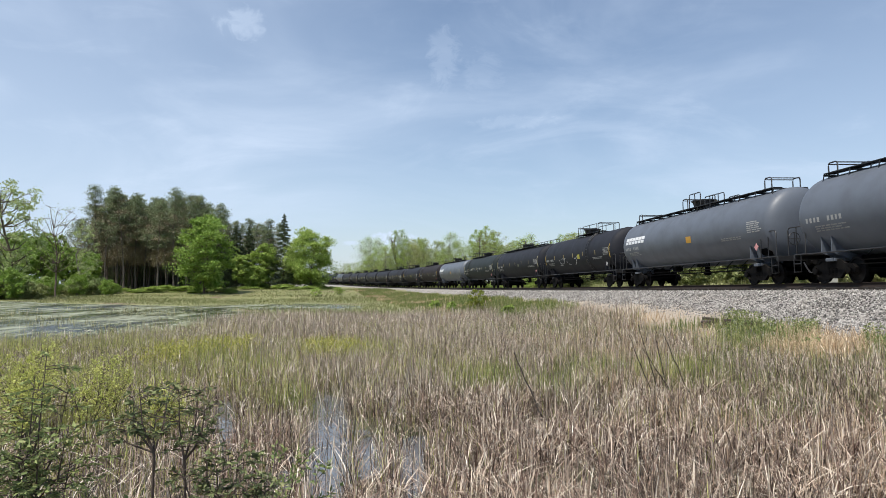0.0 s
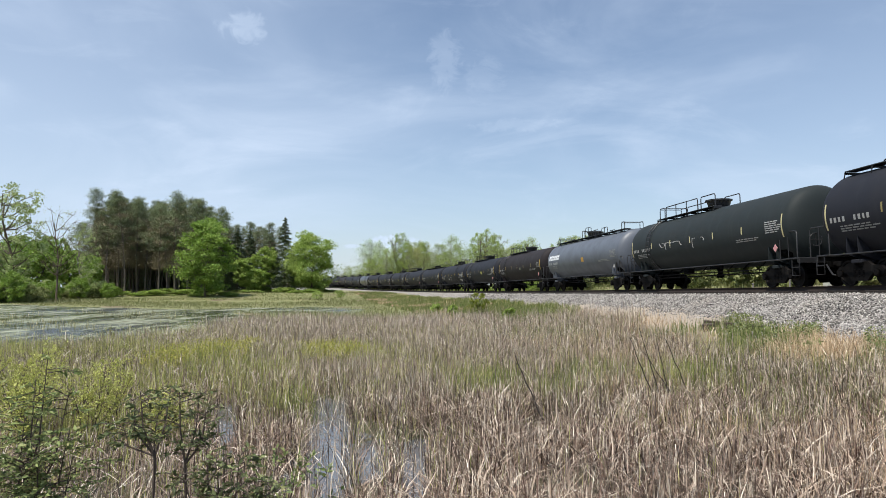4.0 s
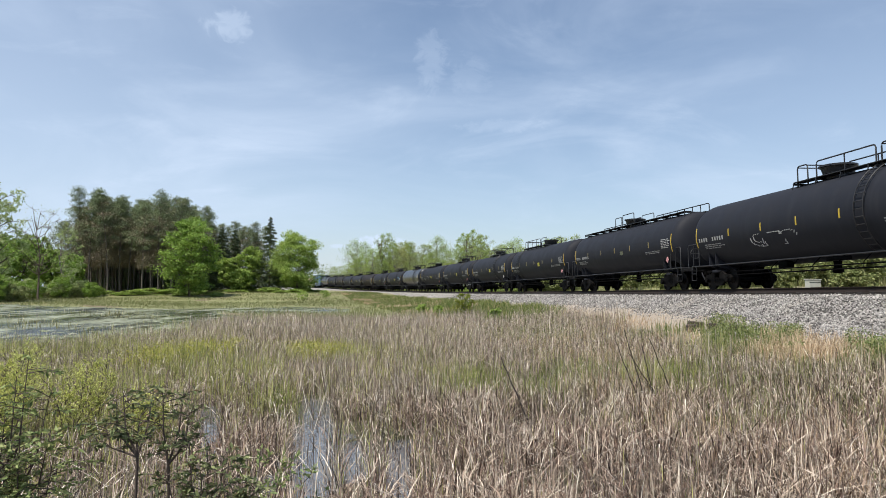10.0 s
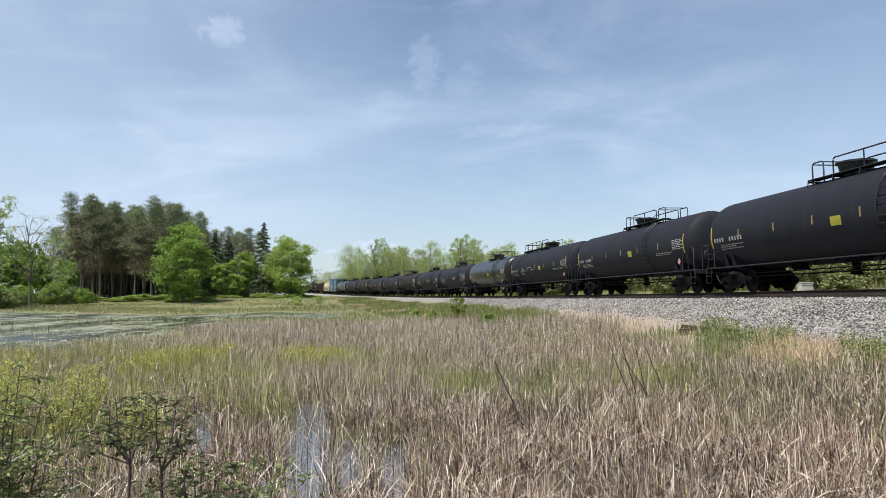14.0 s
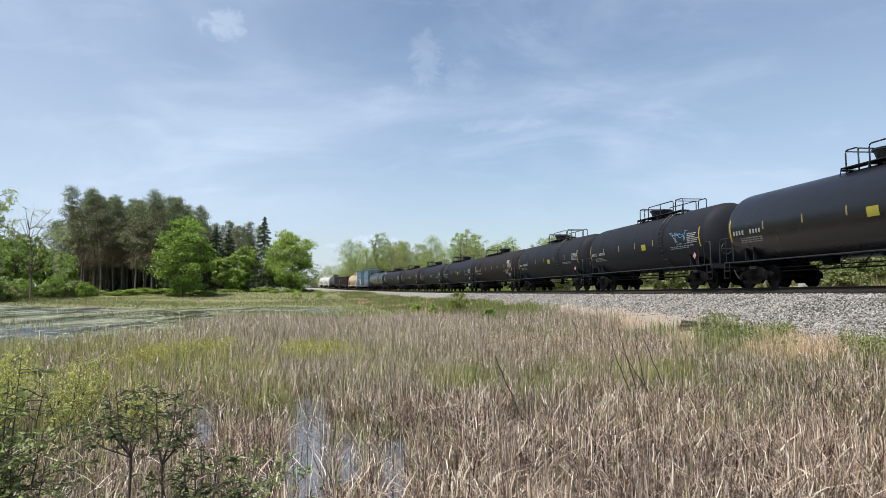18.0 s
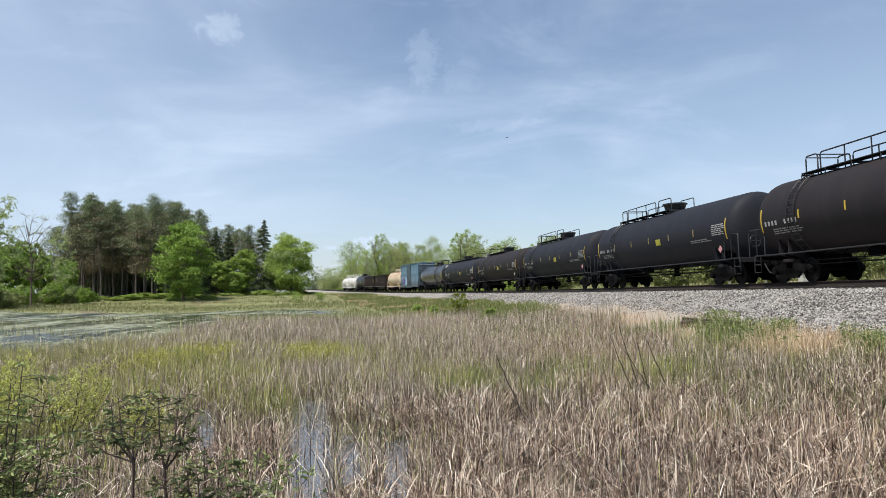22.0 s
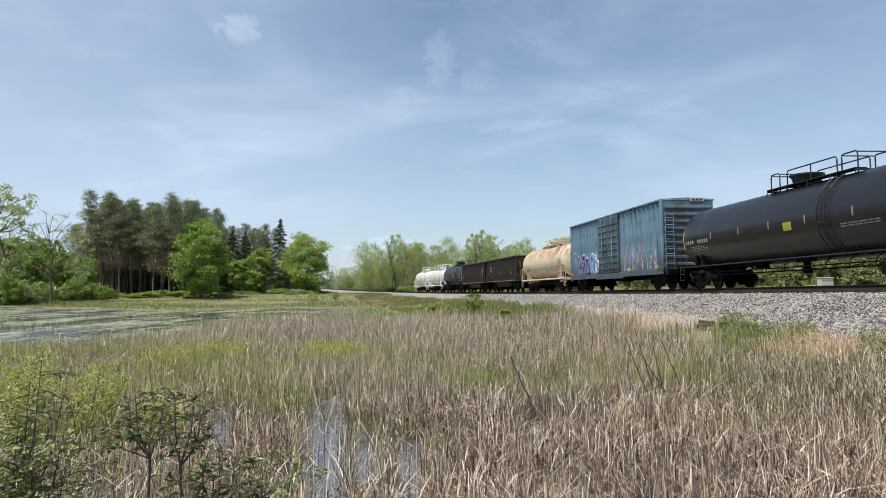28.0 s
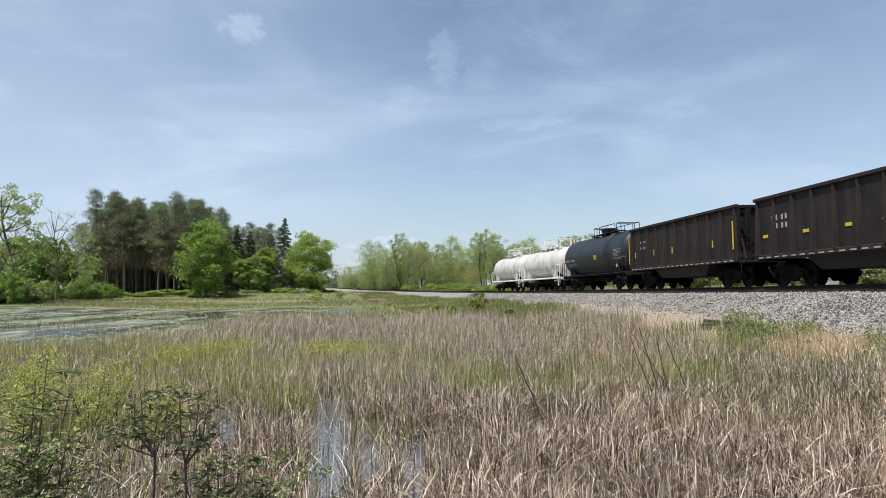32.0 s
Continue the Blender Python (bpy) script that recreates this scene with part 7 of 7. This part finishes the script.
def shrub(x, y, stems, seed, leaf, label, leafsize=0.05, density=1.0):
    """A bush of leaning stems; each stem is (dx, dy, height) at its tip, with side twigs that bear leaves."""
    rng = random.Random(seed)
    thing = tagged(new("shrub"), label, "shrub", "shrubs before the camera")
    z = float(ground_height(np.array([float(x)]), np.array([float(y)]))[0])
    thing.matrix_basis = pose(x, y, z)
    at, way = [], []
    for dx, dy, h in stems:
        wood = Form()
        pts = [Vector((0.10 * rng.uniform(-1, 1), 0.10 * rng.uniform(-1, 1), -0.1))]
        for i in range(1, 9):
            u = i / 8
            pts.append(Vector((dx * u ** 1.4 + rng.uniform(-0.02, 0.02), dy * u ** 1.4 + rng.uniform(-0.02, 0.02), h * u)))
        wood.tube(pts, 0.008 + 0.004 * h, 6, 0.002)
        for k in range(int(17 * density)):
            u = rng.uniform(0.28, 1.0)
            i = min(7, int(u * 8))
            b = pts[i].lerp(pts[i + 1], u * 8 - i)
            az = rng.uniform(0, 6.28)
            ln = rng.uniform(0.12, 0.36) * (1.25 - 0.55 * u)
            d = Vector((math.cos(az), math.sin(az), rng.uniform(0.2, 1.0))).normalized()
            tw = [b, b + d * ln * 0.5 + Vector((0, 0, 0.01)), b + d * ln + Vector((rng.uniform(-0.03, 0.03), rng.uniform(-0.03, 0.03), 0.04))]
            wood.tube(tw, 0.0032, 4, 0.001)
            for j in range(int(14 * density) + 5):
                v = rng.uniform(0.2, 1.0)
                p = tw[0].lerp(tw[1], v * 2) if v < 0.5 else tw[1].lerp(tw[2], v * 2 - 1)
                at.append(tuple(p))
                aw = Vector((rng.uniform(-1, 1), rng.uniform(-1, 1), rng.uniform(-0.4, 0.7))) + d * 0.7
                way.append(tuple(aw))
        part("stem", wood, TWIG, thing, smooth=True)
    leaves = part("foliage", long_leaves("foliage", np.array(at), np.array(way), leafsize, leaf, seed), leaf, thing)
    leaves["kind"] = "stuff"
    return thing


def forked_shrub(x, y, trunks, seed, leaf, label, leafsize=0.05, twigs=13, leaves=11, reach=0.13):
    """A shrub of bare dark stems that fork into a spreading leafy head.
    Each trunk: its foot's offset, the fork's offset and height, and the tips of its limbs (dx, dy, height)."""
    rng = random.Random(seed)
    thing = tagged(new("shrub"), label, "shrub", "shrubs before the camera")
    z = float(ground_height(np.array([float(x)]), np.array([float(y)]))[0])
    thing.matrix_basis = pose(x, y, z)
    at, way = [], []
    for foot, fork, fork_h, tips in trunks:
        wood = Form()
        a, b = Vector((foot, 0, -0.1)), Vector((fork, rng.uniform(-0.03, 0.03), fork_h))
        run = [a.lerp(b, k / 6) + Vector((rng.uniform(-0.012, 0.012), rng.uniform(-0.012, 0.012), 0)) for k in range(6)] + [b]
        wood.tube(run, 0.0085, 6, 0.006)
        part("stem", wood, TWIG, thing, smooth=True)
        for dx, dy, h in tips:
            limb = Form()
            tip = Vector((dx, dy, h))
            mid = b.lerp(tip, 0.55) + Vector((0.25 * (dx - fork), 0, -0.03))
            pts = [b, b.lerp(mid, 0.5), mid, mid.lerp(tip, 0.5) + Vector((0, 0, 0.01)), tip]
            limb.tube(pts, 0.0052, 5, 0.0016)
            for k in range(twigs):
                u = rng.uniform(0.22, 1.0) * 4
                i = min(3, int(u))
                q = pts[i].lerp(pts[i + 1], u - i)
                az = rng.uniform(0, 6.28)
                d = Vector((math.cos(az), math.sin(az), rng.uniform(-0.1, 0.55))).normalized()
                ln = reach * rng.uniform(0.5, 1.35)
                e = q + d * ln
                limb.tube([q, q.lerp(e, 0.5) + Vector((0, 0, 0.012)), e], 0.0022, 4, 0.0009)
                for j in range(leaves):
                    v = rng.uniform(0.25, 1.0)
                    at.append(tuple(q.lerp(e, v) + Vector((0, 0, 0.012 * math.sin(3.14 * v)))))
                    way.append(tuple(Vector((rng.uniform(-1, 1), rng.uniform(-1, 1), rng.uniform(-0.75, 0.35))) + d * 0.9))
            part("limb", limb, TWIG, thing, smooth=True)
    leaves_ob = part("foliage", long_leaves("foliage", np.array(at), np.array(way), leafsize, leaf, seed), leaf, thing)
    leaves_ob["kind"] = "stuff"
    return thing


# the dark shrub with bare forked stems, and its bushier neighbours
forked_shrub(-1.215, 3.1, ((0.0, -0.02, 1.24, ((-0.15, 0.05, 1.47), (-0.08, -0.05, 1.52), (0.0, 0.08, 1.50), (-0.17, 0.0, 1.36), (-0.06, 0.1, 1.40))),
                           (0.11, 0.10, 1.20, ((0.07, 0.0, 1.52), (0.14, 0.06, 1.50), (0.20, -0.04, 1.43), (0.15, 0.1, 1.36)))), 201, LEAF_OLIVE, "dark-leaved shrub with bare forked stems in the marsh", 0.031, 12, 9, 0.105)
forked_shrub(-0.95, 3.0, ((0.0, 0.04, 0.95, ((0.10, 0.0, 1.22), (-0.06, 0.05, 1.26), (0.02, -0.05, 1.18), (0.16, 0.05, 1.12), (-0.14, 0.0, 1.14), (0.22, 0.0, 1.06))),), 202, LEAF_OLIVE, "low dark-leaved shrub beside the reeds", 0.030, 15, 12, 0.10)
forked_shrub(-1.92, 3.1, ((0.0, 0.10, 1.02, ((0.20, 0.0, 1.76), (0.27, 0.05, 1.58), (0.15, 0.0, 1.66), (0.33, -0.05, 1.44), (0.08, 0.05, 1.50))),), 203, LEAF_DARK, "tall dark-stemmed shrub with tufted leaves", 0.031, 15, 13, 0.12)
forked_shrub(-1.93, 3.0, ((0.0, -0.05, 0.85, ((-0.20, 0.0, 1.46), (-0.05, 0.1, 1.56), (0.08, -0.1, 1.44), (-0.1, -0.1, 1.30), (0.18, 0.0, 1.30), (0.0, 0.0, 1.20))),
                         (0.15, 0.22, 0.78, ((0.24, 0.0, 1.40), (0.34, 0.08, 1.30), (0.30, -0.1, 1.16), (0.46, 0.0, 1.16), (0.20, 0.1, 1.24), (0.40, 0.05, 1.04), (0.52, -0.05, 1.02)))), 204, LEAF_DARK, "bushy green shrub with upright dark stems", 0.029, 30, 17, 0.18)
shrub(-1.10, 4.9, ((0.10, 0.0, 1.0), (0.25, 0.1, 0.8), (-0.05, 0.0, 0.9)), 205, LEAF_DARK, "small green shrub at the open water", 0.050, 0.8)
for i, (x, y, k) in enumerate(((-5.25, 9.0, 1.15), (-4.95, 8.5, 1.05), (-4.55, 9.2, 1.0), (-5.6, 9.6, 1.25), (-4.75, 10.2, 1.1), (-3.6, 9.2, 0.8), (-6.1, 10.8, 1.1))):
    shrub(x, y, ((-0.3 * k, 0.0, 0.90 * k), (0.1, 0.2, 1.05 * k), (0.3 * k, -0.1, 0.85 * k), (0.0, -0.2, 0.80 * k), (-0.15, 0.2, 0.95 * k)), 240 + i, LEAF_LIME, "bright yellow-green leafy shrub in the reeds", 0.031, 1.7)
# low yellow-green leafy plants in two drifts
rng = np.random.default_rng(71)
x, y = rng.uniform(-9.5, -1.0, 8000), rng.uniform(15.5, 24.5, 8000)
q = np.maximum(1 - np.hypot((x + 6.5) / 1.5, (y - 19.6) / 3.2), 1 - np.hypot((x + 3.1) / 1.0, (y - 20.8) / 2.0)) + 0.35 * wobble(x, y, 0.9, 2)
ok = q > 0.1
x, y = x[ok], y[ok]
z = ground_height(x, y) + rng.uniform(0.2, 0.62, len(x))
LEAF_GOLD = leafy("yellow_marsh_leaf", [(0.0, (0.21, 0.235, 0.04)), (0.5, (0.40, 0.39, 0.075)), (1.0, (0.58, 0.53, 0.15))], patch=0.8, glow=0.3, patch_mix=0.2)
stuff("marsh_plants", leaf_cloud("marsh_plants", np.stack([x, y, z], 1), 0.07, 6, 0.024, LEAF_GOLD, 72), "bright yellow-green leafy plants among the reeds", "marsh plants")


OLD_WOOD = plain("dark_dead_wood", (0.030, 0.022, 0.017), 0.85, 0, 0.4, 12)


def bare_stick(x0, y0, z0, x1, y1, z1, r, label):
    f = Form()
    rng = random.Random(int(x0 * 100))
    pts = [Vector((x0, y0, z0)).lerp(Vector((x1, y1, z1)), k / 7) + Vector((rng.uniform(-1, 1), rng.uniform(-1, 1), 0)) * 0.012 for k in range(8)]
    f.tube(pts, r, 7, r * 0.5)
    s = tagged(new("stick"), label, "stick")
    part("shaft", f, OLD_WOOD, s, smooth=True)
    q = pts[5]
    part("side_twig", Form().tube([q, q + Vector((0.05, 0.0, 0.10)), q + Vector((0.06, 0.02, 0.2))], r * 0.35, 5, r * 0.15), TWIG, s)
    return s


def px_place(px, py, dist):
    """Where a mark stands that shows there in the opening view, so many metres off."""
    return (px - 784) / 1252.87 * dist, dist, EYE - (py - 507) / 1252.87 * dist


bare_stick(*px_place(958, 735, 11.0), *px_place(909, 622, 11.4), 0.015, "dark broken stick leaning in the reeds")
for a, b in (((1150, 690), (1112, 590)), ((1165, 700), (1128, 572)), ((1180, 695), (1160, 600)), ((1192, 700), (1135, 615)), ((1215, 690), (1172, 590))):
    bare_stick(*px_place(*a, 12.5), *px_place(*b, 12.7), 0.010, "thin bare dead stem above the reeds")

# old tie pieces at the foot of the bank
OLD_TIE = paint("rotten_tie", (0.060, 0.045, 0.036), (0.16, 0.13, 0.10), rough=0.9, dirty=0.6, streak=False)
for px, py, ln, turn, tilt in ((1256, 572, 0.50, 8, 5), (1250, 578, 0.36, -14, -4), (1286, 576, 0.26, 30, 3), (1330, 578, 0.50, -8, 7)):
    x, y, z = on_bank(px, py)
    z += 0.10
    log = tagged(new("old_tie", Form().box(0, 0, 0, ln, 0.24, 0.24, 0.03).mesh("old_tie")), "broken rotten dark timber tie at the bank's foot", "timber", "old tie pieces")
    log.data.materials.append(OLD_TIE)
    log.matrix_basis = pose(x, y, z, 0, tilt, turn)

# the yellow-green bush before the ballast
_x, _y, _ = px_place(845, 520, 46)
_z = float(ground_height(np.array([_x]), np.array([_y]))[0])
bush = broad_tree(1.75, 1.5, 230, leafy("lime_bush_leaf", [(0.0, (0.13, 0.17, 0.02)), (1.0, (0.30, 0.33, 0.06))], patch=1.0, glow=0.35), TWIG, "yellow-green bush at the foot of the railway bank", "bush", 0.05, 26, 0.05, 110, stems=3)
bush.matrix_basis = pose(_x, _y, _z)
for i, (px, d, h) in enumerate(((770, 60, 0.8), (800, 55, 0.7), (900, 42, 0.6), (560, 118, 1.6), (600, 124, 1.4))):
    x, y, _ = px_place(px, 520, d)
    b = broad_tree(h, h * 1.3, 231 + i, LEAF_YOUNG, TWIG, "low green bush on the marsh's edge", "bush", 0.05, 24, 0.06, 90, stems=3)
    b.matrix_basis = pose(x, y, float(ground_height(np.array([x]), np.array([y]))[0]))

# line-side cabinet and posts behind the rails
CAB = paint("cabinet_white", (0.46, 0.48, 0.42), (0.30, 0.27, 0.22), rough=0.55, dirty=0.4)
_p = px_place(1468, 487, 43)
_zg = float(ground_height(np.array([_p[0]]), np.array([_p[1]]))[0])
cabinet = tagged(new("utility_cabinet"), "small white metal utility cabinet behind the railway", "cabinet")
_up = max(_zg, 2.45)                # its plinth lifts it above the grass
cabinet.matrix_basis = pose(_p[0], _p[1], _up, 0, 0, 8)
part("body", Form().box(0, 0, 0.28, 0.80, 0.45, 0.46, 0.03), CAB, cabinet)
part("lid", Form().box(0, 0, 0.54, 0.88, 0.52, 0.05, 0.015), CAB, cabinet)
part("seam", Form().box(0, -0.228, 0.34, 0.78, 0.012, 0.035, 0), UNDER, cabinet, "dark seam under the lid")
part("plinth", Form().box(0, 0, (0.06 - (_up - _zg) - 0.1) / 2, 0.9, 0.45, 0.06 + (_up - _zg) + 0.1, 0.02), plain("concrete", (0.35, 0.33, 0.30), 0.9), cabinet)
POST = plain("grey_post", (0.20, 0.19, 0.17), 0.8)
for px in (1395, 1330):
    x, y, _ = px_place(px, 490, 46)
    post = tagged(new("marker_post"), "thin grey line-side marker post", "post", "marker posts")
    post.matrix_basis = pose(x, y, float(ground_height(np.array([x]), np.array([y]))[0]))
    part("shaft", Form().box(0, 0, 0.6, 0.09, 0.07, 1.5, 0.01), POST, post)
    part("cap", Form().box(0, 0, 1.38, 0.13, 0.10, 0.06, 0.01), POST, post)

# a swallow hunting over the marsh
BIRD = plain("dark_feathers", (0.02, 0.02, 0.022), 0.6)
swallow = tagged(new("bird"), "small dark bird flying over the marsh", "bird", "birds over the marsh")
part("body", Form().lathe([(-0.11, 0.006), (-0.06, 0.020), (0.0, 0.026), (0.05, 0.020), (0.085, 0.014), (0.105, 0.004)], 10, "x"), BIRD, swallow, smooth=True)
for sy in (-1, 1):
    part("wing", Form().add([(0.035, 0.015 * sy, 0.008), (-0.035, 0.015 * sy, 0.006), (0.02, 0.10 * sy, 0.035), (-0.035, 0.10 * sy, 0.030), (-0.075, 0.20 * sy, 0.030), (0.035, 0.015 * sy, -0.008), (-0.035, 0.015 * sy, -0.010), (0.02, 0.10 * sy, 0.022), (-0.035, 0.10 * sy, 0.017)],
                             [(0, 1, 3, 2), (2, 3, 4), (5, 7, 8, 6), (7, 4, 8), (0, 2, 7, 5), (1, 6, 8, 3), (0, 5, 6, 1), (2, 4, 7), (3, 8, 4)]), BIRD, swallow)
part("tail", Form().add([(-0.09, 0, 0.004), (-0.17, 0.03, 0.002), (-0.14, 0, 0.0), (-0.17, -0.03, 0.002), (-0.09, 0, -0.004)], [(0, 1, 2), (0, 2, 3), (4, 2, 1), (4, 3, 2), (0, 4, 1), (0, 3, 4)]), BIRD, swallow)
swallow_2 = copy_thing(swallow, pose(20, -120, 10) @ Matrix.Scale(0.9, 4))


def fly(bird, rows):
    """A bird's way: it points where it goes, banked a little."""
    keys = []
    for i, (t, x, y, z) in enumerate(rows):
        a, b = rows[max(0, i - 1)], rows[min(len(rows) - 1, i + 1)]
        keys.append((t, pose(x, y, z, 6, 0, math.degrees(math.atan2(b[2] - a[2], b[1] - a[1])))))
    walk(bird, keys)


def motions():
    """The train rolls by at a steady pace."""
    for i, car in enumerate(CARS):
        walk(car, [(t, car_pose(i, t)) for t in range(33)])
    fly(swallow, [(0, 120, 420, 12), (16, 70, 210, 17), (20, 24, 96, 17), (22.6, 1.93, 50.54, 14.27), (22.8, 0.04, 47.18, 13.85), (23, -1.75, 43.8, 13.23), (23.2, -3.5, 40.32, 12.66),
                  (23.4, -5.08, 36.73, 12.18), (23.6, -6.63, 33.04, 11.64), (23.8, -8.01, 29.26, 11.06), (24, -8.93, 25.51, 10.23), (24.5, -12.5, 16, 9.0), (25.5, -18, 0, 8.5), (32, -50, -110, 12)])
    fly(swallow_2, [(0, 40, -180, 14), (20, 18, -70, 9), (28, 4.5, -14, 6.2), (29.4, 0.2, 3.2, 5.8), (30, -1.98, 12.23, 6.15), (30.2, -2.71, 15.21, 6.35), (30.4, -3.53, 18.7, 6.46),
                    (30.6, -4.37, 22.19, 6.4), (30.8, -5.17, 25.67, 6.29), (31, -6.11, 29.11, 6.12), (31.5, -8.3, 37.5, 5.7), (32, -10.6, 46.0, 5.2)])


motions()
